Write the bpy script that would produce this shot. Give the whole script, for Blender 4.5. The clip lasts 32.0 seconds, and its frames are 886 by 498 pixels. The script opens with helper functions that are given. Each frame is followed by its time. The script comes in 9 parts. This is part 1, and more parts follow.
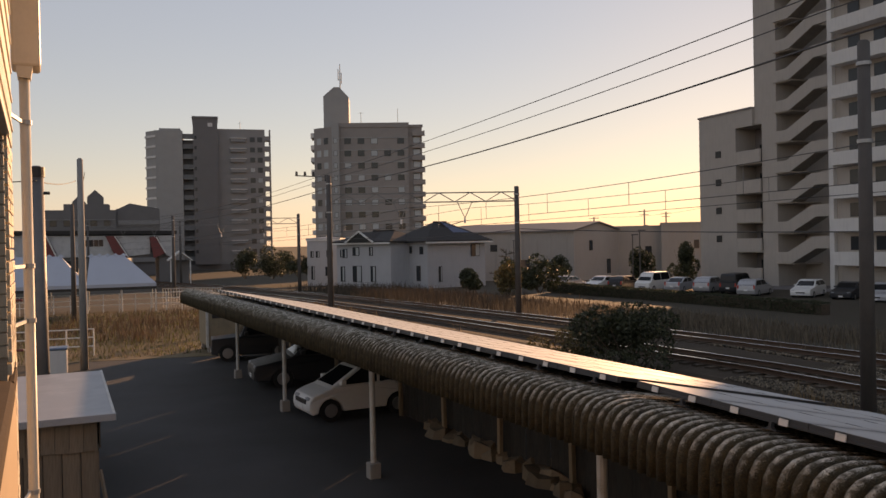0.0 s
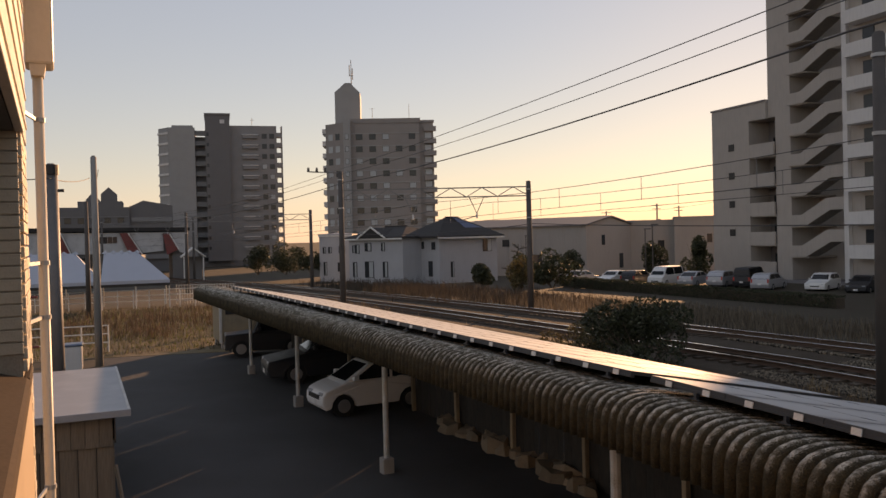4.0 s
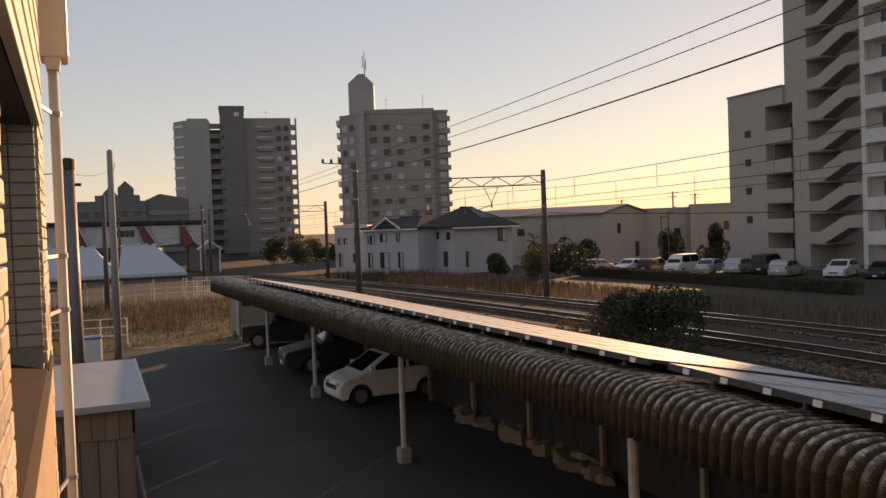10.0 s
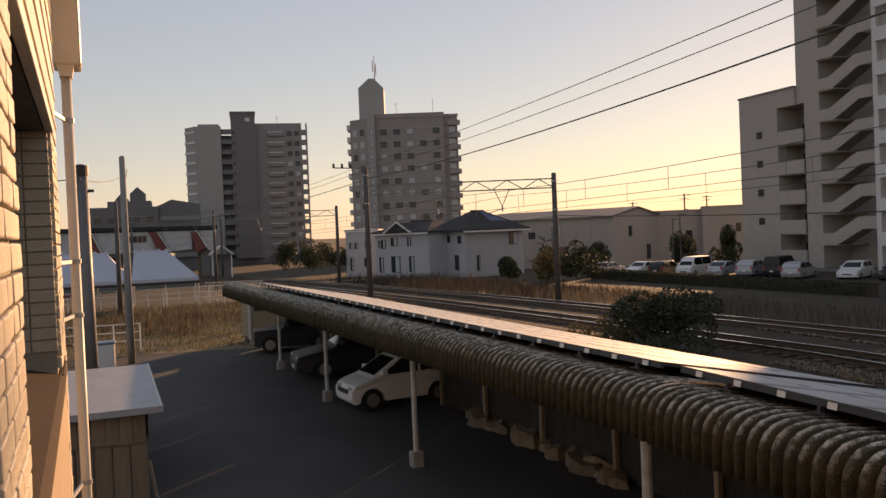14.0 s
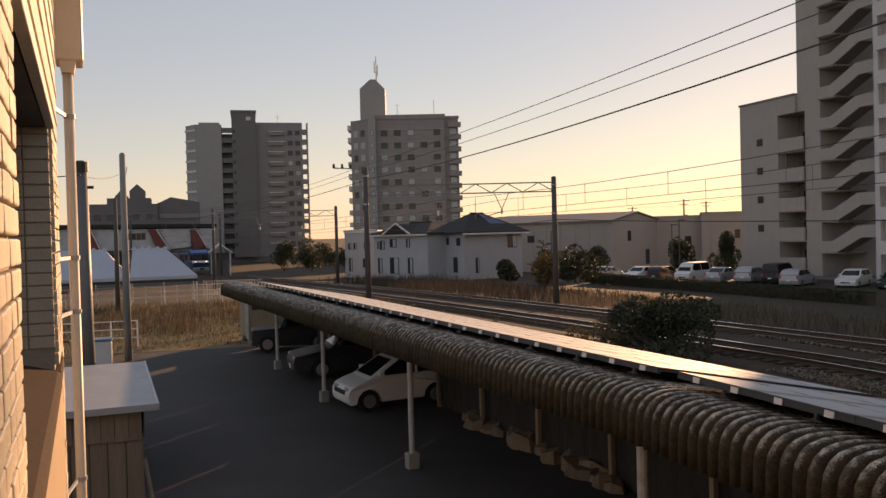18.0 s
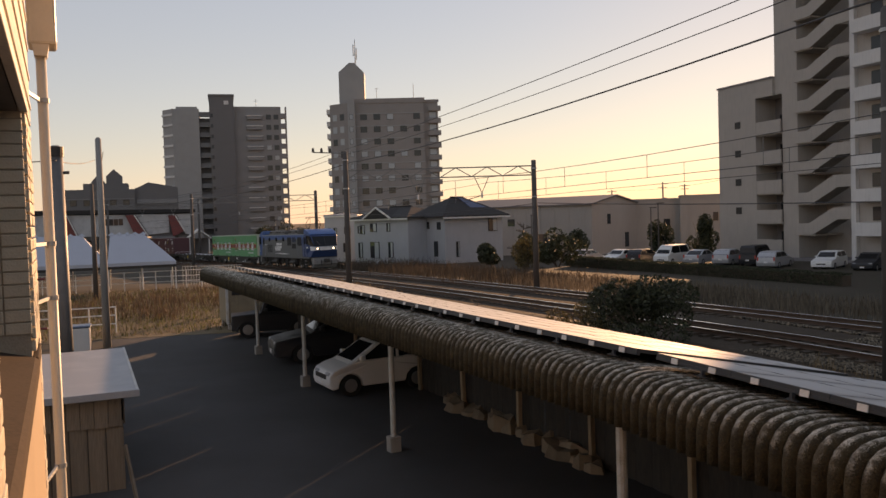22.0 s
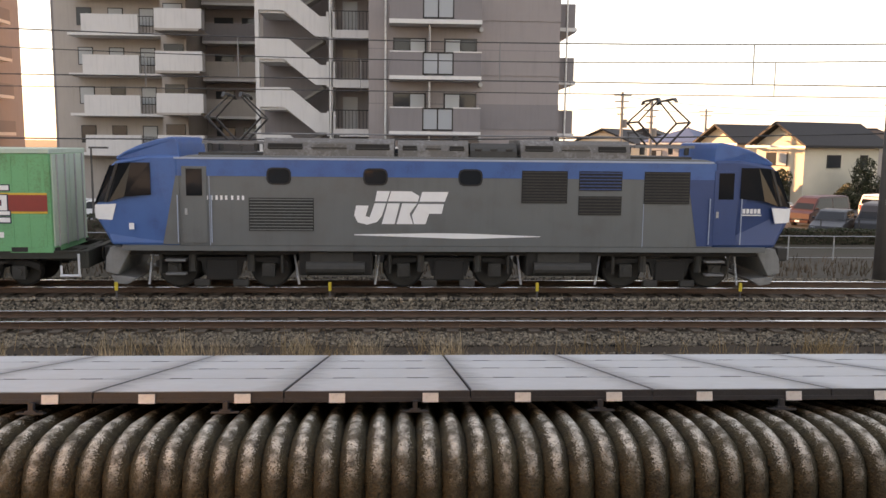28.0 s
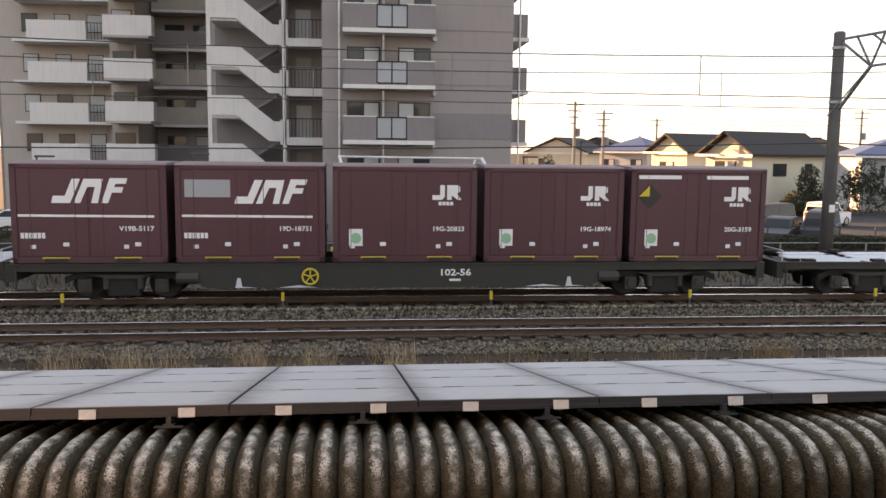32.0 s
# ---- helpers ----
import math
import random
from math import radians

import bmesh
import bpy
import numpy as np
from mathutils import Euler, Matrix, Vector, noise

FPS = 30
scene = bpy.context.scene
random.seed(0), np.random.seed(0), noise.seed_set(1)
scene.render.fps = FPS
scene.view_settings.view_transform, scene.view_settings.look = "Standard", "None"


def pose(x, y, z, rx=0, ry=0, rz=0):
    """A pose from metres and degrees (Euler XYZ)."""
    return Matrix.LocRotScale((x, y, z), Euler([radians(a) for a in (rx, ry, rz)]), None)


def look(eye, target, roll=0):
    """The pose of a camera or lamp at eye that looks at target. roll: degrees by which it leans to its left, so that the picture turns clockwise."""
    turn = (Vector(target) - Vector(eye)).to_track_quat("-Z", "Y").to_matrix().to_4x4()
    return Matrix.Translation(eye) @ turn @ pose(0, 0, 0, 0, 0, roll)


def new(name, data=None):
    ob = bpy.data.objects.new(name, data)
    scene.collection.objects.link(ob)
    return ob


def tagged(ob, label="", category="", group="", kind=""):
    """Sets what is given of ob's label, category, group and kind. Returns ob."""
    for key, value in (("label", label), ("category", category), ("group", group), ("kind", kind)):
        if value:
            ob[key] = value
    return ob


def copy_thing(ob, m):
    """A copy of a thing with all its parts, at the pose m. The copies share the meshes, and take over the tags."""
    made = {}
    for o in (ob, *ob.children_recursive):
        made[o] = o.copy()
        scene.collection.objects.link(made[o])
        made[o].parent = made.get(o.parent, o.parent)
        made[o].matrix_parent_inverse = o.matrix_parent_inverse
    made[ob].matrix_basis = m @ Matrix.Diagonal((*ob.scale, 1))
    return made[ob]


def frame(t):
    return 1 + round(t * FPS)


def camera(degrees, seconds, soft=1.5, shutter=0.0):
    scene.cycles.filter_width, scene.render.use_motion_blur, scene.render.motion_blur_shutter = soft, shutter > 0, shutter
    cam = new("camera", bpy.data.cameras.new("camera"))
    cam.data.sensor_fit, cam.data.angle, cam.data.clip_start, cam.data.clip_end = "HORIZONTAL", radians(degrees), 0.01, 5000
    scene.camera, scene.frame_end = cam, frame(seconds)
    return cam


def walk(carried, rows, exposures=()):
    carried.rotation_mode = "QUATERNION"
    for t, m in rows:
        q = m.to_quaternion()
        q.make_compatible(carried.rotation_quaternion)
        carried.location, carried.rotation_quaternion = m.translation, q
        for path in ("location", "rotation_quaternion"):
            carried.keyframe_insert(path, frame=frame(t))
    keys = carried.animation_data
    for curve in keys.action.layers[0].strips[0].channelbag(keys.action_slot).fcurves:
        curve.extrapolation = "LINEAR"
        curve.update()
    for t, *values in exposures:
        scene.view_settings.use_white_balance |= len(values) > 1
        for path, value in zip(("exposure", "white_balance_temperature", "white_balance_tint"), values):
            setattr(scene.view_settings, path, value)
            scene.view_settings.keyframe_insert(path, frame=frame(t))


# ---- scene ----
cam = camera(56.37, 32.0)
PATH = [
    (0.0, pose(-1.014, -0.045, 4.307, 89.49, 1.09, 68.02)),
    (0.5, pose(-1.018, -0.045, 4.307, 89.43, 1.23, 68.16)),
    (1.0, pose(-1.018, -0.044, 4.307, 89.35, 1.27, 68.28)),
    (1.5, pose(-1.017, -0.045, 4.306, 89.31, 1.22, 68.30)),
    (2.0, pose(-1.018, -0.046, 4.306, 89.29, 1.17, 68.34)),
    (2.5, pose(-1.014, -0.045, 4.306, 89.28, 1.16, 68.45)),
    (3.0, pose(-1.015, -0.046, 4.306, 89.28, 1.16, 68.58)),
    (3.5, pose(-1.020, -0.045, 4.306, 89.24, 1.25, 68.71)),
    (5.5, pose(-1.021, -0.044, 4.303, 88.94, 1.58, 69.17)),
    (6.0, pose(-1.024, -0.045, 4.305, 88.76, 1.28, 69.06)),
    (6.5, pose(-1.020, -0.045, 4.304, 88.81, 1.06, 69.06)),
    (7.0, pose(-1.025, -0.044, 4.304, 88.70, 1.25, 69.13)),
    (7.5, pose(-1.024, -0.045, 4.303, 88.65, 1.25, 69.22)),
    (8.0, pose(-1.027, -0.043, 4.301, 88.60, 1.23, 69.12)),
    (8.5, pose(-1.027, -0.043, 4.302, 88.63, 1.50, 69.30)),
    (9.0, pose(-1.025, -0.044, 4.301, 88.65, 1.76, 69.62)),
    (9.5, pose(-1.020, -0.044, 4.300, 88.58, 1.92, 69.84)),
    (10.0, pose(-1.026, -0.043, 4.299, 88.53, 1.98, 69.88)),
    (10.5, pose(-1.022, -0.043, 4.302, 88.56, 2.02, 69.89)),
    (11.0, pose(-1.021, -0.044, 4.299, 88.61, 2.14, 69.97)),
    (11.5, pose(-1.023, -0.045, 4.298, 88.66, 2.21, 70.08)),
    (12.0, pose(-1.023, -0.045, 4.299, 88.67, 2.24, 70.14)),
    (12.5, pose(-1.024, -0.044, 4.299, 88.73, 2.25, 70.25)),
    (13.0, pose(-1.021, -0.044, 4.298, 88.79, 2.28, 70.38)),
    (13.5, pose(-1.026, -0.045, 4.299, 88.82, 2.28, 70.53)),
    (14.0, pose(-1.027, -0.045, 4.298, 88.82, 2.34, 70.63)),
    (14.5, pose(-1.024, -0.044, 4.297, 88.80, 2.37, 70.66)),
    (16.5, pose(-1.028, -0.044, 4.297, 89.02, 2.04, 70.64)),
    (17.0, pose(-1.028, -0.046, 4.298, 89.02, 1.96, 70.65)),
    (17.5, pose(-1.026, -0.044, 4.297, 88.98, 1.73, 70.64)),
    (18.0, pose(-1.029, -0.046, 4.299, 88.95, 1.44, 70.57)),
    (18.5, pose(-1.027, -0.045, 4.298, 88.90, 1.34, 70.46)),
    (19.0, pose(-1.026, -0.045, 4.300, 88.86, 1.24, 70.29)),
    (19.5, pose(-1.027, -0.045, 4.299, 88.81, 1.19, 69.99)),
    (20.0, pose(-1.031, -0.044, 4.297, 88.70, 1.22, 69.79)),
    (20.5, pose(-1.029, -0.045, 4.297, 88.55, 1.26, 69.78)),
    (21.0, pose(-1.023, -0.045, 4.298, 88.35, 1.41, 69.72)),
    (21.5, pose(-1.031, -0.044, 4.297, 87.96, 1.56, 69.46)),
    (22.0, pose(-1.023, -0.044, 4.296, 87.81, 1.74, 69.21)),
    (22.5, pose(-1.024, -0.042, 4.296, 87.82, 1.74, 68.90)),
    (23.0, pose(-1.019, -0.043, 4.297, 87.89, 1.60, 68.46)),
    (23.5, pose(-1.027, -0.041, 4.297, 87.95, 1.38, 68.07)),
    (24.0, pose(-1.024, -0.040, 4.296, 87.91, 1.38, 67.94)),
    (24.5, pose(-1.021, -0.039, 4.296, 87.70, 1.20, 67.43)),
    (25.5, pose(-0.955, 0.029, 4.300, 86.67, 1.25, 57.00)),
    (26.5, pose(-0.889, 0.096, 4.305, 85.41, 1.30, 34.45)),
    (27.0, pose(-0.830, 0.113, 4.310, 84.04, 0.63, 19.37)),
    (27.5, pose(-0.787, 0.112, 4.314, 83.20, -0.08, 6.53)),
    (28.0, pose(-0.736, 0.105, 4.330, 82.64, -0.61, -2.91)),
    (28.5, pose(-0.712, 0.101, 4.331, 82.21, -0.83, -6.61)),
    (29.0, pose(-0.702, 0.098, 4.337, 82.18, -0.65, -7.53)),
    (29.5, pose(-0.696, 0.093, 4.340, 82.45, -0.43, -7.69)),
    (30.0, pose(-0.691, 0.094, 4.337, 82.67, -0.47, -7.61)),
    (30.5, pose(-0.688, 0.091, 4.341, 82.82, -0.49, -7.22)),
    (31.0, pose(-0.690, 0.088, 4.343, 82.98, -0.50, -6.67)),
    (31.5, pose(-0.686, 0.092, 4.340, 83.20, -0.47, -6.23)),
    (32.0, pose(-0.685, 0.097, 4.340, 83.26, -0.63, -5.98)),
]
EXPOSURES = [(0, 0.3, 10400, 34), (26.3, 0.4, 10400, 34), (26.5, 0.6, 10600, 33), (26.8, 1.5, 10900, 33), (27.2, 2.3, 11200, 34), (28.0, 1.9, 11600, 35), (29.0, 1.95, 11400, 35), (30.0, 1.9, 11300, 35), (32.0, 1.85, 11000, 34)]
walk(cam, PATH, EXPOSURES)

# ---- light ----
SUN_YAW, SUN_UP = 46.7, 11.3
world = bpy.data.worlds.new("sky")
scene.world = world
world.use_nodes = True
wn = world.node_tree
sky = wn.nodes.new("ShaderNodeTexSky")
sky.sky_type = "NISHITA"
sky.sun_disc = False
sky.sun_elevation = radians(SUN_UP)
sky.sun_rotation = radians(-SUN_YAW)
sky.air_density, sky.dust_density, sky.ozone_density = 1.15, 0.08, 2.0
# a thin winter haze over the whole sky pales and evens it
haze = wn.nodes.new("ShaderNodeMix")
haze.data_type = "RGBA"
haze.inputs["Factor"].default_value = 0.52
wn.links.new(sky.outputs[0], haze.inputs[6])
haze.inputs[7].default_value = (1.95, 3.3, 5.1, 1)
wn.links.new(haze.outputs[2], wn.nodes["Background"].inputs[0])
wn.nodes["Background"].inputs[1].default_value = 0.124
sun_data = bpy.data.lights.new("sun", "SUN")
sun_data.energy, sun_data.angle, sun_data.color = 5.0, radians(0.6), (1.0, 0.745, 0.49)
sun = new("sun", sun_data)
sun.matrix_basis = look((-200 * math.sin(radians(SUN_YAW)), 200 * math.cos(radians(SUN_YAW)), 200 * math.tan(radians(SUN_UP))), (0, 0, 0))


# ---- materials ----
def surf(name, color, rough=0.7, metal=0.0, vary=0.18, scale=6.0, grain=60.0, bump=0.15, dirt=None, dirt_amount=0.35, stretch=(1, 1, 1),
         island=0.0, spec=0.5, emit=0.0, streak=0.0, through_light=0.0, sheen=0.0):
    """A procedural surface: base colour broken up at two scales, with relief, dirt and streaks of its own."""
    m = bpy.data.materials.new(name)
    m.use_nodes = True
    nt = m.node_tree
    nd, lk = nt.nodes, nt.links
    b = nd["Principled BSDF"]
    tc = nd.new("ShaderNodeTexCoord")
    mp = nd.new("ShaderNodeMapping")
    mp.inputs["Scale"].default_value = stretch
    lk.new(tc.outputs["Object"], mp.inputs[0])
    big, fine = nd.new("ShaderNodeTexNoise"), nd.new("ShaderNodeTexNoise")
    big.inputs["Scale"].default_value, fine.inputs["Scale"].default_value = scale, grain
    big.inputs["Detail"].default_value = 5
    lk.new(mp.outputs[0], big.inputs["Vector"])
    lk.new(mp.outputs[0], fine.inputs["Vector"])
    mixn = nd.new("ShaderNodeMix")
    mixn.data_type = "FLOAT"
    mixn.inputs["Factor"].default_value = 0.4
    lk.new(big.outputs[0], mixn.inputs[2])
    lk.new(fine.outputs[0], mixn.inputs[3])
    ramp = nd.new("ShaderNodeValToRGB")
    c = Vector(color[:3])
    d = Vector(dirt) if dirt else c * (1 - vary * 1.6)
    lo = c.lerp(d, min(1, dirt_amount * 1.5 + 0.2))
    hi = c * (1 + vary * 0.7)
    ramp.color_ramp.elements[0].position, ramp.color_ramp.elements[0].color = 0.3, (*lo, 1)
    ramp.color_ramp.elements[1].position, ramp.color_ramp.elements[1].color = 0.68, (*hi, 1)
    e = ramp.color_ramp.elements.new(0.5)
    e.color = (*c, 1)
    lk.new(mixn.outputs[0], ramp.inputs[0])
    out = ramp.outputs[0]
    if streak:
        st, sm = nd.new("ShaderNodeTexNoise"), nd.new("ShaderNodeMapping")
        sm.inputs["Scale"].default_value = (3, 3, 0.25)
        st.inputs["Scale"].default_value = 2.0
        lk.new(tc.outputs["Object"], sm.inputs[0])
        lk.new(sm.outputs[0], st.inputs["Vector"])
        mr = nd.new("ShaderNodeMapRange")
        mr.inputs[1].default_value, mr.inputs[2].default_value = 0.5, 0.75
        mr.inputs[4].default_value = streak
        lk.new(st.outputs[0], mr.inputs[0])
        mx = nd.new("ShaderNodeMix")
        mx.data_type = "RGBA"
        lk.new(mr.outputs[0], mx.inputs["Factor"])
        lk.new(out, mx.inputs[6])
        mx.inputs[7].default_value = (*(c * 0.35), 1)
        out = mx.outputs[2]
    if island:
        ri, oi = nd.new("ShaderNodeNewGeometry"), nd.new("ShaderNodeObjectInfo")
        ad = nd.new("ShaderNodeMath")
        lk.new(ri.outputs["Random Per Island"], ad.inputs[0])
        lk.new(oi.outputs["Random"], ad.inputs[1])
        fr = nd.new("ShaderNodeMath")
        fr.operation = "FRACT"
        lk.new(ad.outputs[0], fr.inputs[0])
        hv = nd.new("ShaderNodeHueSaturation")
        mr2 = nd.new("ShaderNodeMapRange")
        mr2.inputs[3].default_value, mr2.inputs[4].default_value = 1 - island, 1 + island
        lk.new(fr.outputs[0], mr2.inputs[0])
        lk.new(mr2.outputs[0], hv.inputs["Value"])
        lk.new(out, hv.inputs["Color"])
        out = hv.outputs[0]
    lk.new(out, b.inputs["Base Color"])
    rr = nd.new("ShaderNodeMapRange")
    rr.inputs[3].default_value, rr.inputs[4].default_value = max(0.02, rough - 0.12), min(1, rough + 0.12)
    lk.new(big.outputs[0], rr.inputs[0])
    lk.new(rr.outputs[0], b.inputs["Roughness"])
    b.inputs["Metallic"].default_value = metal
    b.inputs["Specular IOR Level"].default_value = spec
    if sheen:
        b.inputs["Sheen Weight"].default_value, b.inputs["Sheen Roughness"].default_value = sheen, 0.45
        b.inputs["Sheen Tint"].default_value = (0.88, 0.94, 1.0, 1)
    if through_light:
        tl, ms = nd.new("ShaderNodeBsdfTranslucent"), nd.new("ShaderNodeMixShader")
        lk.new(out, tl.inputs[0])
        ms.inputs[0].default_value = through_light
        lk.new(b.outputs[0], ms.inputs[1])
        lk.new(tl.outputs[0], ms.inputs[2])
        lk.new(ms.outputs[0], nd["Material Output"].inputs[0])
    if emit:
        b.inputs["Emission Color"].default_value = (*color[:3], 1)
        b.inputs["Emission Strength"].default_value = emit
    if bump:
        bp = nd.new("ShaderNodeBump")
        bp.inputs["Strength"].default_value, bp.inputs["Distance"].default_value = bump, 0.02
        lk.new(fine.outputs[0], bp.inputs["Height"])
        lk.new(bp.outputs[0], b.inputs["Normal"])
    return m


def glass(name, color, rough=0.04, spec=0.7):
    """Window glass seen from outside: a dark room behind a glossy pane."""
    m = bpy.data.materials.new(name)
    m.use_nodes = True
    b = m.node_tree.nodes["Principled BSDF"]
    b.inputs["Base Color"].default_value = (*color, 1)
    b.inputs["Roughness"].default_value = rough
    b.inputs["Specular IOR Level"].default_value = spec
    nz = m.node_tree.nodes.new("ShaderNodeTexNoise")
    nz.inputs["Scale"].default_value = 1.3
    bp = m.node_tree.nodes.new("ShaderNodeBump")
    bp.inputs["Strength"].default_value, bp.inputs["Distance"].default_value = 0.06, 0.05
    m.node_tree.links.new(nz.outputs[0], bp.inputs["Height"])
    m.node_tree.links.new(bp.outputs[0], b.inputs["Normal"])
    return m


A = {}
A["field"] = surf("trodden_dry_grass", (0.20, 0.15, 0.095), 0.95, vary=0.35, scale=0.8, grain=25, bump=0.8, dirt=(0.14, 0.11, 0.05), dirt_amount=0.5, spec=0.15)
A["asphalt"] = surf("asphalt", (0.072, 0.07, 0.069), 0.9, vary=0.3, scale=0.6, grain=90, bump=0.5, dirt=(0.05, 0.047, 0.044), spec=0.2)
A["tarmac"] = surf("old_tarmac", (0.055, 0.053, 0.052), 0.9, vary=0.3, scale=0.5, grain=60, bump=0.4, spec=0.2)
A["soil"] = surf("soil", (0.075, 0.062, 0.048), 0.95, vary=0.3, scale=0.35, grain=14, bump=0.6, dirt=(0.06, 0.06, 0.035), spec=0.15)
A["ballast"] = surf("ballast", (0.07, 0.052, 0.038), 0.95, vary=0.6, scale=1.2, grain=40, bump=1.0, dirt=(0.06, 0.045, 0.035), dirt_amount=0.6, spec=0.2)
A["stone"] = surf("stone", (0.155, 0.124, 0.09), 0.85, vary=0.4, scale=8, grain=60, island=1.0, bump=0.3)
A["rail_side"] = surf("rust", (0.10, 0.055, 0.035), 0.85, vary=0.3, scale=3, grain=40)
A["rail_top"] = surf("polished_rail_steel", (0.88, 0.86, 0.83), 0.2, 1.0, vary=0.1, bump=0.02)
A["sleeper"] = surf("sleeper_timber", (0.085, 0.06, 0.042), 0.9, vary=0.25, island=0.25)
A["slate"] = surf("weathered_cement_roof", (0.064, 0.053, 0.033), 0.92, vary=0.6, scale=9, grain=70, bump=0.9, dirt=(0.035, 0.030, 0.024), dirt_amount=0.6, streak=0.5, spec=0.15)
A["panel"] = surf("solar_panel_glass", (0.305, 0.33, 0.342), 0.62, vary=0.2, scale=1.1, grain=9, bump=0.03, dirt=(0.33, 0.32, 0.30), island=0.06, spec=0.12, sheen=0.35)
A["panel_frame"] = surf("dark_panel_frame", (0.03, 0.03, 0.033), 0.5, vary=0.2)
def lichen_and_highlights(m, wave):
    """Pale lichen patches; crest and bend weighting paints the waves' highlights into the colour."""
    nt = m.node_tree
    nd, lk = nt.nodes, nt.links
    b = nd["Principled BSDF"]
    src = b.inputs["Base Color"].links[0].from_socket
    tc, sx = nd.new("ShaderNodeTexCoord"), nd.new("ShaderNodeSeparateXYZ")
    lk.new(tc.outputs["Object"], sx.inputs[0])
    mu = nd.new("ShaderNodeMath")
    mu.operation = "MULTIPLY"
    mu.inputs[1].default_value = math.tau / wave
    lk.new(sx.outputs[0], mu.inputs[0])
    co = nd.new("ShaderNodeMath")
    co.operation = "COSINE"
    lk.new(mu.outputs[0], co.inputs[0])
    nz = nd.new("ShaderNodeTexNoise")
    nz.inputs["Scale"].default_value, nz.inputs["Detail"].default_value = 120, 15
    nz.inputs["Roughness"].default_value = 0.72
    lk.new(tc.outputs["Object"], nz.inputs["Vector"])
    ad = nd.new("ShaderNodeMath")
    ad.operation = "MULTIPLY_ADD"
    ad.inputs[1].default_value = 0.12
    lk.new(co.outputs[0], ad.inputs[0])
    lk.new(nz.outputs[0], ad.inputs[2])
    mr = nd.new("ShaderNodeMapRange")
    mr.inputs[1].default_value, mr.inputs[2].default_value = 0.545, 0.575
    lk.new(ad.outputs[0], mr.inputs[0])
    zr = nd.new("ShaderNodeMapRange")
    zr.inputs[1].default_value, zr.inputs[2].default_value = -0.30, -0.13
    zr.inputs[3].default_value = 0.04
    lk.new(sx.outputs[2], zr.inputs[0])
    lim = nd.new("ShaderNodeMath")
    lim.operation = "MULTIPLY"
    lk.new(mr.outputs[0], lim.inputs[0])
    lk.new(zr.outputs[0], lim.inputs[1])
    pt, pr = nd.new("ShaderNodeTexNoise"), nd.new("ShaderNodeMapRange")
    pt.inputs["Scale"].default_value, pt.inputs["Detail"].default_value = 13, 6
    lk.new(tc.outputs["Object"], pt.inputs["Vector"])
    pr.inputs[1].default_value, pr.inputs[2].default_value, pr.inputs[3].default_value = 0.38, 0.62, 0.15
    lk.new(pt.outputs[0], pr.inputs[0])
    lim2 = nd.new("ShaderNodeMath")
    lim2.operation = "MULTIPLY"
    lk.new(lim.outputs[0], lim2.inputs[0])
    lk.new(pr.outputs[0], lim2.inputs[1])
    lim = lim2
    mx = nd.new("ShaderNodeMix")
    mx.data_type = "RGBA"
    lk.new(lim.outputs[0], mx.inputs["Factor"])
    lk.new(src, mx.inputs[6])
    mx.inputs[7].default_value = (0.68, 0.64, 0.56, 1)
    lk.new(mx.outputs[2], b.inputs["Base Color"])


# lichen flecks double as painted highlights along the wave crests
lichen_and_highlights(A["slate"], 0.1325)


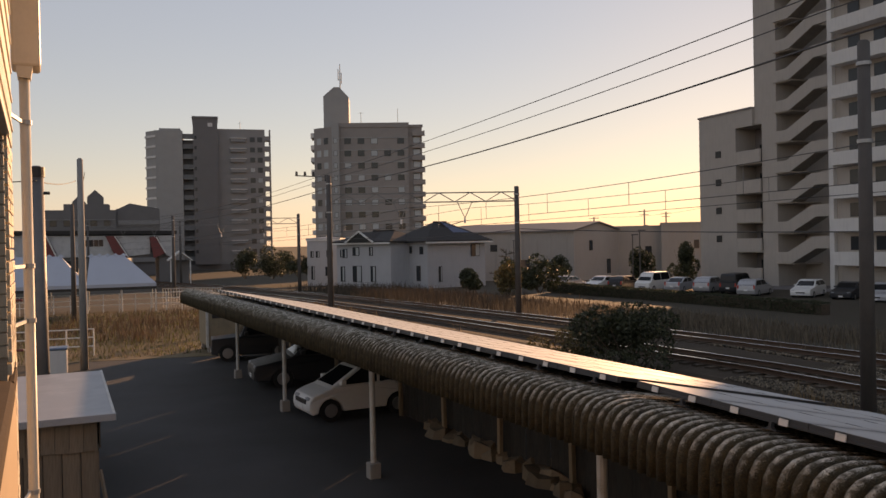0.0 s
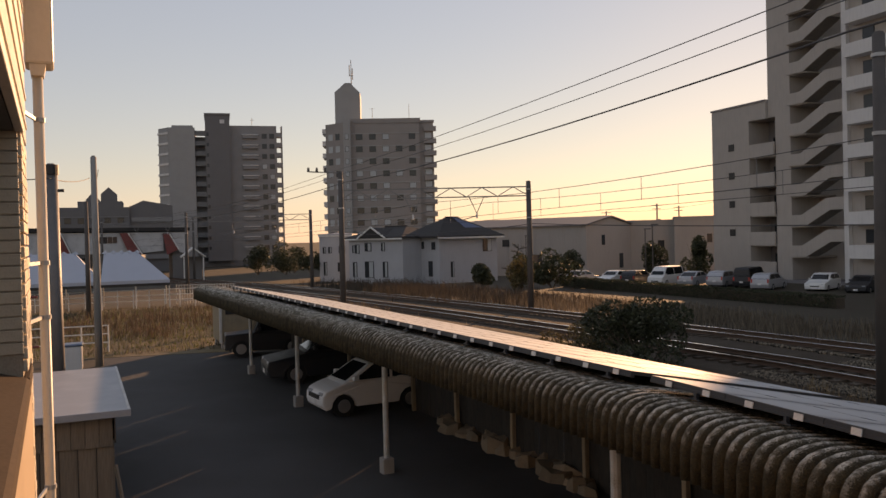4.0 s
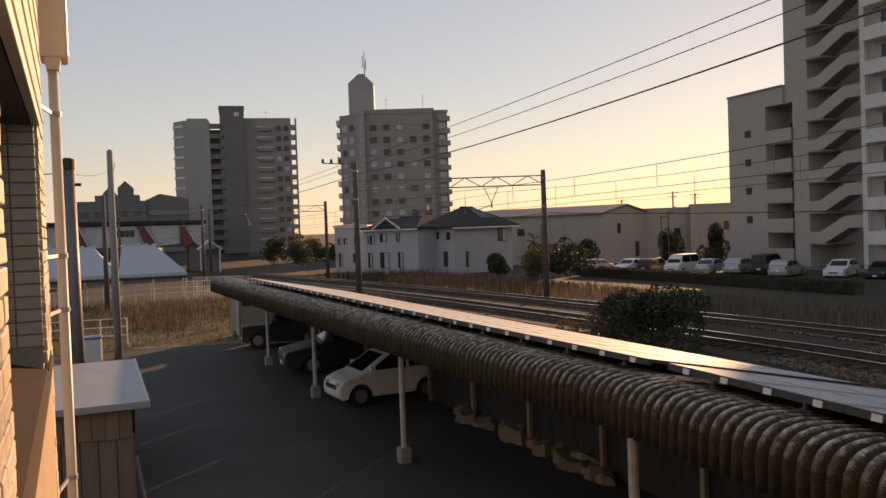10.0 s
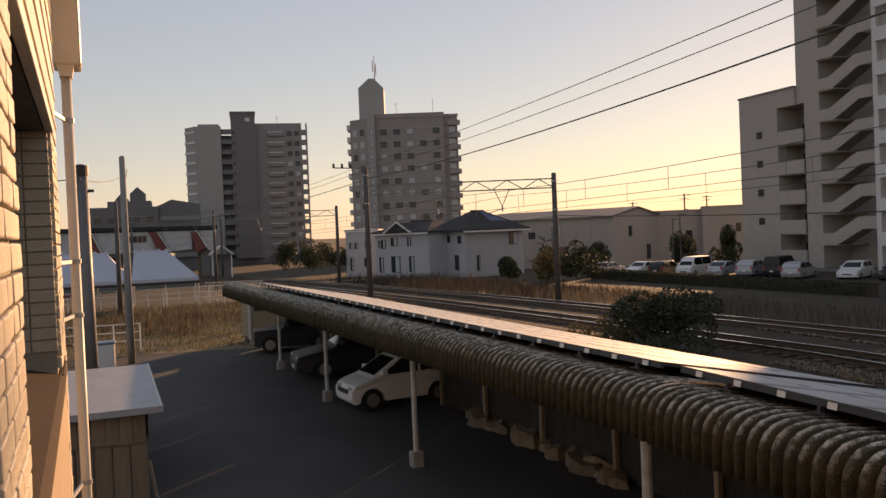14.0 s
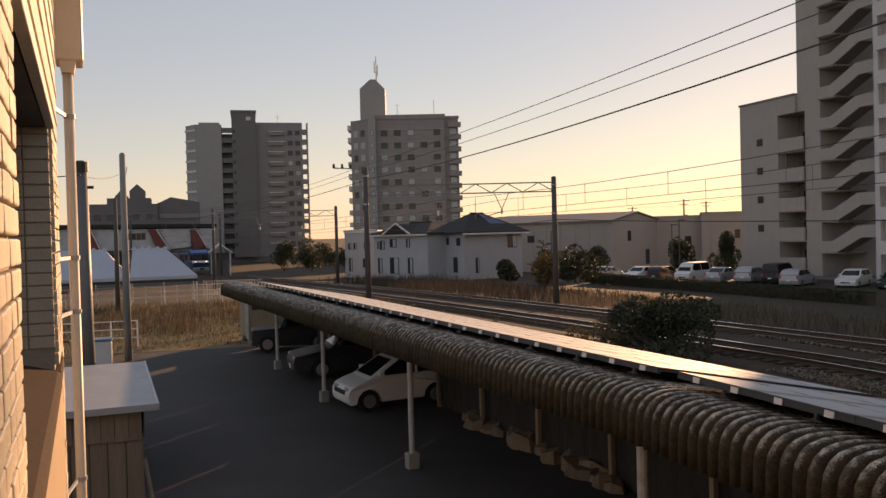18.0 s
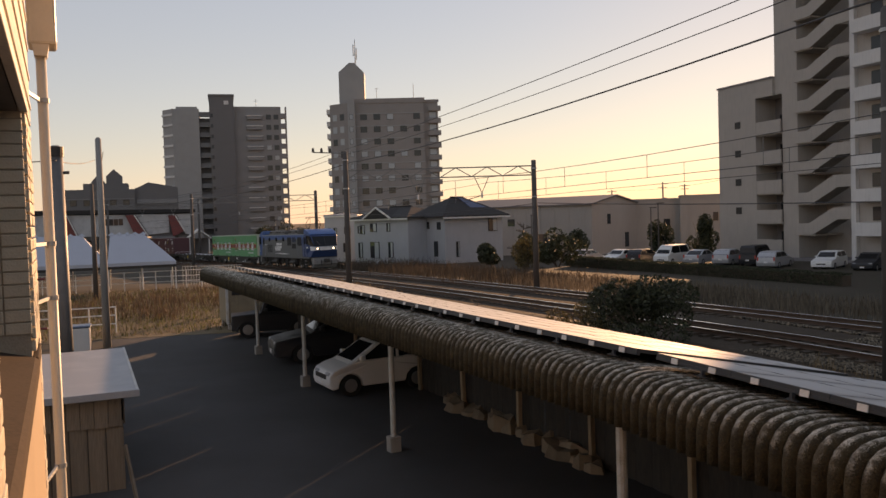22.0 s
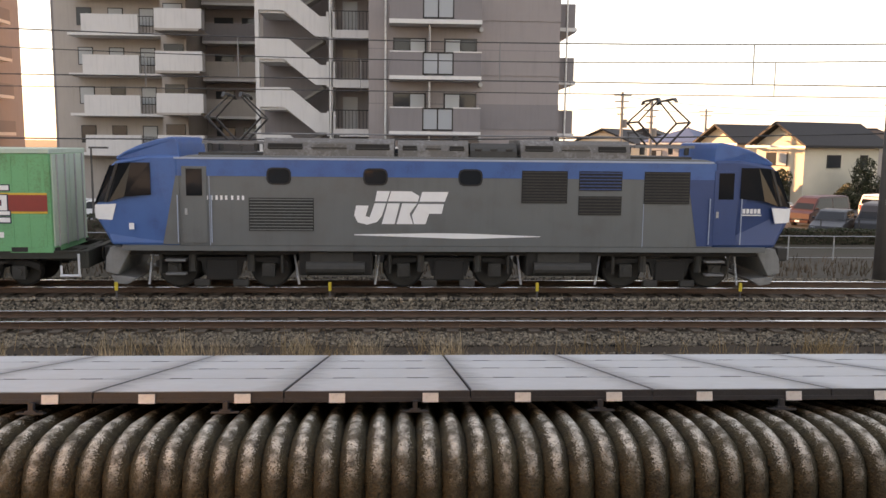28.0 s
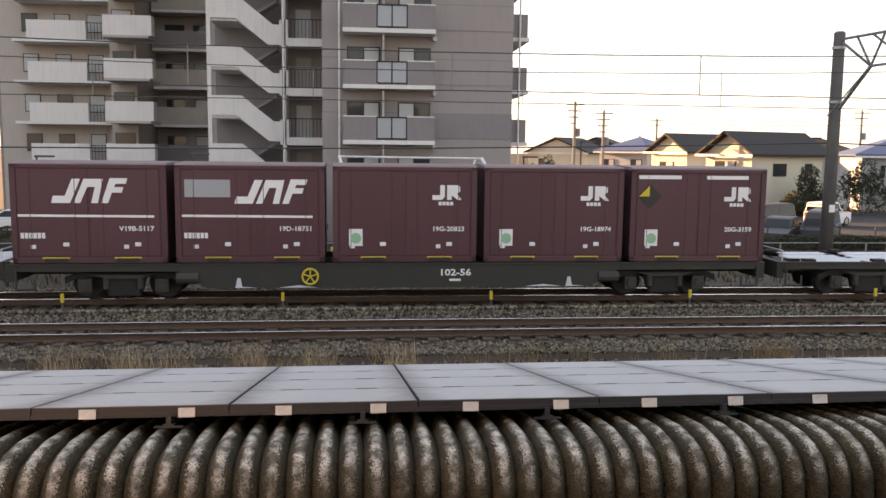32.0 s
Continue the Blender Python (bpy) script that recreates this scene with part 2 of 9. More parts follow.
def grimy_edges(m, x0, wx, y0, wy):
    """Dirt washed to the rims of a panel, broken up by noise."""
    nt = m.node_tree
    nd, lk = nt.nodes, nt.links
    b = nd["Principled BSDF"]
    src = b.inputs["Base Color"].links[0].from_socket
    tc, sx = nd.new("ShaderNodeTexCoord"), nd.new("ShaderNodeSeparateXYZ")
    lk.new(tc.outputs["Object"], sx.inputs[0])
    outs = []
    for k, o, w in ((0, x0, wx), (1, y0, wy)):
        s1, s2, s3 = (nd.new("ShaderNodeMath") for _ in range(3))
        s1.operation, s1.inputs[1].default_value = "SUBTRACT", o
        s2.operation = "ABSOLUTE"
        s3.operation, s3.inputs[1].default_value = "DIVIDE", w
        lk.new(sx.outputs[k], s1.inputs[0])
        lk.new(s1.outputs[0], s2.inputs[0])
        lk.new(s2.outputs[0], s3.inputs[0])
        outs.append(s3.outputs[0])
    mxm = nd.new("ShaderNodeMath")
    mxm.operation = "MAXIMUM"
    lk.new(outs[0], mxm.inputs[0])
    lk.new(outs[1], mxm.inputs[1])
    nz = nd.new("ShaderNodeTexNoise")
    nz.inputs["Scale"].default_value, nz.inputs["Detail"].default_value = 5.0, 6
    lk.new(tc.outputs["Object"], nz.inputs["Vector"])
    ad = nd.new("ShaderNodeMath")
    ad.operation, ad.inputs[1].default_value = "MULTIPLY_ADD", 0.5
    lk.new(nz.outputs[0], ad.inputs[0])
    lk.new(mxm.outputs[0], ad.inputs[2])
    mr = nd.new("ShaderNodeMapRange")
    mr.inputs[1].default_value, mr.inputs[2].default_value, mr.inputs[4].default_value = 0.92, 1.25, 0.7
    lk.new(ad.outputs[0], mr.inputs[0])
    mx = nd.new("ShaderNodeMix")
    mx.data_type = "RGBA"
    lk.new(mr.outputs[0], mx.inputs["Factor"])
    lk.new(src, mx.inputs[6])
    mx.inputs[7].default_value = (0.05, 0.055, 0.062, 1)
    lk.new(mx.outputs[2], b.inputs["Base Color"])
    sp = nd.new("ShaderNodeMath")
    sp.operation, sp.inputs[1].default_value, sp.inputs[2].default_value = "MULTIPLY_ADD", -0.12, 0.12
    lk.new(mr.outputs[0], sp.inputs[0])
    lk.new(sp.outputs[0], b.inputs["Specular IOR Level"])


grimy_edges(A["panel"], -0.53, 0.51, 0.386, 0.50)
A["galv"] = surf("galvanised_steel", (0.42, 0.43, 0.43), 0.5, 0.6, vary=0.15, scale=8)
A["white_paint"] = surf("white_paint", (0.72, 0.71, 0.68), 0.55, vary=0.08, scale=4, bump=0.05, dirt=(0.45, 0.42, 0.36))
A["white_post"] = surf("chalky_white_post", (0.52, 0.52, 0.50), 0.6, vary=0.12, scale=5, dirt=(0.3, 0.26, 0.2))
A["tile_cream"] = surf("cream_wall_tile", (0.56, 0.49, 0.39), 0.55, vary=0.1, scale=9, grain=110, bump=0.15, island=0.07)
A["tile_joint"] = surf("tile_mortar", (0.38, 0.33, 0.27), 0.9, vary=0.2, grain=120)
A["beige_metal"] = surf("beige_painted_metal", (0.62, 0.55, 0.45), 0.45, vary=0.06, bump=0.02)
A["brown_metal"] = surf("brown_metal", (0.075, 0.055, 0.045), 0.5, vary=0.1)
A["sill_brown"] = surf("brown_sill_sheet", (0.075, 0.055, 0.042), 0.85, vary=0.25, scale=5, bump=0.03, spec=0.1)
A["sill_beige"] = surf("smooth_beige_apron", (0.40, 0.30, 0.21), 0.6, vary=0.1, scale=4, bump=0.06)
A["white_panel"] = surf("station_white_panel", (0.50, 0.50, 0.50), 0.6, vary=0.1, scale=1.5, dirt=(0.3, 0.3, 0.3))
A["box_beige"] = surf("storage_box_paint", (0.27, 0.22, 0.15), 0.7, vary=0.2, scale=4, streak=0.3)
A["wood"] = surf("weathered_planks", (0.30, 0.225, 0.15), 0.85, vary=0.3, scale=3, grain=60, stretch=(1, 1, 0.12), island=0.3, bump=0.5, streak=0.3)
A["roof_sheet"] = surf("white_roof_sheet", (0.30, 0.31, 0.33), 0.5, vary=0.08, scale=2, dirt=(0.4, 0.4, 0.4))
A["concrete"] = surf("concrete", (0.33, 0.31, 0.285), 0.85, vary=0.15, scale=2, grain=50, streak=0.25)
A["pole_concrete"] = surf("pole_concrete", (0.27, 0.265, 0.255), 0.85, vary=0.12, scale=3, grain=60, streak=0.2)
A["mast_dark"] = surf("mast_concrete", (0.10, 0.09, 0.085), 0.85, vary=0.2, scale=3, grain=50, streak=0.3)
A["stack_grey"] = surf("grey_steel_pole", (0.17, 0.17, 0.172), 0.55, 0.3, vary=0.2, scale=4, streak=0.35)
A["steel"] = surf("gantry_steel", (0.22, 0.22, 0.22), 0.6, 0.5, vary=0.2, scale=6)
A["wire"] = surf("wire", (0.05, 0.05, 0.05), 0.6, vary=0.05, bump=0)
A["apt_grey"] = surf("apartment_tile_grey", (0.31, 0.27, 0.262), 0.7, vary=0.07, scale=1.2, grain=30, bump=0.12, streak=0.12)
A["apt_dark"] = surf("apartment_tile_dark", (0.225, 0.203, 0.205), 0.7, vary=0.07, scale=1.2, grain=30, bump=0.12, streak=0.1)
A["apt_light"] = surf("apartment_pale_render", (0.68, 0.66, 0.64), 0.75, vary=0.06, scale=1.0, grain=30, streak=0.15)
A["apt_beige"] = surf("apartment_beige", (0.44, 0.39, 0.35), 0.75, vary=0.07, scale=1.0, grain=30, streak=0.12)
A["tower_brown"] = surf("tower_brown_tile", (0.29, 0.262, 0.245), 0.75, vary=0.1, scale=0.5, grain=12, bump=0.05)
A["tower_grey"] = surf("tower_grey_tile", (0.33, 0.325, 0.315), 0.75, vary=0.08, scale=0.5, grain=12, bump=0.05)
A["tower_slate"] = surf("tower_slate_tile", (0.235, 0.235, 0.235), 0.75, vary=0.1, scale=0.5, grain=12, bump=0.05)
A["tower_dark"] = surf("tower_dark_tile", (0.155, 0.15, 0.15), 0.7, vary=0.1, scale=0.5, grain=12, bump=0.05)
A["house_white"] = surf("house_render_white", (0.42, 0.43, 0.45), 0.8, vary=0.06, scale=0.8, grain=25, streak=0.1)
A["house_cream"] = surf("house_render_cream", (0.64, 0.58, 0.46), 0.8, vary=0.06, scale=0.8, grain=25)
A["house_pale"] = surf("house_render_pale", (0.38, 0.36, 0.33), 0.8, vary=0.08, scale=0.8, grain=25)
A["roof_tile"] = surf("dark_roof_tile", (0.032, 0.029, 0.028), 0.85, vary=0.25, scale=2, grain=8, bump=0.4)
A["roof_blue"] = surf("blue_roof_tile", (0.06, 0.09, 0.17), 0.5, vary=0.2, scale=2, grain=8)
A["roof_red"] = surf("red_roof_sheet", (0.22, 0.05, 0.045), 0.6, vary=0.15)
A["window"] = glass("window_glass", (0.035, 0.04, 0.045), 0.06, 0.4)
A["curtain_window"] = glass("curtained_window", (0.42, 0.45, 0.46), 0.25, 0.35)
A["frosted"] = glass("frosted_balcony_glass", (0.33, 0.36, 0.38), 0.35, 0.5)
A["dark_frame"] = surf("dark_window_frame", (0.025, 0.023, 0.022), 0.5, vary=0.1)
# its dark colour stands in for the shade beyond the open carport back
A["dark_sheet"] = surf("weathered_shade_sheet", (0.045, 0.037, 0.03), 0.8, vary=0.4, scale=2, grain=30, stretch=(1, 1, 0.2), streak=0.4)
A["shed_board"] = surf("grey_brown_shed_board", (0.20, 0.155, 0.115), 0.9, vary=0.3, scale=3, grain=50, stretch=(1, 1, 0.1), island=0.22, bump=0.5, streak=0.5)
A["warehouse"] = surf("pale_warehouse_sheet", (0.36, 0.335, 0.31), 0.8, vary=0.06, scale=0.4, grain=15, streak=0.12)
A["black"] = surf("black_rubber", (0.018, 0.018, 0.018), 0.75, vary=0.1)
A["loco_blue"] = surf("loco_blue_paint", (0.028, 0.125, 0.33), 0.38, vary=0.08, scale=2, bump=0.02, dirt=(0.03, 0.06, 0.16))
A["loco_dark_blue"] = surf("loco_dark_blue_paint", (0.018, 0.06, 0.17), 0.4, vary=0.08, scale=2, bump=0.02)
A["loco_grey"] = surf("loco_grey_paint", (0.133, 0.145, 0.143), 0.45, vary=0.08, scale=1.5, bump=0.02, dirt=(0.11, 0.105, 0.10), streak=0.12)
A["loco_pale"] = surf("loco_pale_stripe", (0.33, 0.40, 0.50), 0.45, vary=0.05)
A["underframe"] = surf("underframe_grime", (0.022, 0.02, 0.018), 0.8, vary=0.3, scale=4)
A["under_grey"] = surf("dusty_running_gear", (0.045, 0.043, 0.038), 0.7, vary=0.3, scale=5)
A["plough"] = surf("plough_grey_paint", (0.22, 0.22, 0.21), 0.6, vary=0.2, scale=4, streak=0.3)
A["roof_cowl"] = surf("dusty_roof_cowl", (0.13, 0.12, 0.11), 0.7, vary=0.35, scale=1.6, grain=12, dirt=(0.28, 0.27, 0.26), dirt_amount=0.5)
A["wagon"] = surf("wagon_dark_green_grey", (0.034, 0.035, 0.028), 0.7, vary=0.2, scale=2, dirt=(0.05, 0.04, 0.03))
A["deck_white"] = surf("pale_deck", (0.62, 0.64, 0.66), 0.6, vary=0.2, scale=5)
A["green_box"] = surf("green_container_paint", (0.09, 0.40, 0.19), 0.5, vary=0.08, scale=1.2, grain=20, bump=0.04, dirt=(0.09, 0.2, 0.08), streak=0.08)
A["green_pale"] = surf("green_container_end", (0.45, 0.56, 0.46), 0.55, vary=0.1, scale=2, bump=0.1)
A["band_red"] = surf("container_red_band", (0.33, 0.045, 0.035), 0.5, vary=0.08)
A["band_yellow"] = surf("yellow_paint", (0.70, 0.42, 0.06), 0.5, vary=0.08)
A["maroon"] = surf("maroon_container_paint", (0.098, 0.034, 0.040), 0.55, vary=0.12, scale=1.0, grain=16, bump=0.06, dirt=(0.09, 0.04, 0.04), streak=0.12, island=0.1)
A["maroon_roof"] = surf("faded_container_roof", (0.26, 0.19, 0.19), 0.7, vary=0.2, scale=2)
A["lettering"] = surf("white_lettering", (0.80, 0.80, 0.79), 0.5, vary=0.04, bump=0)
A["navy"] = surf("navy_paint", (0.02, 0.025, 0.06), 0.5, vary=0.05, bump=0)
A["label_green"] = surf("green_sticker", (0.25, 0.50, 0.33), 0.5, vary=0.1)
A["lamp_glow"] = surf("headlamp", (1.0, 0.93, 0.75), 0.3, vary=0, bump=0, emit=6)
A["red_glow"] = surf("red_signal_lamp", (0.8, 0.05, 0.03), 0.3, vary=0, bump=0, emit=0.5)
A["car_white"] = surf("car_white_paint", (0.74, 0.74, 0.72), 0.4, vary=0.03, bump=0, spec=0.6)
A["car_silver"] = surf("car_silver_paint", (0.45, 0.46, 0.48), 0.42, 0.4, vary=0.03, bump=0)
A["car_dark"] = surf("car_dark_paint", (0.02, 0.022, 0.026), 0.42, vary=0.05, bump=0)
A["car_red"] = surf("car_maroon_paint", (0.05, 0.012, 0.012), 0.42, vary=0.05, bump=0)
A["car_blue"] = surf("car_blue_grey_paint", (0.12, 0.17, 0.24), 0.42, vary=0.05, bump=0)
A["car_glass"] = glass("car_glass", (0.012, 0.014, 0.016), 0.08, 0.3)
A["alloy"] = surf("wheel_alloy", (0.4, 0.4, 0.41), 0.4, 0.7, vary=0.1, bump=0)
# white cloth; the blue-grey of its shade is in the base colour
A["tent"] = surf("shade_blue_tent_cloth", (0.44, 0.48, 0.55), 0.7, vary=0.05, scale=1.2)
A["grass_dry"] = surf("dry_grass", (0.33, 0.21, 0.10), 0.9, vary=0.3, scale=1.0, grain=4, island=0.4, bump=0, through_light=0.45)
A["reed"] = surf("dead_reeds", (0.17, 0.135, 0.098), 0.9, vary=0.3, scale=1.0, grain=4, island=0.4, bump=0, through_light=0.25)
A["weed_pale"] = surf("bleached_weeds", (0.50, 0.36, 0.22), 0.9, vary=0.3, scale=1.0, grain=4, island=0.4, bump=0, through_light=0.4)
A["brush"] = surf("dark_winter_brush", (0.075, 0.058, 0.042), 0.9, vary=0.3, scale=1.0, grain=4, island=0.4, bump=0, through_light=0.2)
A["grass_green"] = surf("winter_grass", (0.12, 0.12, 0.045), 0.9, vary=0.3, scale=1.0, grain=4, island=0.4, bump=0, through_light=0.45)
A["grass_red"] = surf("russet_weeds", (0.115, 0.078, 0.052), 0.9, vary=0.3, scale=1.0, grain=4, island=0.4, bump=0, through_light=0.25)
A["leaf"] = surf("dark_evergreen_leaf", (0.045, 0.052, 0.024), 0.6, vary=0.3, scale=3, grain=9, island=0.5, bump=0, through_light=0.2)
A["leaf_yellow"] = surf("yellowed_leaf", (0.12, 0.095, 0.04), 0.7, vary=0.3, scale=3, grain=9, island=0.5, bump=0, through_light=0.25)
A["bark"] = surf("bark", (0.10, 0.075, 0.055), 0.9, vary=0.3, scale=8, bump=0.6)
A["yellow_sign"] = surf("yellow_sign_paint", (0.68, 0.48, 0.05), 0.5, vary=0.05)
A["red_sign"] = surf("red_sign_paint", (0.6, 0.06, 0.04), 0.5, vary=0.05)
A["rubble"] = surf("broken_concrete", (0.24, 0.18, 0.125), 0.9, vary=0.25, scale=5, island=0.3, bump=0.5)
A["pale_blue_wall"] = surf("white_cladding_sheet", (0.60, 0.63, 0.68), 0.5, vary=0.04, scale=2, streak=0.06)


# ---- mesh helpers ----
class Shape:
    """Collects faces of one part."""

    def __init__(self):
        self.v, self.f = [], []

    def add(self, vs, fs, m=None):
        n = len(self.v)
        self.v += [tuple(m @ Vector(p)) if m else tuple(p) for p in vs]
        self.f += [tuple(n + i for i in f) for f in fs]
        return self

    def box(self, x0, y0, z0, x1, y1, z1, m=None, c=0.0):
        """A box; c: the width of its chamfered edges."""
        if c <= 0:
            return self.add([(x0, y0, z0), (x1, y0, z0), (x1, y1, z0), (x0, y1, z0), (x0, y0, z1), (x1, y0, z1), (x1, y1, z1), (x0, y1, z1)],
                            [(3, 2, 1, 0), (4, 5, 6, 7), (0, 1, 5, 4), (1, 2, 6, 5), (2, 3, 7, 6), (3, 0, 4, 7)], m)
        bm = bmesh.new()
        bmesh.ops.create_cube(bm, size=1)
        for q in bm.verts:
            q.co = Vector(((x0 + x1) / 2 + q.co.x * (x1 - x0), (y0 + y1) / 2 + q.co.y * (y1 - y0), (z0 + z1) / 2 + q.co.z * (z1 - z0)))
        bmesh.ops.bevel(bm, geom=bm.edges[:], offset=c, segments=2, affect="EDGES", profile=0.5)
        bm.verts.index_update()
        self.add([q.co for q in bm.verts], [[q.index for q in f.verts] for f in bm.faces], m)
        bm.free()
        return self

    def bar(self, p0, p1, w, h=None):
        """A square bar between two points."""
        p0, p1 = Vector(p0), Vector(p1)
        h = h or w
        d = (p1 - p0)
        up = Vector((0, 0, 1)) if abs(d.normalized().z) < 0.95 else Vector((1, 0, 0))
        s = d.cross(up).normalized() * w / 2
        u = s.cross(d).normalized() * h / 2
        vs = [p + a * s + b * u for p in (p0, p1) for a, b in ((-1, -1), (1, -1), (1, 1), (-1, 1))]
        return self.add(vs, [(0, 1, 2, 3), (7, 6, 5, 4), (0, 4, 5, 1), (1, 5, 6, 2), (2, 6, 7, 3), (3, 7, 4, 0)])

    def rod(self, p0, p1, r0, r1=None, n=8, m=None):
        """A round bar, tapered from r0 to r1."""
        p0, p1 = Vector(p0), Vector(p1)
        r1 = r0 if r1 is None else r1
        d = (p1 - p0).normalized()
        up = Vector((0, 0, 1)) if abs(d.z) < 0.95 else Vector((1, 0, 0))
        s = d.cross(up).normalized()
        u = s.cross(d)
        vs = []
        for p, r in ((p0, r0), (p1, r1)):
            vs += [p + r * (math.cos(k * math.tau / n) * s + math.sin(k * math.tau / n) * u) for k in range(n)]
        fs = [(k, (k + 1) % n, n + (k + 1) % n, n + k) for k in range(n)] + [tuple(reversed(range(n))), tuple(range(n, 2 * n))]
        return self.add(vs, fs, m)

    def tube(self, pts, r, n=6):
        """A round wire through points."""
        pts = [Vector(q) for q in pts]
        base = len(self.v)
        for i, q in enumerate(pts):
            d = (pts[min(i + 1, len(pts) - 1)] - pts[max(i - 1, 0)]).normalized()
            u = Vector((0, 0, 1)) if abs(d.z) < 0.95 else Vector((1, 0, 0))
            a = d.cross(u).normalized()
            b = a.cross(d)
            self.v += [tuple(q + r * (math.cos(k * math.tau / n) * a + math.sin(k * math.tau / n) * b)) for k in range(n)]
        for i in range(len(pts) - 1):
            for k in range(n):
                o = base + i * n
                self.f.append((o + k, o + (k + 1) % n, o + n + (k + 1) % n, o + n + k))
        return self

    def prism(self, outline, a, b, axis="y", m=None):
        """An outline in the plane across axis, drawn out from a to b."""
        put = {"y": lambda p, t: (p[0], t, p[1]), "x": lambda p, t: (t, p[0], p[1]), "z": lambda p, t: (p[0], p[1], t)}[axis]
        n = len(outline)
        vs = [put(p, a) for p in outline] + [put(p, b) for p in outline]
        fs = [(k, (k + 1) % n, n + (k + 1) % n, n + k) for k in range(n)] + [tuple(reversed(range(n))), tuple(range(n, 2 * n))]
        return self.add(vs, fs, m)

    def mesh(self, name, mat, smooth=False):
        me = bpy.data.meshes.new(name)
        me.from_pydata(self.v, [], self.f)
        bm = bmesh.new()
        bm.from_mesh(me)
        bmesh.ops.recalc_face_normals(bm, faces=bm.faces[:])
        bm.to_mesh(me)
        bm.free()
        me.materials.append(mat if not isinstance(mat, str) else A[mat])
        if smooth:
            me.polygons.foreach_set("use_smooth", [True] * len(me.polygons))
        return me


def part(name, shape, mat, parent=None, label="", smooth=False, at=None):
    ob = new(name, shape.mesh(name, mat, smooth))
    if parent is not None:
        ob.parent = parent
    if at is not None:
        ob.matrix_basis = at
    if label:
        ob["label"] = label
    return ob


def piece(name, me, parent, at):
    """One more object on a mesh that exists."""
    ob = new(name, me)
    ob.parent = parent
    ob.matrix_basis = at
    return ob


def thing(name, label, category, at=None, group="", kind=""):
    ob = new(name)
    ob.empty_display_size = 0.2
    if at is not None:
        ob.matrix_basis = at
    return tagged(ob, label, category, group, kind)


def solid(name, shape, mat, label, category, at=None, group="", kind="", smooth=False):
    ob = part(name, shape, mat, None, "", smooth, at)
    return tagged(ob, label, category, group, kind)


def text_part(name, words, size, mat, parent, at, shear=0.0, width=1.0, depth=0.004, bold=0.0):
    """Built-in lettering turned into a mesh."""
    cu = bpy.data.curves.new(name, "FONT")
    cu.body, cu.size, cu.shear, cu.extrude, cu.offset = words, size, shear, depth, bold
    cu.align_x, cu.align_y = "CENTER", "CENTER"
    cu.resolution_u = 2
    tmp = new(name, cu)
    me = bpy.data.meshes.new_from_object(tmp.evaluated_get(bpy.context.evaluated_depsgraph_get()))
    bpy.data.objects.remove(tmp)
    me.materials.clear()
    me.materials.append(A[mat])
    ob = new(name, me)
    ob.parent = parent
    ob.matrix_basis = at @ Matrix.Diagonal((width, 1, 1, 1))
    return ob


FACE = pose(0, 0, 0, 90, 0, 0)
rnd = random.Random(7)


# ---- ground and railway ----
NEAR, FAR, RAIL_Z = 18.45, 22.65, 0.45


def bend(x):
    """How far the railway has swung towards the parking lot at x."""
    x = min(90.0, x)
    return x * x / 1250 if x > -190 else 28.88 - 0.304 * (x + 190)


def swing(x):
    """The railway's slope in plan at x."""
    return -max(-190.0, min(90.0, x)) / 625


def grade(x):
    """How far the line has sunk below the level of the lot at x."""
    return -0.0138 * (min(150.0, max(20.0, -x)) - 20.0)


def ground_z(x, y):
    o = y + bend(x)
    g = grade(x)
    if o < 12:
        return g * min(1, max(0, (-x - 62) / 18))
    if o < 13.5:
        f = (o - 12) / 1.5
        return g * (f + (1 - f) * min(1, max(0, (-x - 62) / 18)))
    if o < 27:
        return g - 0.02
    return g - 0.02 - (0.58 - 0.28 * min(1, max(0, (-x - 20) / 40))) * min(1, (o - 27) / 6)


xs = [-2500, -1200, -600, -350] + [-260 + 10 * i for i in range(36)] + [140, 200, 350, 700, 1500, 2500]
ys = [-2500, -900, -300, -100, -40] + [-20 + 3 * i for i in range(45)] + [130, 180, 300, 600, 1200, 2800]
gs = Shape()
gs.v = [(x, y, ground_z(x, y)) for x in xs for y in ys]
gs.f = [(i * len(ys) + j, (i + 1) * len(ys) + j, (i + 1) * len(ys) + j + 1, i * len(ys) + j + 1) for i in range(len(xs) - 1) for j in range(len(ys) - 1)]
solid("ground", gs, "soil", "bare winter soil with dry weeds", "ground", kind="structure")

lot = Shape()
lot.prism([(-35.0, -0.9), (-34.2, 3.7), (-33, 7.4), (-6, 9.2), (40, 9.2), (40, -30), (-24, -30), (-24, -0.8)], 0.0, 0.02, "z")
solid("parking_lot", lot, "asphalt", "dark asphalt parking lot in shade", "pavement", kind="structure")


for nm, x0, y0, x1, y1, lab in (("car_park", 7, 42, 44, 68, "worn asphalt car park before the houses"), ("car_park", -27, 42, 7, 60, "asphalt car park before the apartment block"),
                                ("car_park", -80, 43, -38, 58, "asphalt car park of the tall block")):
    pk = Shape()
    pk.v = [(x0 + (x1 - x0) * i / 8, y0 + (y1 - y0) * j / 3, ground_z(0, 40) + 0.03 if x0 > -50 else -0.92) for i in range(9) for j in range(4)]
    pk.f = [(i * 4 + j, i * 4 + j + 4, i * 4 + j + 5, i * 4 + j + 1) for i in range(8) for j in range(3)]
    solid(nm, pk, "tarmac", lab, "pavement", kind="structure")

fld = Shape().prism([(-35.2, -0.9), (-34.4, 3.9), (-36, 6.5), (-48, 5.5), (-60, 4.5), (-60, -8), (-35.2, -8)], -0.02, 0.012, "z")
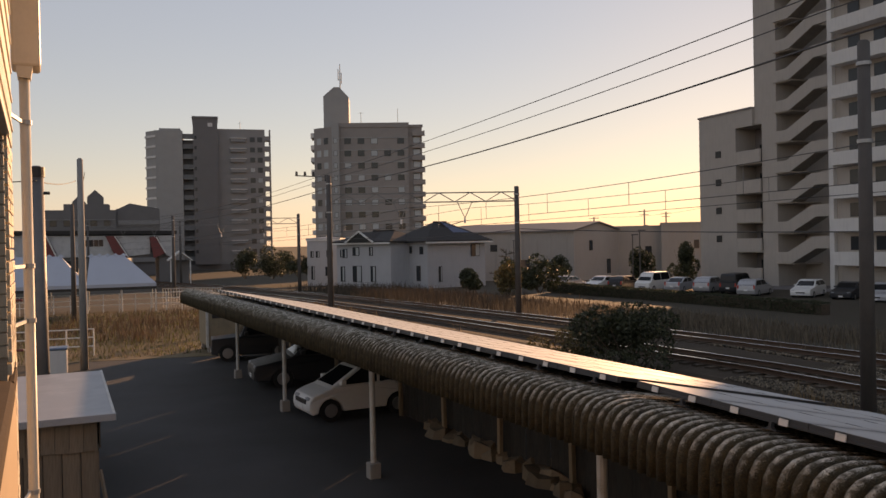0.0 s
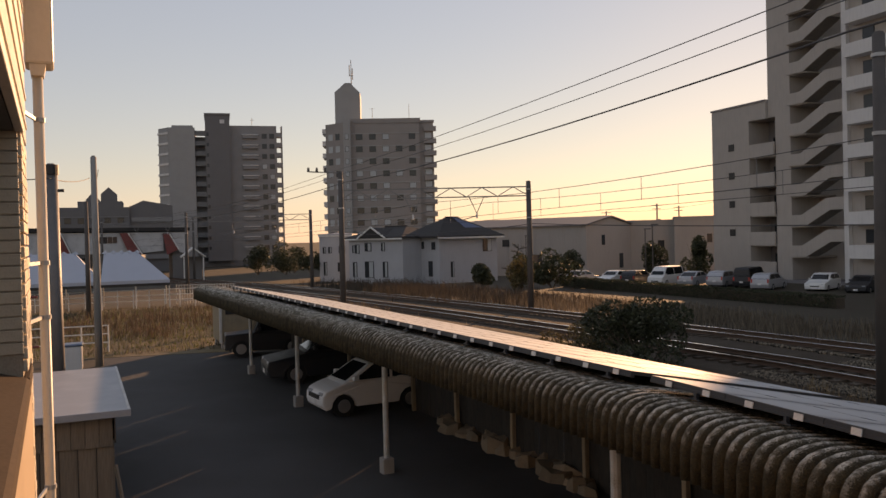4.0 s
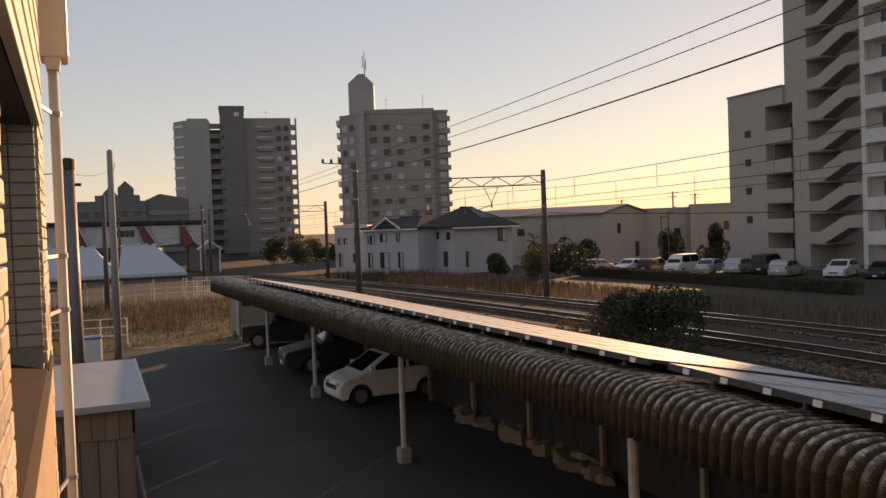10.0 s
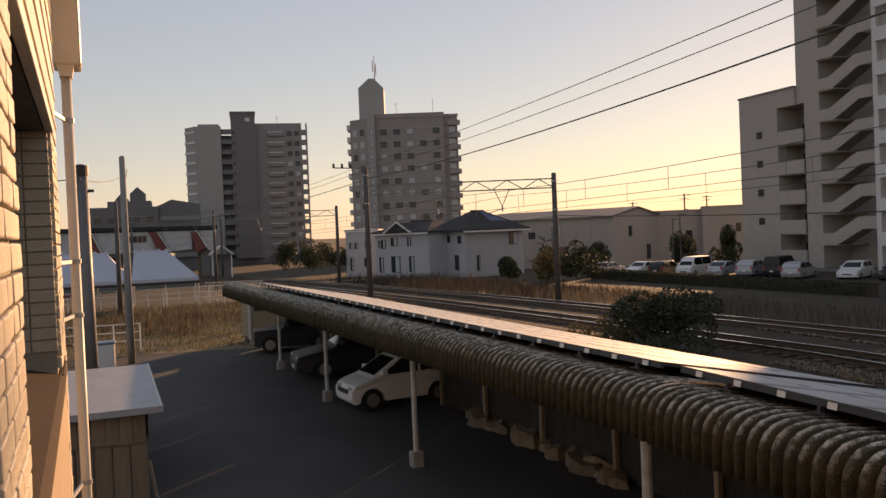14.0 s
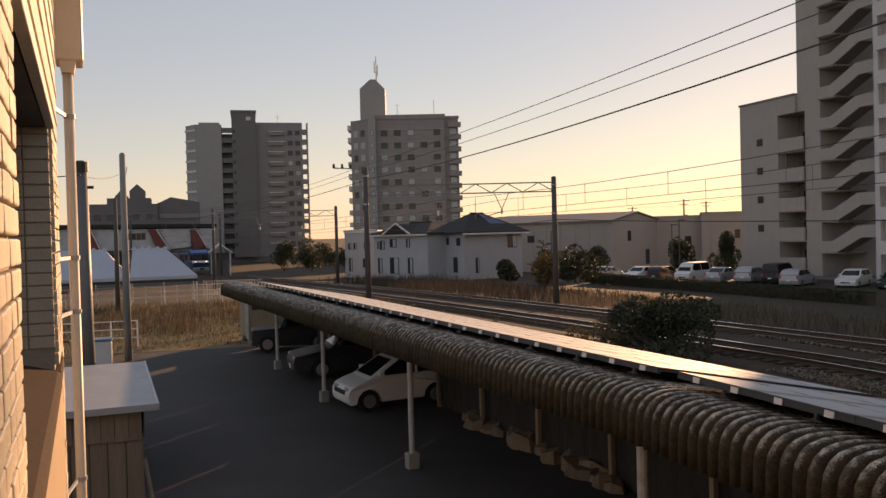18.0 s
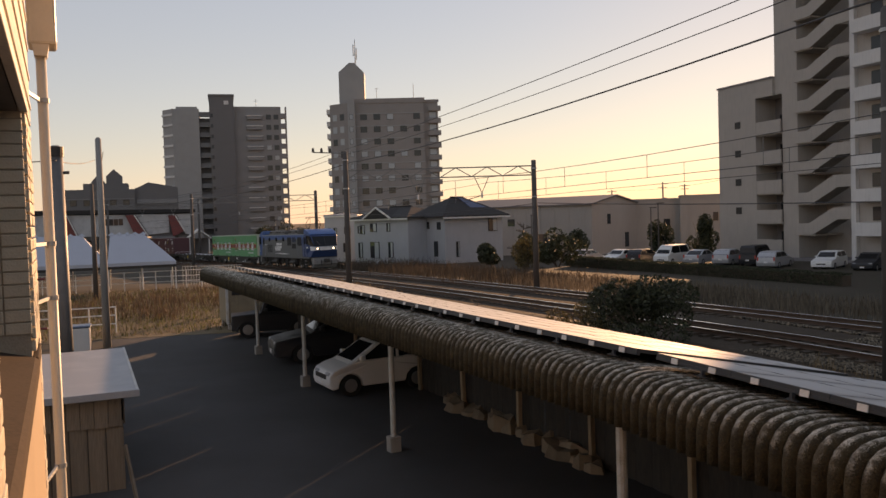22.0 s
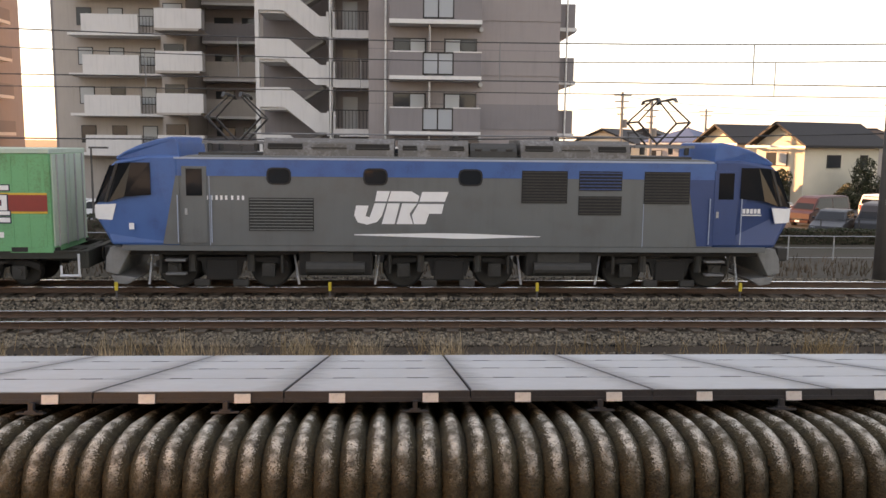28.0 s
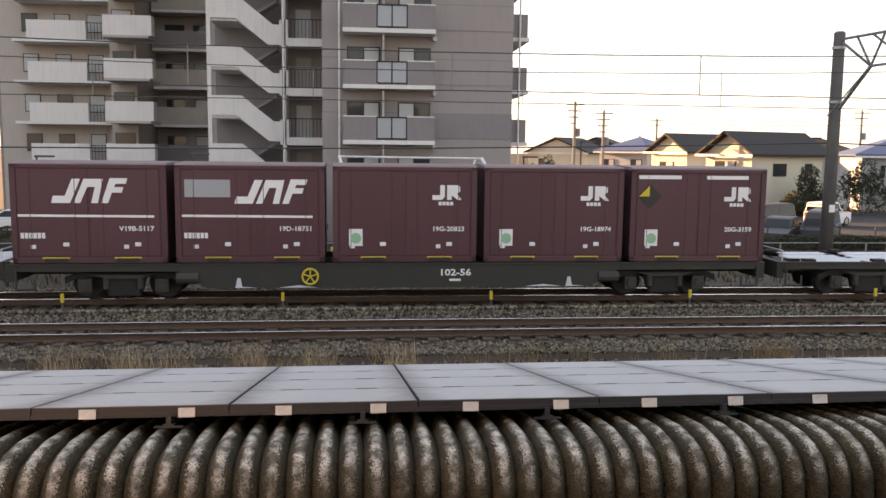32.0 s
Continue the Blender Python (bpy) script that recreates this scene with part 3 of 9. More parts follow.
solid("field", fld, "field", "trodden field of dry winter grass", "ground", kind="structure")


def along(y0, lo, hi, step, outline, name, mat, label, parent=None):
    """A section carried along the curved railway."""
    s = Shape()
    n = len(outline)
    cnt = int((hi - lo) / step) + 1
    for i in range(cnt):
        x = lo + i * step
        s.v += [(x, y0 + p[0] - bend(x), p[1] + grade(x)) for p in outline]
    for i in range(cnt - 1):
        for k in range(n):
            a, b = i * n + k, i * n + (k + 1) % n
            s.f.append((a, b, b + n, a + n))
    ob = part(name, s, mat, parent, label)
    return ob


bed = along((NEAR + FAR) / 2, -560, 90, 4, [(-5.2, -0.1), (-4.0, 0.22), (-1.0, 0.24), (0, 0.12), (1.0, 0.24), (4.0, 0.22), (5.4, -0.1)], "ballast_bed", "ballast", "")
tagged(bed, "brown crushed-stone ballast under two railway tracks", "ballast", kind="structure")


def rail_profile(side):
    w, h = 0.036, RAIL_Z
    return [(side - 0.065, h - 0.15), (side + 0.065, h - 0.15), (side + 0.02, h - 0.12), (side + 0.012, h - 0.045), (side + w, h - 0.035), (side + w, h - 0.006),
            (side - w, h - 0.006), (side - w, h - 0.035), (side - 0.012, h - 0.045), (side - 0.02, h - 0.12)]


sl = Shape()
sl.prism([(-1.0, -0.09), (1.0, -0.09), (0.96, 0.085), (0.3, 0.06), (-0.3, 0.06), (-0.96, 0.085)], -0.12, 0.12, "x")
sleeper_mesh = sl.mesh("sleeper", "sleeper")
for y0, nm in ((NEAR, "near"), (FAR, "far")):
    tr = thing("railway_track", "straight steel rails on grey sleepers", "railway track", group="railway tracks", kind="structure")
    for side in (-0.566, 0.566):
        rl = along(y0, -560, 90, 2, rail_profile(side), "rail", "rail_side", "rusty rail with polished head", tr)
        along(y0, -560, 90, 2, [(side - 0.033, RAIL_Z - 0.006), (side + 0.033, RAIL_Z - 0.006), (side + 0.03, RAIL_Z), (side - 0.03, RAIL_Z)], "rail_head", "rail_top", "shining worn rail head", rl)
    rest = Shape()
    for i in range(460):
        x = -185 + 0.6 * i
        at = pose(x, y0 - bend(x), 0.21 + grade(x), 0, 0, math.degrees(math.atan(swing(x))))
        if -42 < x < 36:
            piece("sleeper", sleeper_mesh, tr, at)
        else:
            rest.add([(-0.12, -1, 0), (0.12, -1, 0), (0.12, 1, 0), (-0.12, 1, 0), (-0.12, -1, 0.085), (0.12, -1, 0.085), (0.12, 1, 0.085), (-0.12, 1, 0.085)],
                     [(4, 5, 6, 7), (0, 1, 5, 4), (1, 2, 6, 5), (2, 3, 7, 6), (3, 0, 4, 7)], at)
    tagged(part("sleeper_row", rest, "sleeper", tr), kind="stuff")

# loose ballast stones where the view passes close
bs = Shape()
r2 = random.Random(3)
oct_f = [(0, 2, 4), (2, 1, 4), (1, 3, 4), (3, 0, 4), (2, 0, 5), (1, 2, 5), (3, 1, 5), (0, 3, 5)]
for i in range(80000):
    x = r2.uniform(-20, 18)
    o = r2.choice([r2.uniform(13.8, 17.7), r2.uniform(15.6, 17.7), r2.uniform(15.6, 17.7), r2.uniform(15.8, 17.6), r2.uniform(19.2, 21.9), r2.uniform(19.2, 21.9), r2.uniform(17.9, 19.0), r2.uniform(22.0, 26.5)])
    z = 0.225 if 16.5 < o < 24.8 else (0.22 - (16.5 - o) * 0.26 if o < 16.2 else 0.20 - (o - 24.8) * 0.12)
    r = r2.uniform(0.022, 0.05)
    m = pose(x, o - bend(x), max(z, 0.0) + grade(x), r2.uniform(0, 90), r2.uniform(0, 90), r2.uniform(0, 360))
    k = [r * r2.uniform(0.6, 1.3) for _ in range(6)]
    bs.add([(k[0], 0, 0), (-k[1], 0, 0), (0, k[2], 0), (0, -k[3], 0), (0, 0, k[4]), (0, 0, -k[5])], oct_f, m)
solid("ballast_stones", bs, "stone", "loose brown and grey ballast stones beside the rails", "gravel", kind="stuff")

# cable trough and short marker posts between the tracks
for x in (-12.85, -7.66, -2.47, 2.7, 7.9, 13.0):
    mk = thing("marker_post", "short weathered yellow marker post in ballast", "marker post", pose(x, 20.4, 0.1), "marker posts beside the track")
    part("post", Shape().box(-0.02, -0.02, 0, 0.02, 0.02, 0.62, c=0.005), "mast_dark", mk)
    part("cap", Shape().box(-0.035, -0.035, 0.55, 0.035, 0.035, 0.76, c=0.01), "yellow_sign", mk)

# ---- carport with solar panels ----
PITCH = 1.06
WAVE = 0.1325


def carport(name, m, length, posts, columns):
    """A lean-to roof that runs along -x from its end; m places its near end at the panels' lower edge."""
    root = thing(name, "long open carport with corrugated cement roof and solar panels", "carport", m, "carport sections")
    prof = [(3.25, -0.71), (0.9, -0.30), (0.1, -0.155), (-0.16, -0.125), (-0.30, -0.125), (-0.40, -0.145), (-0.47, -0.19), (-0.515, -0.26), (-0.53, -0.35), (-0.535, -0.58)]
    s = Shape()
    nx = int(length / WAVE * 12)
    np_ = len(prof)
    for i in range(nx + 1):
        x = -length + i * length / nx
        ph = x / WAVE * math.tau
        a = 0.074 * (abs(math.cos(ph / 2)) - 0.55)
        for k, (py, pz) in enumerate(prof):
            if k < 4:
                s.v.append((x, py, pz + a))
            elif k < 8:
                f = (k - 3) / 5
                s.v.append((x, py - a * f, pz + a * (1 - f * 0.8)))
            else:
                s.v.append((x, py - a, pz))
    s.f = [(i * np_ + k, i * np_ + k + 1, (i + 1) * np_ + k + 1, (i + 1) * np_ + k) for i in range(nx) for k in range(np_ - 1)]
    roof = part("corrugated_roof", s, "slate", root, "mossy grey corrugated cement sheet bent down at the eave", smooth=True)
    sd = roof.modifiers.new("thickness", "SOLIDIFY")
    sd.thickness = 0.012
    # beams below
    part("eave_beam", Shape().box(-length, -0.34, -0.66, 0, -0.22, -0.5), "brown_metal", root)
    part("back_beam", Shape().box(-length, 2.7, -0.95, 0, 2.82, -0.8), "brown_metal", root)
    x = -0.6
    while x > -length:
        part("rafter", Shape().bar((x, -0.3, -0.45), (x, 3.1, -0.83), 0.06, 0.12), "brown_metal", root)
        x -= 2.0
    # near posts are white pipes on concrete footings
    inv = m.inverted()
    for wx, wy in posts:
        p = inv @ Vector((wx, wy, 0))
        post = part("post", Shape().rod((p.x, p.y, -2.86), (p.x, p.y, -0.5), 0.055, n=10), "white_post", root, "chalky white steel post", smooth=False)
        part("footing", Shape().box(p.x - 0.11, p.y - 0.11, -2.88, p.x + 0.11, p.y + 0.11, -2.58, c=0.02), "concrete", post)
    return root


SLOPE = math.degrees(math.atan2(-0.59, 3.05))
pf = Shape()
PL = 3.09 / 4
pf.box(-PITCH + 0.004, 0.003, -0.035, -0.004, PL - 0.003, 0.0)
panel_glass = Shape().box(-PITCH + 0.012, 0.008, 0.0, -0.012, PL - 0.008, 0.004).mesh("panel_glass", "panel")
panel_frame = pf.mesh("panel_frame", "panel_frame")
clip_mesh = Shape().box(-0.07, -0.007, 0, 0.07, 0.007, 0.0025).mesh("clip", "black")
tab_mesh = Shape().box(-0.045, -0.01, -0.026, 0.045, 0.0, 0.026).mesh("tab", "white_paint")
rail_mesh = Shape().box(-PITCH, 0.0, -0.062, 0, 0.05, -0.035, c=0.004).mesh("mount_rail", "panel_frame")
foot_mesh = Shape().box(-0.075, -0.03, -0.092, 0.075, 0.02, -0.083).box(-0.013, -0.02, -0.085, 0.013, 0.015, -0.03).box(-0.03, -0.025, -0.083, 0.03, 0.015, -0.072).mesh("foot", "panel_frame")


def solar_array(m, columns, skew):
    root = thing("solar_array", "row of dusty blue-grey solar panels on a carport roof", "solar panels", m, "solar arrays")
    slope = pose(0, 0, 0, SLOPE, 0, 0)
    for i in range(columns):
        x = -PITCH * i
        for r in range(4):
            at = slope @ pose(x, PL * r, 0)
            pn = piece("panel", panel_frame, root, at)
            pn["label"] = "dusty solar panel in a dark frame"
            piece("glass", panel_glass, pn, Matrix.Identity(4))
            if r < 3:
                piece("clip", clip_mesh, pn, pose(-PITCH * 0.27, PL, 0.004))
                piece("clip", clip_mesh, pn, pose(-PITCH * 0.73, PL, 0.004))
        rl = piece("mount_rail", rail_mesh, root, slope @ pose(x, 0.0, 0))
        for q in (0.217, 0.717):
            piece("tab", tab_mesh, rl, pose(-PITCH * q, -0.002, -0.036))["label"] = "white reflective tab"
        piece("foot", foot_mesh, rl, pose(-PITCH * 0.3, -0.03, -0.02))
    return root


M1 = pose(12.39, 4.68, 2.92)
M2 = pose(-8.05, 4.66, 2.92, 0, 0, 4.4)
MC2 = pose(-8.05, 4.66, 2.88, 0, 0, 4.4)
carport("carport", pose(13.2, 4.68, 2.88), 21.2, [(-8.12, 4.5), (-3.2, 5.0), (3.2, 5.0), (9.5, 5.0)], 20)
carport("carport", MC2, 24.0, [(-15.5, 4.35), (-22.3, 4.07), (-28.3, 3.73)], 20)
solar_array(M1, 19, 0)
solar_array(M2, 19, 0)

# posts, rubble and an added dark sheet wall that shades the carport's open back
def back_wall(m, length):
    bw = thing("back_wall", "dark sheet wall added to shade the carport's open back, with thin posts", "fence", m, "carport back walls")
    me = Shape().prism([(-0.40, 0), (-0.2, 0.035), (0, 0), (0.2, 0.035), (0.40, 0), (0.40, -0.008), (0.2, 0.027), (0, -0.008), (-0.2, 0.027), (-0.40, -0.008)], 0.0, 2.16, "z").mesh("sheet", "dark_sheet")
    post_me = Shape().box(-0.045, -0.14, 0, 0.045, -0.05, 2.1, c=0.01).mesh("fence_post", "wood")
    x, i = -0.42, 0
    while x > -length:
        piece("sheet", me, bw, pose(x, rnd.uniform(-0.015, 0.015), -rnd.uniform(0, 0.03), 0, rnd.uniform(-0.5, 0.5), 0))
        if i % 3 == 0:
            piece("fence_post", post_me, bw, pose(x + 0.4, 0, 0, rnd.uniform(-1, 1), rnd.uniform(-1.5, 1.5), 0))
        x -= 0.81
        i += 1
    part("rail", Shape().box(-length, -0.055, 1.02, 0, -0.015, 1.08), "wood", bw)


back_wall(M1 @ pose(0.8, 2.95, -2.92), 20.9)
# runs past the roof's end to keep sun off the lot
back_wall(M2 @ pose(0, 2.95, -2.92), 26.5)
for i in range(26):
    x = -18.9 + 0.24 * i + rnd.uniform(-0.12, 0.12)
    y = 6.85 + (x + 18.9) * 0.067 + rnd.uniform(-0.3, 0.2)
    k = rnd.uniform(0.8, 1.6)
    s = Shape()
    ring = [(0.3 * k * math.cos(a) * rnd.uniform(0.7, 1.15), 0.22 * k * math.sin(a) * rnd.uniform(0.7, 1.15)) for a in [j * math.tau / 7 for j in range(7)]]
    tz = [0.16 * k * rnd.uniform(0.6, 1.3) for _ in ring]
    s.add([(x_, y_, -0.03) for x_, y_ in ring] + [(x_ * 0.8, y_ * 0.8, z_) for (x_, y_), z_ in zip(ring, tz)] + [(0, 0, sum(tz) / 7)],
          [(j, (j + 1) % 7, 7 + (j + 1) % 7, 7 + j) for j in range(7)] + [(7 + j, 7 + (j + 1) % 7, 14) for j in range(7)] + [tuple(reversed(range(7)))])
    solid("concrete_rubble", s, "rubble", "broken slab of pale concrete at the lot's edge", "rubble", pose(x, y, 0.0, rnd.uniform(-10, 10), rnd.uniform(-8, 8), rnd.uniform(0, 180)), "rubble along the lot")

# ---- the camera's own building ----
# its plane runs a little askew to the railway; local y = 0 is the tiled face
OWN = pose(-1.017, -0.155, 0, 0, 0, 4.1)
NEAR_JAMB, FAR_JAMB, CORNER, HEAD, SILL = -1.65, -3.72, -4.48, 4.79, 3.78


def facade():
    w = thing("wall_own", "cream tiled apartment wall lit by low sun", "wall", OWN, kind="structure")
    part("wall_body", Shape().box(CORNER, -6.5, 0, FAR_JAMB, -0.012, 9).box(NEAR_JAMB, -6.5, 0, 7, -0.012, 9).box(FAR_JAMB, -6.5, 0, NEAR_JAMB, -0.012, 3.70).box(FAR_JAMB, -6.5, HEAD, NEAR_JAMB, -0.012, 9)
         .box(FAR_JAMB, -6.5, 3.70, NEAR_JAMB, -0.32, HEAD), "tile_joint", w)
    part("sill", Shape().prism([(-0.3, 3.86), (0.0, SILL), (0.014, SILL - 0.012), (0.014, 3.72), (-0.3, 3.72)], FAR_JAMB, NEAR_JAMB, "x"), "sill_brown", w, "steep brown sheet window sill")
    part("sill_end", Shape().box(CORNER + 0.3, -0.01, 3.72, FAR_JAMB, 0.012, SILL, c=0.004), "sill_brown", w)
    part("apron", Shape().box(CORNER, -0.012, 2.4, NEAR_JAMB, 0.004, 3.715), "sill_beige", w, "smooth beige apron under the window")
    part("head_lining", Shape().box(FAR_JAMB, -0.3, HEAD - 0.02, NEAR_JAMB, -0.02, HEAD), "brown_metal", w)
    part("drip_trim", Shape().box(FAR_JAMB - 0.02, -0.015, HEAD - 0.022, NEAR_JAMB, 0.016, HEAD + 0.004, c=0.003), "white_paint", w, "thin white drip trim over the window")
    part("siding", Shape().box(CORNER, -0.012, HEAD + 0.006, NEAR_JAMB, 0.006, 6.1), "beige_metal", w, "beige ribbed panel above the window")
    for k in range(9):
        part("siding_rib", Shape().box(CORNER + 0.02, 0.006, HEAD + 0.08 + 0.14 * k, NEAR_JAMB, 0.012, HEAD + 0.095 + 0.14 * k), "beige_metal", w)
    part("corner_trim", Shape().box(CORNER - 0.14, -0.07, 5.2, CORNER - 0.02, -0.02, 6.1, c=0.005), "beige_metal", w)
    # dark strip stands in for the shade between trim and wall corner
    part("corner_gap", Shape().box(CORNER - 0.02, -0.07, 5.1, CORNER, -0.03, 6.1), "dark_frame", w)
    part("window_pane", Shape().box(FAR_JAMB + 0.05, -0.31, 3.9, NEAR_JAMB - 0.05, -0.30, HEAD - 0.05), "window", w)
    part("window_frame", Shape().box(FAR_JAMB, -0.31, 3.86, FAR_JAMB + 0.06, -0.26, HEAD - 0.02).box(NEAR_JAMB - 0.06, -0.31, 3.86, NEAR_JAMB, -0.26, HEAD - 0.02).box(-2.72, -0.31, 3.86, -2.66, -0.265, HEAD - 0.02)
         .box(FAR_JAMB, -0.31, 3.86, NEAR_JAMB, -0.26, 3.91), "dark_frame", w)
    return w


own = facade()
tile_a = Shape().box(-0.0475, -0.012, -0.0225, 0.0475, 0.006, 0.0225, c=0.004).mesh("tile", "tile_cream")
tile_b = Shape().box(-0.004, -0.0475, -0.0225, 0.009, 0.0475, 0.0225, c=0.003).mesh("tile", "tile_cream")
# tiles in the window reveal, then on the two piers beside it
for r in range(18):
    for k in range(3):
        piece("tile", tile_b, own, pose(FAR_JAMB, -0.055 - 0.1 * k, 3.90 + 0.051 * r, 0, rnd.uniform(-1, 1), rnd.uniform(-1, 1)))
for r in range(52):
    z = 2.45 + 0.051 * r
    for k in range(5):
        if z > 3.2:
            piece("tile", tile_a, own, pose(NEAR_JAMB + 0.05 + 0.1 * k, rnd.uniform(-0.001, 0.002), z, rnd.uniform(-1.5, 1.5), 0, rnd.uniform(-1.2, 1.2)))
    for k in range(7):
        if 3.80 < z < HEAD - 0.03 or (k > 4 and z < HEAD):
            piece("tile", tile_a, own, pose(FAR_JAMB - 0.055 - 0.1 * k, rnd.uniform(-0.001, 0.002), z, rnd.uniform(-1.5, 1.5), 0, rnd.uniform(-1.2, 1.2)))

dp = thing("downpipe", "beige rainwater downpipe with hopper on the wall corner", "downpipe", OWN)
part("pipe", Shape().rod((-4.9, 0.064, 0), (-4.9, 0.060, 5.24), 0.026, n=14), "beige_metal", dp, smooth=True)
part("hopper", Shape().box(-5.05, 0.0, 5.27, -4.84, 0.142, 6.1, c=0.015), "beige_metal", dp)
part("hopper_neck", Shape().prism([(0.02, 5.28), (0.105, 5.28), (0.092, 5.21), (0.030, 5.21)], -4.96, -4.85, "x"), "beige_metal", dp)
for z in (1.2, 3.02, 3.93, 4.22, 4.98):
    part("bracket", Shape().bar((CORNER, -0.03, z), (-4.9, 0.05, z), 0.012, 0.018), "galv", dp)
    part("clamp", Shape().rod((-4.9, 0.0625, z - 0.012), (-4.9, 0.0625, z + 0.012), 0.030, n=12), "galv", dp)

gt = Shape().prism([(-0.5, 6.1), (0.16, 6.1), (0.2, 6.4), (-0.5, 6.4)], -5.1, 8, "x")
solid("eave_gutter", gt, "beige_metal", "beige eave box along the wall top", "gutter", OWN, kind="structure")

# ---- shed, poles, fences ----
sh = thing("shed", "low plank shed with a flat white metal roof", "shed", pose(-17.3, -2.15, 0, 0, 0, 3))
part("roof", Shape().prism([(-2.25, 1.70), (2.2, 1.60), (2.2, 1.66), (-2.25, 1.76)], -2.0, 2.0, "y"), "roof_sheet", sh, "white sheet-metal roof")
part("roof_edge", Shape().box(2.16, -2.02, 1.555, 2.22, 2.04, 1.67, c=0.01), "roof_sheet", sh)
part("verge", Shape().prism([(-2.25, 1.66), (2.16, 1.56), (2.16, 1.67), (-2.25, 1.77)], 1.99, 2.03, "y"), "white_post", sh, "pale metal verge")
part("frame", Shape().box(-2.0, -1.75, 0, 1.95, 1.75, 1.6), "brown_metal", sh)
low_board = Shape().box(-0.012, -0.13, 0.02, 0.012, 0.13, 1.14, c=0.005).mesh("plank", "shed_board")
high_board = Shape().box(-0.012, -0.10, 1.08, 0.012, 0.10, 1.60, c=0.005).mesh("plank", "shed_board")
for k in range(13):
    piece("plank", low_board, sh, pose(1.97, -1.65 + 0.275 * k, -rnd.uniform(0, 0.03), 0, rnd.uniform(-0.8, 0.8), rnd.uniform(-2, 2)))
for k in range(17):
    piece("plank", high_board, sh, pose(2.0, -1.66 + 0.2075 * k, rnd.uniform(-0.02, 0.0), 0, rnd.uniform(-0.5, 0.5), rnd.uniform(-2, 2)))
for k in range(14):
    piece("plank", low_board, sh, pose(-1.85 + 0.28 * k, 1.77, 0, 0, 0, 90))
for k in range(18):
    piece("plank", high_board, sh, pose(-1.88 + 0.2175 * k, 1.80, 0, 0, 0, 90))
lean = thing("leaning_board", "grey board leaning against the shed corner", "board", pose(-14.9, -0.35, 0))
part("board", Shape().bar((0.3, 0.25, 0.0), (-0.22, 0.1, 0.8), 0.03, 0.12), "shed_board", lean)

bp = thing("board_stack", "pale boards leaning behind the shed roof", "boards", pose(-20.4, -1.2, 0))
part("board", Shape().box(-0.8, -1.2, 1.45, 0.4, 0.6, 1.5), "wood", bp)
part("trestle", Shape().box(-0.7, -1.1, 0, -0.6, 0.5, 1.45).box(0.2, -1.1, 0, 0.3, 0.5, 1.45), "wood", bp)


def pole(name, x, y, h, r, mat, label, arms=0):
    p = thing(name, label, "utility pole", pose(x, y, 0), "poles beside the lot")
    part("shaft", Shape().rod((0, 0, 0), (0, 0, h), r, r * 0.72, 12), mat, p, smooth=True)
    part("cap", Shape().rod((0, 0, h), (0, 0, h + 0.05), r * 0.6, r * 0.4, 12), mat, p)
    for i in range(arms):
        z = h - 0.6 - 0.7 * i
        part("bracket", Shape().bar((0, 0, z), (0.1, r + 0.35, z), 0.05), "galv", p)
        part("insulator", Shape().rod((0.1, r + 0.3, z), (0.1, r + 0.3, z + 0.14), 0.04, 0.03), "white_paint", p)
    return p


stack = pole("steel_stack", -21.3, -1.5, 6.1, 0.19, "stack_grey", "thick dark grey steel pole with a band and a bolt")
part("band", Shape().rod((0, 0, 5.9), (0, 0, 6.12), 0.165, n=14), "dark_frame", stack)
part("bolt", Shape().rod((0, 0.1, 5.55), (0, 0.26, 5.55), 0.035, n=8), "dark_frame", stack)
pole("utility_pole", -32.9, -0.95, 7.45, 0.14, "pole_concrete", "tall slim concrete utility pole")
pole("utility_pole", -54.5, -2.05, 6.9, 0.15, "mast_dark", "dark concrete utility pole beyond the field")


# ---- buildings ----
def grid_windows(root, x0, x1, z0, floors, fh, cols, y, size, mats, frame_d=0.06, inset=0.0, skip=None, rseed=1):
    """Windows on a face that looks towards -y: one part each, with a frame."""
    rg = random.Random(rseed)
    w, h = size
    fr = Shape().box(-w / 2, -0.05, 0, w / 2, 0.02, h)
    fr_me = fr.mesh("window", "dark_frame")
    panes = [Shape().box(-w / 2 + frame_d, -0.06, frame_d, w / 2 - frame_d, -0.045, h - frame_d).mesh("pane", q) for q in mats]
    for i in range(floors):
        for k in range(cols):
            if skip and skip(i, k):
                continue
            x = x0 + (k + 0.5) * (x1 - x0) / cols
            at = pose(x, y + inset, z0 + i * fh)
            wd = piece("window", fr_me, root, at)
            piece("pane", rg.choice(panes), wd, Matrix.Identity(4))


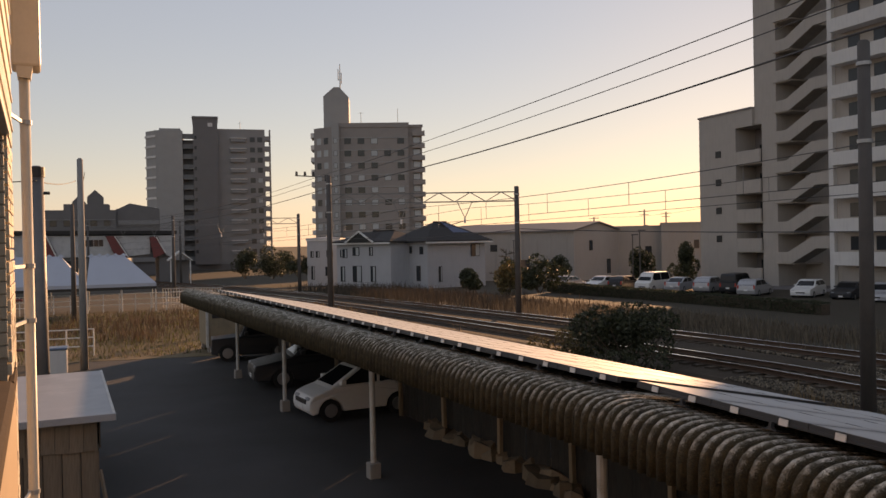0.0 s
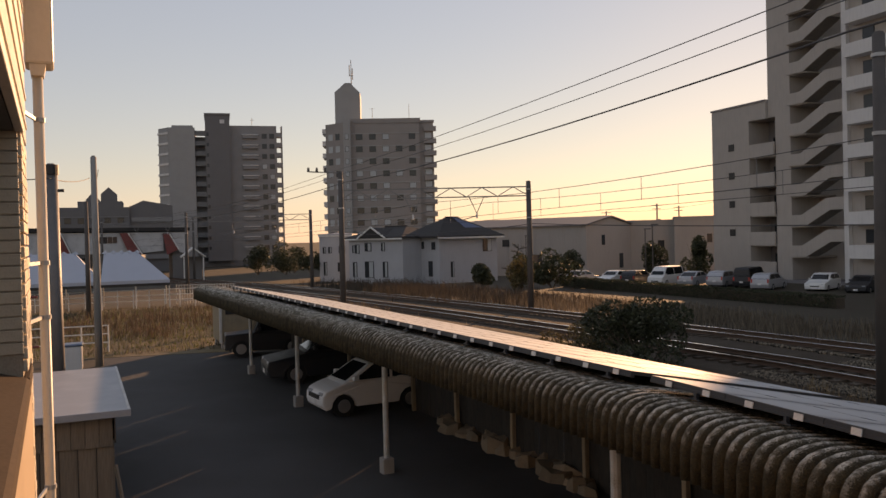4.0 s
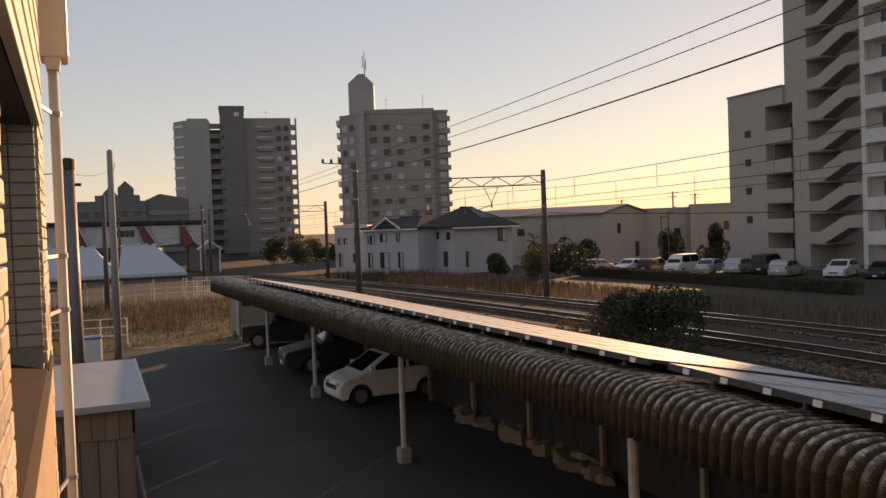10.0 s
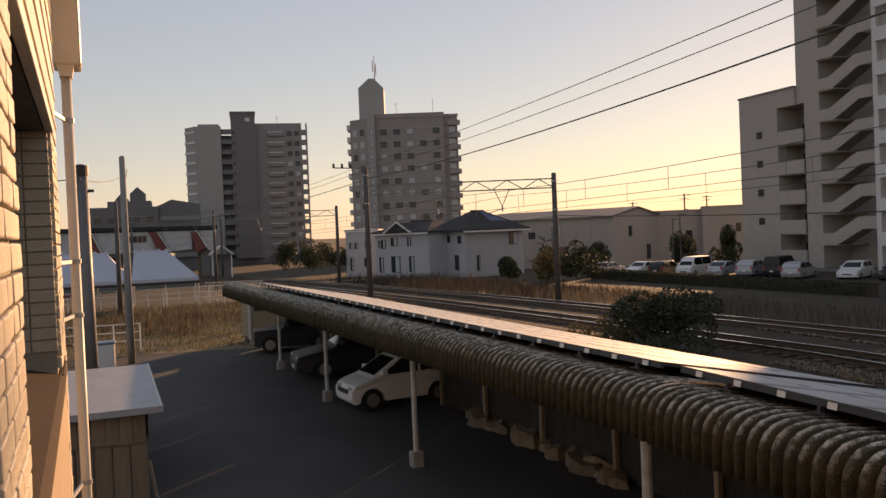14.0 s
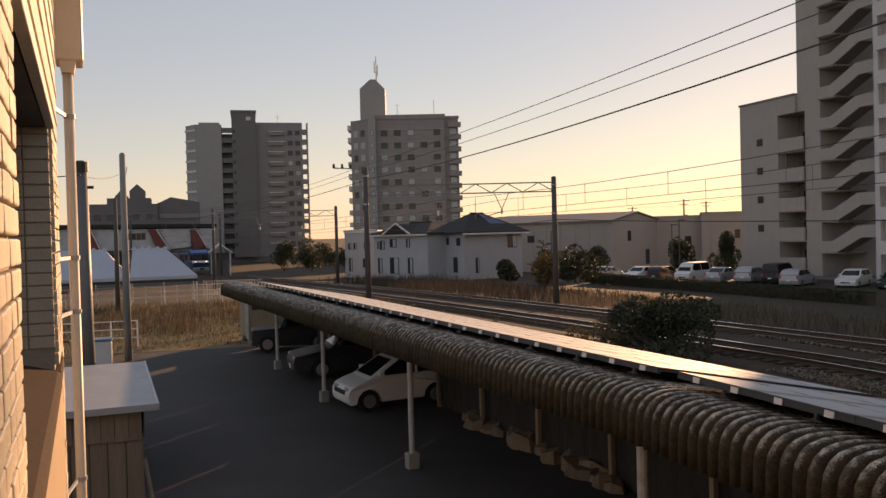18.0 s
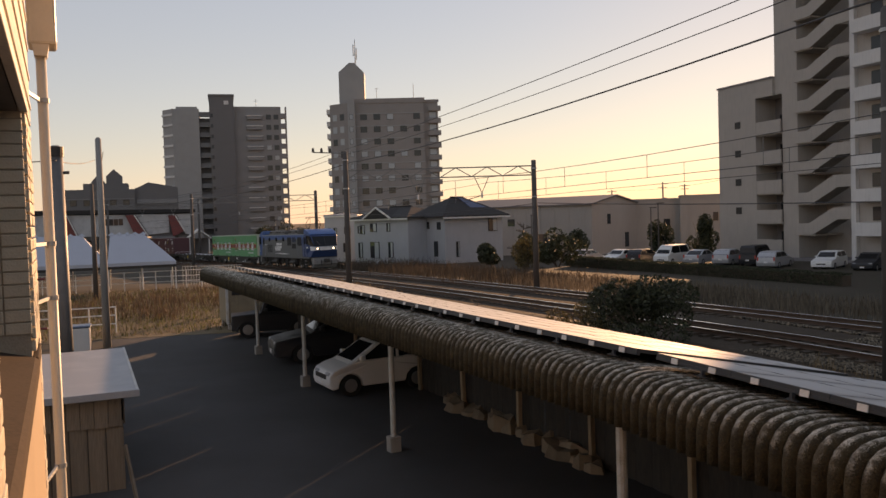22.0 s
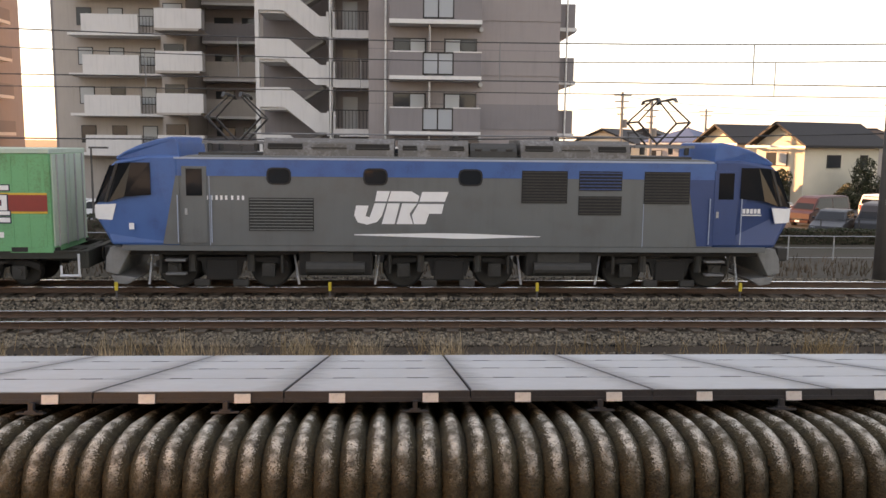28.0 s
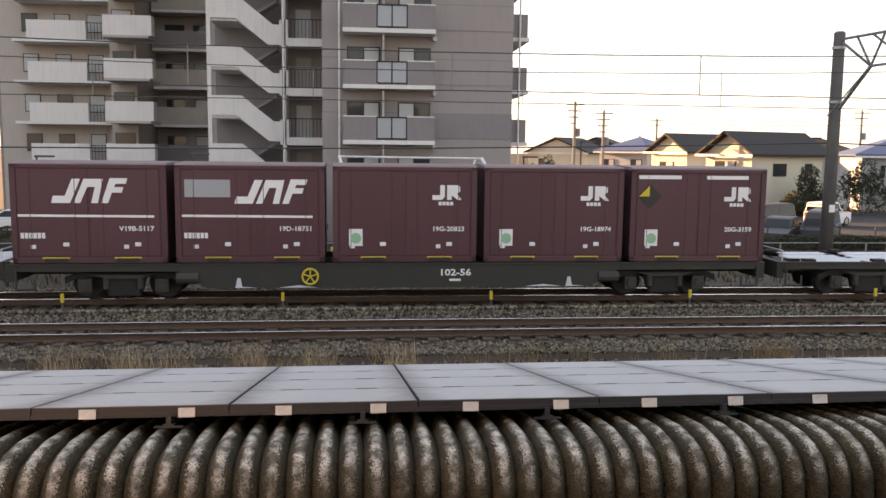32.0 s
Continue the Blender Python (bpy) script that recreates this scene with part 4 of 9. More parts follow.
def tower_left():
    """The far pair of grey and dark slabs, fourteen storeys."""
    t = thing("apartment_tower", "tall grey and dark apartment tower far off", "apartment tower", pose(-229, 24.5, -0.6, 0, 0, 97), "distant towers")
    # local x runs along the face as seen (to the viewer's right), local -y looks at the viewer
    t.matrix_basis = pose(-229, 24.5, -0.6, 0, 0, 84)
    part("plinth", Shape().box(-15.5, 0.6, -2.0, 16.8, 12, 0.0), "tower_dark", t)
    part("left_wing", Shape().prism([(-12.8, 0.2), (-6.1, 0), (-6.1, 12), (-15.5, 12), (-15.5, 4.0)], 0, 35.6, "z"), "tower_grey", t, "plain grey gable wall")
    part("wing_step", Shape().box(-12.0, 2.0, 35.6, -6.6, 9, 36.4), "tower_grey", t)
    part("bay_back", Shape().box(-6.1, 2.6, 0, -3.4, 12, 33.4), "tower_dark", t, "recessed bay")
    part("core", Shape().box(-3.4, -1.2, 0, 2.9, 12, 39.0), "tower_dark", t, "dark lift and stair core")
    part("right_wing", Shape().box(2.9, 0.5, 0, 15.3, 13, 36.3), "tower_slate", t)
    part("end_pier", Shape().box(16.55, 0.5, 0, 16.85, 3.0, 36.3), "tower_slate", t)
    for i in range(13):
        z = 1.2 + i * 2.72
        part("flank_balcony", Shape().prism([(-12.9, 0.1), (-12.9, 1.2), (-15.0, 4.2), (-15.75, 3.9)], z, z + 0.55, "z"), "apt_light", t, "pale balcony front")
        part("bay_balcony", Shape().box(-6.1, 1.0, z, -3.4, 2.6, z + 1.05), "tower_slate", t)
        part("bay_slab", Shape().box(-6.1, 0.9, z - 0.16, -3.4, 2.6, z), "tower_grey", t)
        part("end_slab", Shape().box(15.3, 0.5, z - 0.6, 16.6, 3.0, z + 0.65), "tower_slate", t)
    for i in range(12):
        z = 2.6 + i * 2.75
        part("gallery", Shape().box(6.3, -0.25, z, 10.2, 0.5, z + 0.8), "tower_slate", t)
        part("slab_edge", Shape().box(6.1, -0.36, z + 0.86, 10.4, 0.4, z + 1.04), "apt_light", t, "pale slab edge")
        part("corner_vent", Shape().box(-3.1, -1.26, z + 0.4, -2.5, -1.18, z + 1.3), "window", t)
    grid_windows(t, 11.0, 15.0, 2.6, 12, 2.75, 2, 0.49, (1.3, 1.3), ["window", "window", "curtain_window"], rseed=4)
    part("sign_plate", Shape().box(0.4, -1.32, 36.6, 1.6, -1.2, 37.6), "apt_light", t)
    part("parapet", Shape().box(-3.6, -1.4, 38.8, 3.1, 12.1, 39.3), "tower_dark", t)
    part("antenna", Shape().rod((9, 5, 36.3), (9, 5, 39), 0.06).bar((8.3, 5, 38.4), (9.7, 5, 38.4), 0.05), "steel", t)
    return t


def tower_centre():
    t = thing("apartment_tower", "brown eleven-storey apartment tower with penthouse and mast", "apartment tower", pose(-182, 55, -0.6, 0, 0, 76), "distant towers")
    t.matrix_basis = pose(-181.5, 54.8, -0.6, 0, 0, 72)
    part("plinth", Shape().box(-12.0, 2.2, -2.0, 12.2, 14, 0.0), "tower_dark", t)
    part("body", Shape().prism([(-12.2, 2.0), (-8.0, -1.2), (-6.6, -1.2), (-6.6, 0), (9.2, 0), (9.2, 0.8), (12.4, 0.8), (12.4, 15), (-12.2, 15)], 0, 31.2, "z"), "tower_brown", t)
    part("corner_bay", Shape().box(-8.0, -1.4, 0, -6.4, 1, 32.0), "tower_grey", t)
    part("parapet", Shape().box(-6.6, -0.15, 31.2, 9.4, 0.4, 32.2).box(9.2, 0.6, 31.2, 12.6, 1.1, 31.8), "tower_brown", t)
    part("penthouse", Shape().prism([(-10.0, 31), (-4.2, 31), (-4.2, 38.6), (-6.4, 40.9), (-7.6, 40.9), (-10.0, 38.8)], 3, 9, "y"), "tower_grey", t)
    mast = part("mast", Shape().rod((-6.2, 5, 40), (-6.2, 5, 46.6), 0.14, 0.07), "steel", t, "red and white aerial mast")
    part("aerial", Shape().rod((-6.6, 5, 42.8), (-6.6, 5, 45.4), 0.1).rod((-5.9, 5, 42.0), (-5.9, 5, 44.6), 0.1).bar((-6.7, 5, 43), (-5.8, 5, 43), 0.08), "steel", mast)
    part("aerial", Shape().rod((7, 4, 32), (7, 4, 36), 0.05), "steel", t)
    part("aerial", Shape().rod((-1.5, 4, 32), (-1.5, 4, 35.2), 0.05).bar((-2.1, 4, 35), (-0.9, 4, 35), 0.04), "steel", t)
    for i in range(11):
        z = 1.4 + 2.78 * i
        part("balcony", Shape().box(10.2, 0.0, z, 13.0, 1.0, z + 1.1), "tower_brown", t)
        part("balcony", Shape().box(-13.0, 2.4, z, -12.2, 8, z + 1.1), "apt_light", t)
        part("ledge", Shape().box(-6.6, -0.12, z + 2.3, 9.2, 0, z + 2.5), "tower_grey", t)
    grid_windows(t, -6.0, 9.0, 2.4, 10, 2.78, 5, -0.01, (1.5, 1.3), ["window", "window", "curtain_window"], rseed=11, skip=lambda i, k: k == 3 and i % 2)
    grid_windows(t, -7.9, -6.5, 2.4, 10, 2.78, 1, -1.41, (0.8, 1.2), ["curtain_window"], rseed=12)
    grid_windows(t, 10.0, 12.3, 2.6, 10, 2.78, 1, 0.79, (1.6, 1.4), ["curtain_window", "window"], rseed=13)
    # angled left flank
    for i in range(10):
        z = 2.4 + 2.78 * i
        for k in (0.28, 0.68):
            x, y = -12.2 + 4.2 * k, 2.0 - 3.2 * k
            part("window", Shape().box(-0.6, -0.05, 0, 0.6, 0.05, 1.4), "curtain_window" if (i + int(k * 10)) % 3 else "window", t, at=pose(x, y, z, 0, 0, -37.3))
    return t


def block_right():
    """The tall block between the sun and the lot, with a lower wing."""
    b = thing("apartment_block", "tall beige apartment block with open stairs, against the sun", "apartment block", pose(0, 59.6, -0.6), "apartment blocks by the railway")
    part("low_wing", Shape().box(-73.9, 0, 0, -68.3, 13, 17.6).box(-68.3, 0, 15.9, -65.9, 13, 17.6), "apt_beige", b)
    part("plinth", Shape().box(-73.85, 0.1, -0.9, -33.0, 13, 0.0), "apt_dark", b)
    part("wing_coping", Shape().box(-74.0, -0.1, 17.6, -65.95, 13, 17.78), "apt_dark", b)
    part("wall_pier", Shape().box(-64.95, 0.3, 0, -63.0, 13.5, 35.5), "apt_beige", b)
    part("stair_rear_wall", Shape().box(-63.0, 3.8, 0, -56.5, 13.5, 35.5), "apt_beige", b)
    part("main_body", Shape().box(-56.5, 0.3, 0, -40.5, 13.5, 35.5), "apt_beige", b)
    part("upper_edge", Shape().box(-65.9, 0.3, 15.95, -64.95, 13.5, 35.5), "apt_beige", b)
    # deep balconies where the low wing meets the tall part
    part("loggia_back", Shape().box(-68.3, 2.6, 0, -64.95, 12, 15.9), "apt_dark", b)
    for i in range(5):
        z = 0.35 + 2.95 * i
        part("loggia_front", Shape().box(-68.3, 0.02, z, -64.95, 0.2, z + 1.35), "apt_beige", b)
        part("loggia_floor", Shape().box(-68.3, 0.2, z - 0.1, -64.95, 2.6, z + 0.1), "apt_beige", b)
        wd = part("loggia_door", Shape().box(-67.6, 2.5, z + 0.1, -65.8, 2.6, z + 2.1), "dark_frame", b)
        part("pane", Shape().box(-67.5, 2.48, z + 0.2, -66.75, 2.5, z + 2.0), "window", wd)
        part("pane", Shape().box(-66.65, 2.48, z + 0.2, -65.9, 2.5, z + 2.0), "curtain_window", wd)
    for i in range(1, 5):
        z = 0.35 + 2.95 * i
        part("bath_window", Shape().box(-71.3, -0.06, z + 1.0, -70.5, 0.02, z + 1.7), "dark_frame", b)
    part("end_body", Shape().prism([(-40.5, 0.3), (-37.6, 0.3), (-32.8, 2.6), (-32.8, 13.5), (-40.5, 13.5)], 0, 35.5, "z"), "apt_grey", b)
    # zigzag stair screens in the middle of the front
    for i in range(11):
        z = 2.2 + 2.9 * i
        part("stair_screen", Shape().prism([(-63.2, z), (-61.2, z), (-58.2, z + 1.45), (-56.6, z + 1.45), (-56.6, z + 2.55), (-58.6, z + 2.55), (-61.6, z + 1.1), (-63.2, z + 1.1)], 0.12, 0.28, "y"), "apt_beige", b)
        part("stair_flight", Shape().prism([(-61.4, z), (-58.4, z + 1.45), (-58.4, z + 1.62), (-61.4, z + 0.17)], 0.3, 1.9, "y"), "concrete", b)
        part("stair_landing", Shape().box(-63.0, 0.3, z - 0.1, -61.0, 3.8, z + 0.05), "apt_beige", b)
        part("balcony", Shape().box(-55.4, -1.0, z, -49.8, 0.3, z + 1.15), "apt_light", b)
        part("balcony_slab", Shape().box(-49.6, -1.3, z - 0.15, -42.5, 0.3, z + 0.02), "apt_light", b)
        part("balcony_front", Shape().box(-49.6, -1.3, z + 0.02, -46.0, -1.2, z + 1.1), "apt_light", b)
        part("balcony_front", Shape().box(-44.6, -1.3, z + 0.02, -42.5, -1.2, z + 1.1), "apt_light", b)
        part("end_balcony", Shape().prism([(-32.9, 2.8), (-31.7, 3.2), (-31.7, 9.5), (-32.8, 9.5)], z, z + 0.25, "z"), "apt_light", b)
        part("end_rail", Shape().box(-31.8, 3.2, z + 0.25, -31.7, 9.5, z + 1.15), "apt_dark", b)
    for zz in (-56.2,):
        part("stair_column", Shape().box(zz - 0.25, -0.1, 0, zz + 0.25, 0.3, 35.2), "apt_light", b)
    grid_windows(b, -49.4, -42.6, 2.5, 11, 2.9, 3, 0.29, (1.7, 1.7), ["window", "window", "curtain_window"], rseed=21)
    grid_windows(b, -55.2, -50, 3.5, 11, 2.9, 2, 0.29, (1.2, 1.2), ["window"], rseed=22)
    grid_windows(b, -42.2, -40.6, 3.4, 11, 2.9, 1, 0.29, (1.3, 1.2), ["curtain_window"], rseed=24)
    part("window_row", Shape().box(-39.9, 0.24, 0.2, -38.1, 0.31, 1.6), "window", b)
    for i in range(11):
        wd = part("window", Shape().box(-39.8, 0.22, 3.3 + 2.9 * i, -38.0, 0.32, 4.6 + 2.9 * i), "dark_frame", b)
        part("pane", Shape().box(-39.7, 0.20, 3.38 + 2.9 * i, -38.95, 0.23, 4.52 + 2.9 * i), "curtain_window", wd)
        part("pane", Shape().box(-38.85, 0.20, 3.38 + 2.9 * i, -38.1, 0.23, 4.52 + 2.9 * i), "curtain_window", wd)
    return b


def block_front():
    """The grey block straight across the railway, stepping back to its open stairs."""
    b = thing("apartment_block", "grey tiled apartment block with pale balconies and zigzag stairs", "apartment block", pose(0, 45, -0.6), "apartment blocks by the railway")
    fh, z00 = 2.86, 2.62
    H = 33.0
    # right bay
    part("front_wall", Shape().box(-2.45, 0, 0, 7.75, 11, H), "apt_grey", b)
    for i in range(11):
        z = z00 + fh * i
        part("dark_band", Shape().box(3.45, -0.035, z + 0.15, 7.76, 0.0, z + 1.45), "apt_dark" if i in (0, 1) else "apt_grey", b)
        part("balcony_slab", Shape().box(-1.35, -1.25, z - 0.22, 3.45, 0, z), "apt_light", b)
        part("balcony_wall", Shape().box(-1.3, -1.2, z, 0.38, -1.05, z + 1.2), "apt_dark", b)
        part("balcony_wall", Shape().box(2.0, -1.2, z, 3.42, -1.05, z + 1.2), "apt_dark", b)
        part("balcony_coping", Shape().box(-1.32, -1.22, z + 1.2, 0.40, -1.03, z + 1.26), "apt_light", b)
        part("balcony_coping", Shape().box(1.98, -1.22, z + 1.2, 3.44, -1.03, z + 1.26), "apt_light", b)
        gl = part("glass_screen", Shape().box(0.38, -1.2, z + 0.05, 2.0, -1.14, z + 0.12).box(0.38, -1.2, z + 1.14, 2.0, -1.14, z + 1.22).box(0.38, -1.2, z + 0.05, 0.45, -1.14, z + 1.2)
                  .box(1.15, -1.2, z + 0.05, 1.22, -1.14, z + 1.2).box(1.93, -1.2, z + 0.05, 2.0, -1.14, z + 1.2), "dark_frame", b)
        part("screen_pane", Shape().box(0.46, -1.18, z + 0.12, 1.15, -1.16, z + 1.14), "frosted", gl)
        part("screen_pane", Shape().box(1.22, -1.18, z + 0.12, 1.93, -1.16, z + 1.14), "frosted", gl)
        for x, flip in ((-1.15, 0), (1.55, 1)):
            wd = part("window", Shape().box(x, -0.05, z + 0.05, x + 1.75, 0.02, z + 2.05), "dark_frame", b)
            part("pane", Shape().box(x + 0.08, -0.07, z + 0.1, x + 0.84, -0.045, z + 1.97), "window" if not flip else "curtain_window", wd)
            part("pane", Shape().box(x + 0.92, -0.07, z + 0.1, x + 1.67, -0.045, z + 1.97), "curtain_window" if not flip else "window", wd)
        part("divider", Shape().box(0.72, -1.0, z, 0.76, -0.0, z + 2.3), "apt_grey", b)
        part("overflow_spout", Shape().rod((3.5, -0.25, z - 0.35), (3.5, 0.05, z - 0.35), 0.12), "galv", b)
        part("drain_pipe", Shape().rod((0.75, -0.9, z), (0.75, -0.9, z + 2.6), 0.05), "apt_light", b)
        part("side_balcony", Shape().box(7.75, 1.0, z, 8.75, 7.5, z + 1.25), "apt_dark", b)
        part("side_slab", Shape().box(7.75, 1.0, z - 0.2, 8.85, 7.6, z), "apt_light", b)
        part("joint_line", Shape().box(-2.46, -0.012, z + 1.45, 7.76, 0.0, z + 1.5), "apt_dark", b)
    part("shaft_pipe", Shape().rod((-4.85, 4.8, 0), (-4.85, 4.8, H), 0.05), "white_paint", b)
    part("corner_pipe", Shape().rod((-1.55, -0.12, 0), (-1.55, -0.12, H), 0.055), "white_paint", b)
    part("side_pipe", Shape().rod((8.3, 0.9, 0), (8.3, 0.9, H), 0.05), "white_paint", b)
    # open shaft beside it, set back behind the bay
    part("shaft_wall", Shape().box(-4.85, 7.2, 0, -2.45, 16, H), "apt_grey", b)
    part("shaft_pier", Shape().box(-4.95, 4.9, 0, -4.74, 9, H), "apt_light", b)
    for i in range(11):
        z = z00 + fh * i
        part("gallery_slab", Shape().box(-4.74, 5.0, z - 0.05, -2.45, 7.2, z + 0.15), "apt_light", b)
        part("gallery_corner", Shape().box(-5.1, 4.9, z - 0.25, -4.6, 6.2, z + 1.2), "apt_light", b)
        part("gallery_edge", Shape().box(-4.6, 4.92, z - 0.28, -2.45, 5.0, z + 0.18), "apt_light", b)
        rl = part("gallery_rail", Shape().box(-4.74, 5.02, z + 1.25, -2.45, 5.08, z + 1.3), "dark_frame", b)
        for k in range(11):
            part("baluster", Shape().box(-4.66 + 0.21 * k, 5.03, z + 0.15, -4.63 + 0.21 * k, 5.06, z + 1.26), "dark_frame", rl)
        part("shaft_door", Shape().box(-4.3, 7.14, z + 0.15, -3.4, 7.22, z + 2.15), "curtain_window" if i % 2 else "apt_beige", b)
        # zigzag stair
        part("stair_screen", Shape().prism([(-9.25, z + 1.46), (-7.8, z + 1.46), (-5.9, z - 0.04), (-4.95, z - 0.04), (-4.95, z + 1.14), (-5.6, z + 1.14), (-7.5, z + 2.65), (-9.25, z + 2.65)], 6.4, 6.55, "y"), "apt_light", b)
        part("landing", Shape().box(-9.25, 6.55, z + 1.3, -7.7, 9.5, z + 1.46), "apt_light", b)
        part("stair_flight", Shape().prism([(-7.8, z + 1.3), (-5.5, z - 0.15), (-5.5, z + 0.05), (-7.8, z + 1.46)], 6.6, 7.9, "y"), "concrete", b)
        part("upper_flight", Shape().prism([(-7.8, z + 1.3), (-5.5, z + 2.7), (-5.5, z + 2.9), (-7.8, z + 1.46)], 8.0, 9.3, "y"), "concrete", b)
        # pale balcony box
        zb = z + 1.28
        part("balcony_box", Shape().box(-17.6, 14.0, zb, -14.4, 14.2, zb + 1.32), "apt_light", b)
        part("box_side", Shape().box(-14.6, 14.2, zb, -14.4, 14.9, zb + 1.32), "apt_light", b)
        part("box_slab", Shape().box(-17.6, 14.0, zb - 0.16, -14.6, 16.99, zb - 0.002), "apt_beige", b)
        # recessed gallery
        part("recess_front", Shape().box(-16.0, 21.0, zb, -11.3, 21.2, zb + 1.3), "apt_beige" if i % 3 else "apt_dark", b)
        part("recess_slab", Shape().box(-16.0, 21.0, zb - 0.2, -11.3, 23.0, zb - 0.002), "apt_light", b)
        # left gallery
        part("left_front", Shape().box(-23.6, 17.0, zb, -19.6, 17.2, zb + 1.3), "apt_light", b)
        part("left_slab", Shape().box(-24.6, 17.0, zb - 0.2, -18.0, 19.0, zb - 0.002), "apt_light", b)
        rl = part("left_rail", Shape().box(-19.6, 17.05, zb + 1.15, -18.0, 17.1, zb + 1.2), "dark_frame", b)
        for k in range(7):
            part("baluster", Shape().box(-19.5 + 0.23 * k, 17.06, zb, -19.47 + 0.23 * k, 17.09, zb + 1.15), "dark_frame", rl)
    part("stair_column", Shape().box(-9.5, 6.45, 0, -9.26, 6.9, H), "apt_light", b)
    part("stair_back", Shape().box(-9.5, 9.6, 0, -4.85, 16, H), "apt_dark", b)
    part("stair_base", Shape().box(-9.25, 6.45, 0, -4.95, 6.7, 2.6), "apt_light", b)
    part("recess_back", Shape().box(-16.4, 23.0, 3.0, -9.4, 30, H), "apt_grey", b)
    part("recess_side", Shape().box(-11.1, 16.0, 0, -9.5, 23.0, H), "apt_beige", b)
    part("box_back", Shape().box(-18.0, 17.0, 3.4, -16.2, 23, H), "apt_beige", b)
    part("box_pier", Shape().box(-17.6, 14.1, 0, -14.5, 14.6, 3.7), "apt_light", b)
    part("left_back", Shape().box(-26.3, 19.0, 0, -18.0, 30, H), "apt_beige", b)
    # unseen dark sheet added to cut sun bounced onto the neighbouring block
    part("flank", Shape().box(-26.5, 19.05, 0, -26.3, 30, H), "apt_dark", b, "dark flank sheet, unseen, added to cut bounced light")
    grid_windows(b, -15.8, -11.5, z00 + 1.5, 11, fh, 2, 22.99, (1.5, 1.8), ["window", "curtain_window"], rseed=31)
    grid_windows(b, -18.0, -16.2, z00 + 1.5, 11, fh, 1, 16.99, (1.4, 1.9), ["window", "curtain_window"], rseed=32)
    grid_windows(b, -25.2, -18.4, z00 + 2.0, 11, fh, 3, 18.99, (1.1, 1.3), ["window", "curtain_window"], rseed=33)
    # added side wall and widened back wall keep stray sun out
    part("garage_wall", Shape().box(-18.0, 17.1, 0, -17.65, 30, 3.39), "apt_beige", b)
    part("garage_back", Shape().box(-18.0, 29.0, 0, -9.4, 29.3, 3.0), "apt_dark", b)
    # garage opening on the ground floor
    part("garage_ceiling_light", Shape().box(-15.5, 25, 2.85, -12.0, 25.2, 2.95), "apt_light", b)
    return b


tower_left()
tower_centre()
block_right()
block_front()


def hip_house(name, label, at, w, d, h, roof_h, wall, roof, windows, gable=False, over=0.6, group="houses"):
    """A two-storey house: walls, roof with eaves, windows on the two faces that show."""
    r = thing(name, label, "house", at, group)
    part("wall", Shape().box(-w / 2, -d / 2, 0, w / 2, d / 2, h), wall, r)
    a, b = w / 2 + over, d / 2 + over
    if gable:
        s = Shape()
        s.prism([(-a, h - 0.1), (0, h + roof_h), (a, h - 0.1), (a, h - 0.3), (0, h + roof_h - 0.22), (-a, h - 0.3)], -b, b, "y")
        part("roof", s, roof, r)
        part("gable", Shape().prism([(-w / 2, h - 0.02), (w / 2, h - 0.02), (0, h + roof_h - 0.3)], -d / 2, d / 2, "y"), wall, r)
    else:
        k = max(0.05, w / 2 - d / 2) if w > d else 0.05
        s = Shape().add([(-a, -b, h), (a, -b, h), (a, b, h), (-a, b, h), (-k, 0, h + roof_h), (k, 0, h + roof_h), (-a, -b, h - 0.18), (a, -b, h - 0.18), (a, b, h - 0.18), (-a, b, h - 0.18)],
                        [(0, 1, 5, 4), (1, 2, 5), (2, 3, 4, 5), (3, 0, 4), (0, 6, 7, 1), (1, 7, 8, 2), (2, 8, 9, 3), (3, 9, 6, 0), (6, 9, 8, 7)])
        part("roof", s, roof, r)
        part("ridge", Shape().bar((-k, 0, h + roof_h + 0.04), (k, 0, h + roof_h + 0.04), 0.25, 0.15), roof, r)
    part("fascia", Shape().box(-a, -b - 0.03, h - 0.34, a, -b + 0.02, h - 0.14), "white_paint", r)
    for side, u, z, ww, hh in windows:
        if side == "f":
            wd = part("window", Shape().box(u - ww / 2, -d / 2 - 0.08, z, u + ww / 2, -d / 2 + 0.02, z + hh), "dark_frame", r)
            part("pane", Shape().box(u - ww / 2 + 0.07, -d / 2 - 0.1, z + 0.07, u - 0.03, -d / 2 - 0.07, z + hh - 0.07), "window", wd)
            part("pane", Shape().box(u + 0.03, -d / 2 - 0.1, z + 0.07, u + ww / 2 - 0.07, -d / 2 - 0.07, z + hh - 0.07), "curtain_window", wd)
        else:
            x = -w / 2 if side == "l" else w / 2
            e = -0.08 if side == "l" else 0.08
            wd = part("window", Shape().box(min(x, x + e), u - ww / 2, z, max(x, x + e), u + ww / 2, z + hh), "dark_frame", r)
            part("pane", Shape().box(min(x + e, x + e * 1.2), u - ww / 2 + 0.07, z + 0.07, max(x + e, x + e * 1.2), u + ww / 2 - 0.07, z + hh - 0.07), "window", wd)
    return r


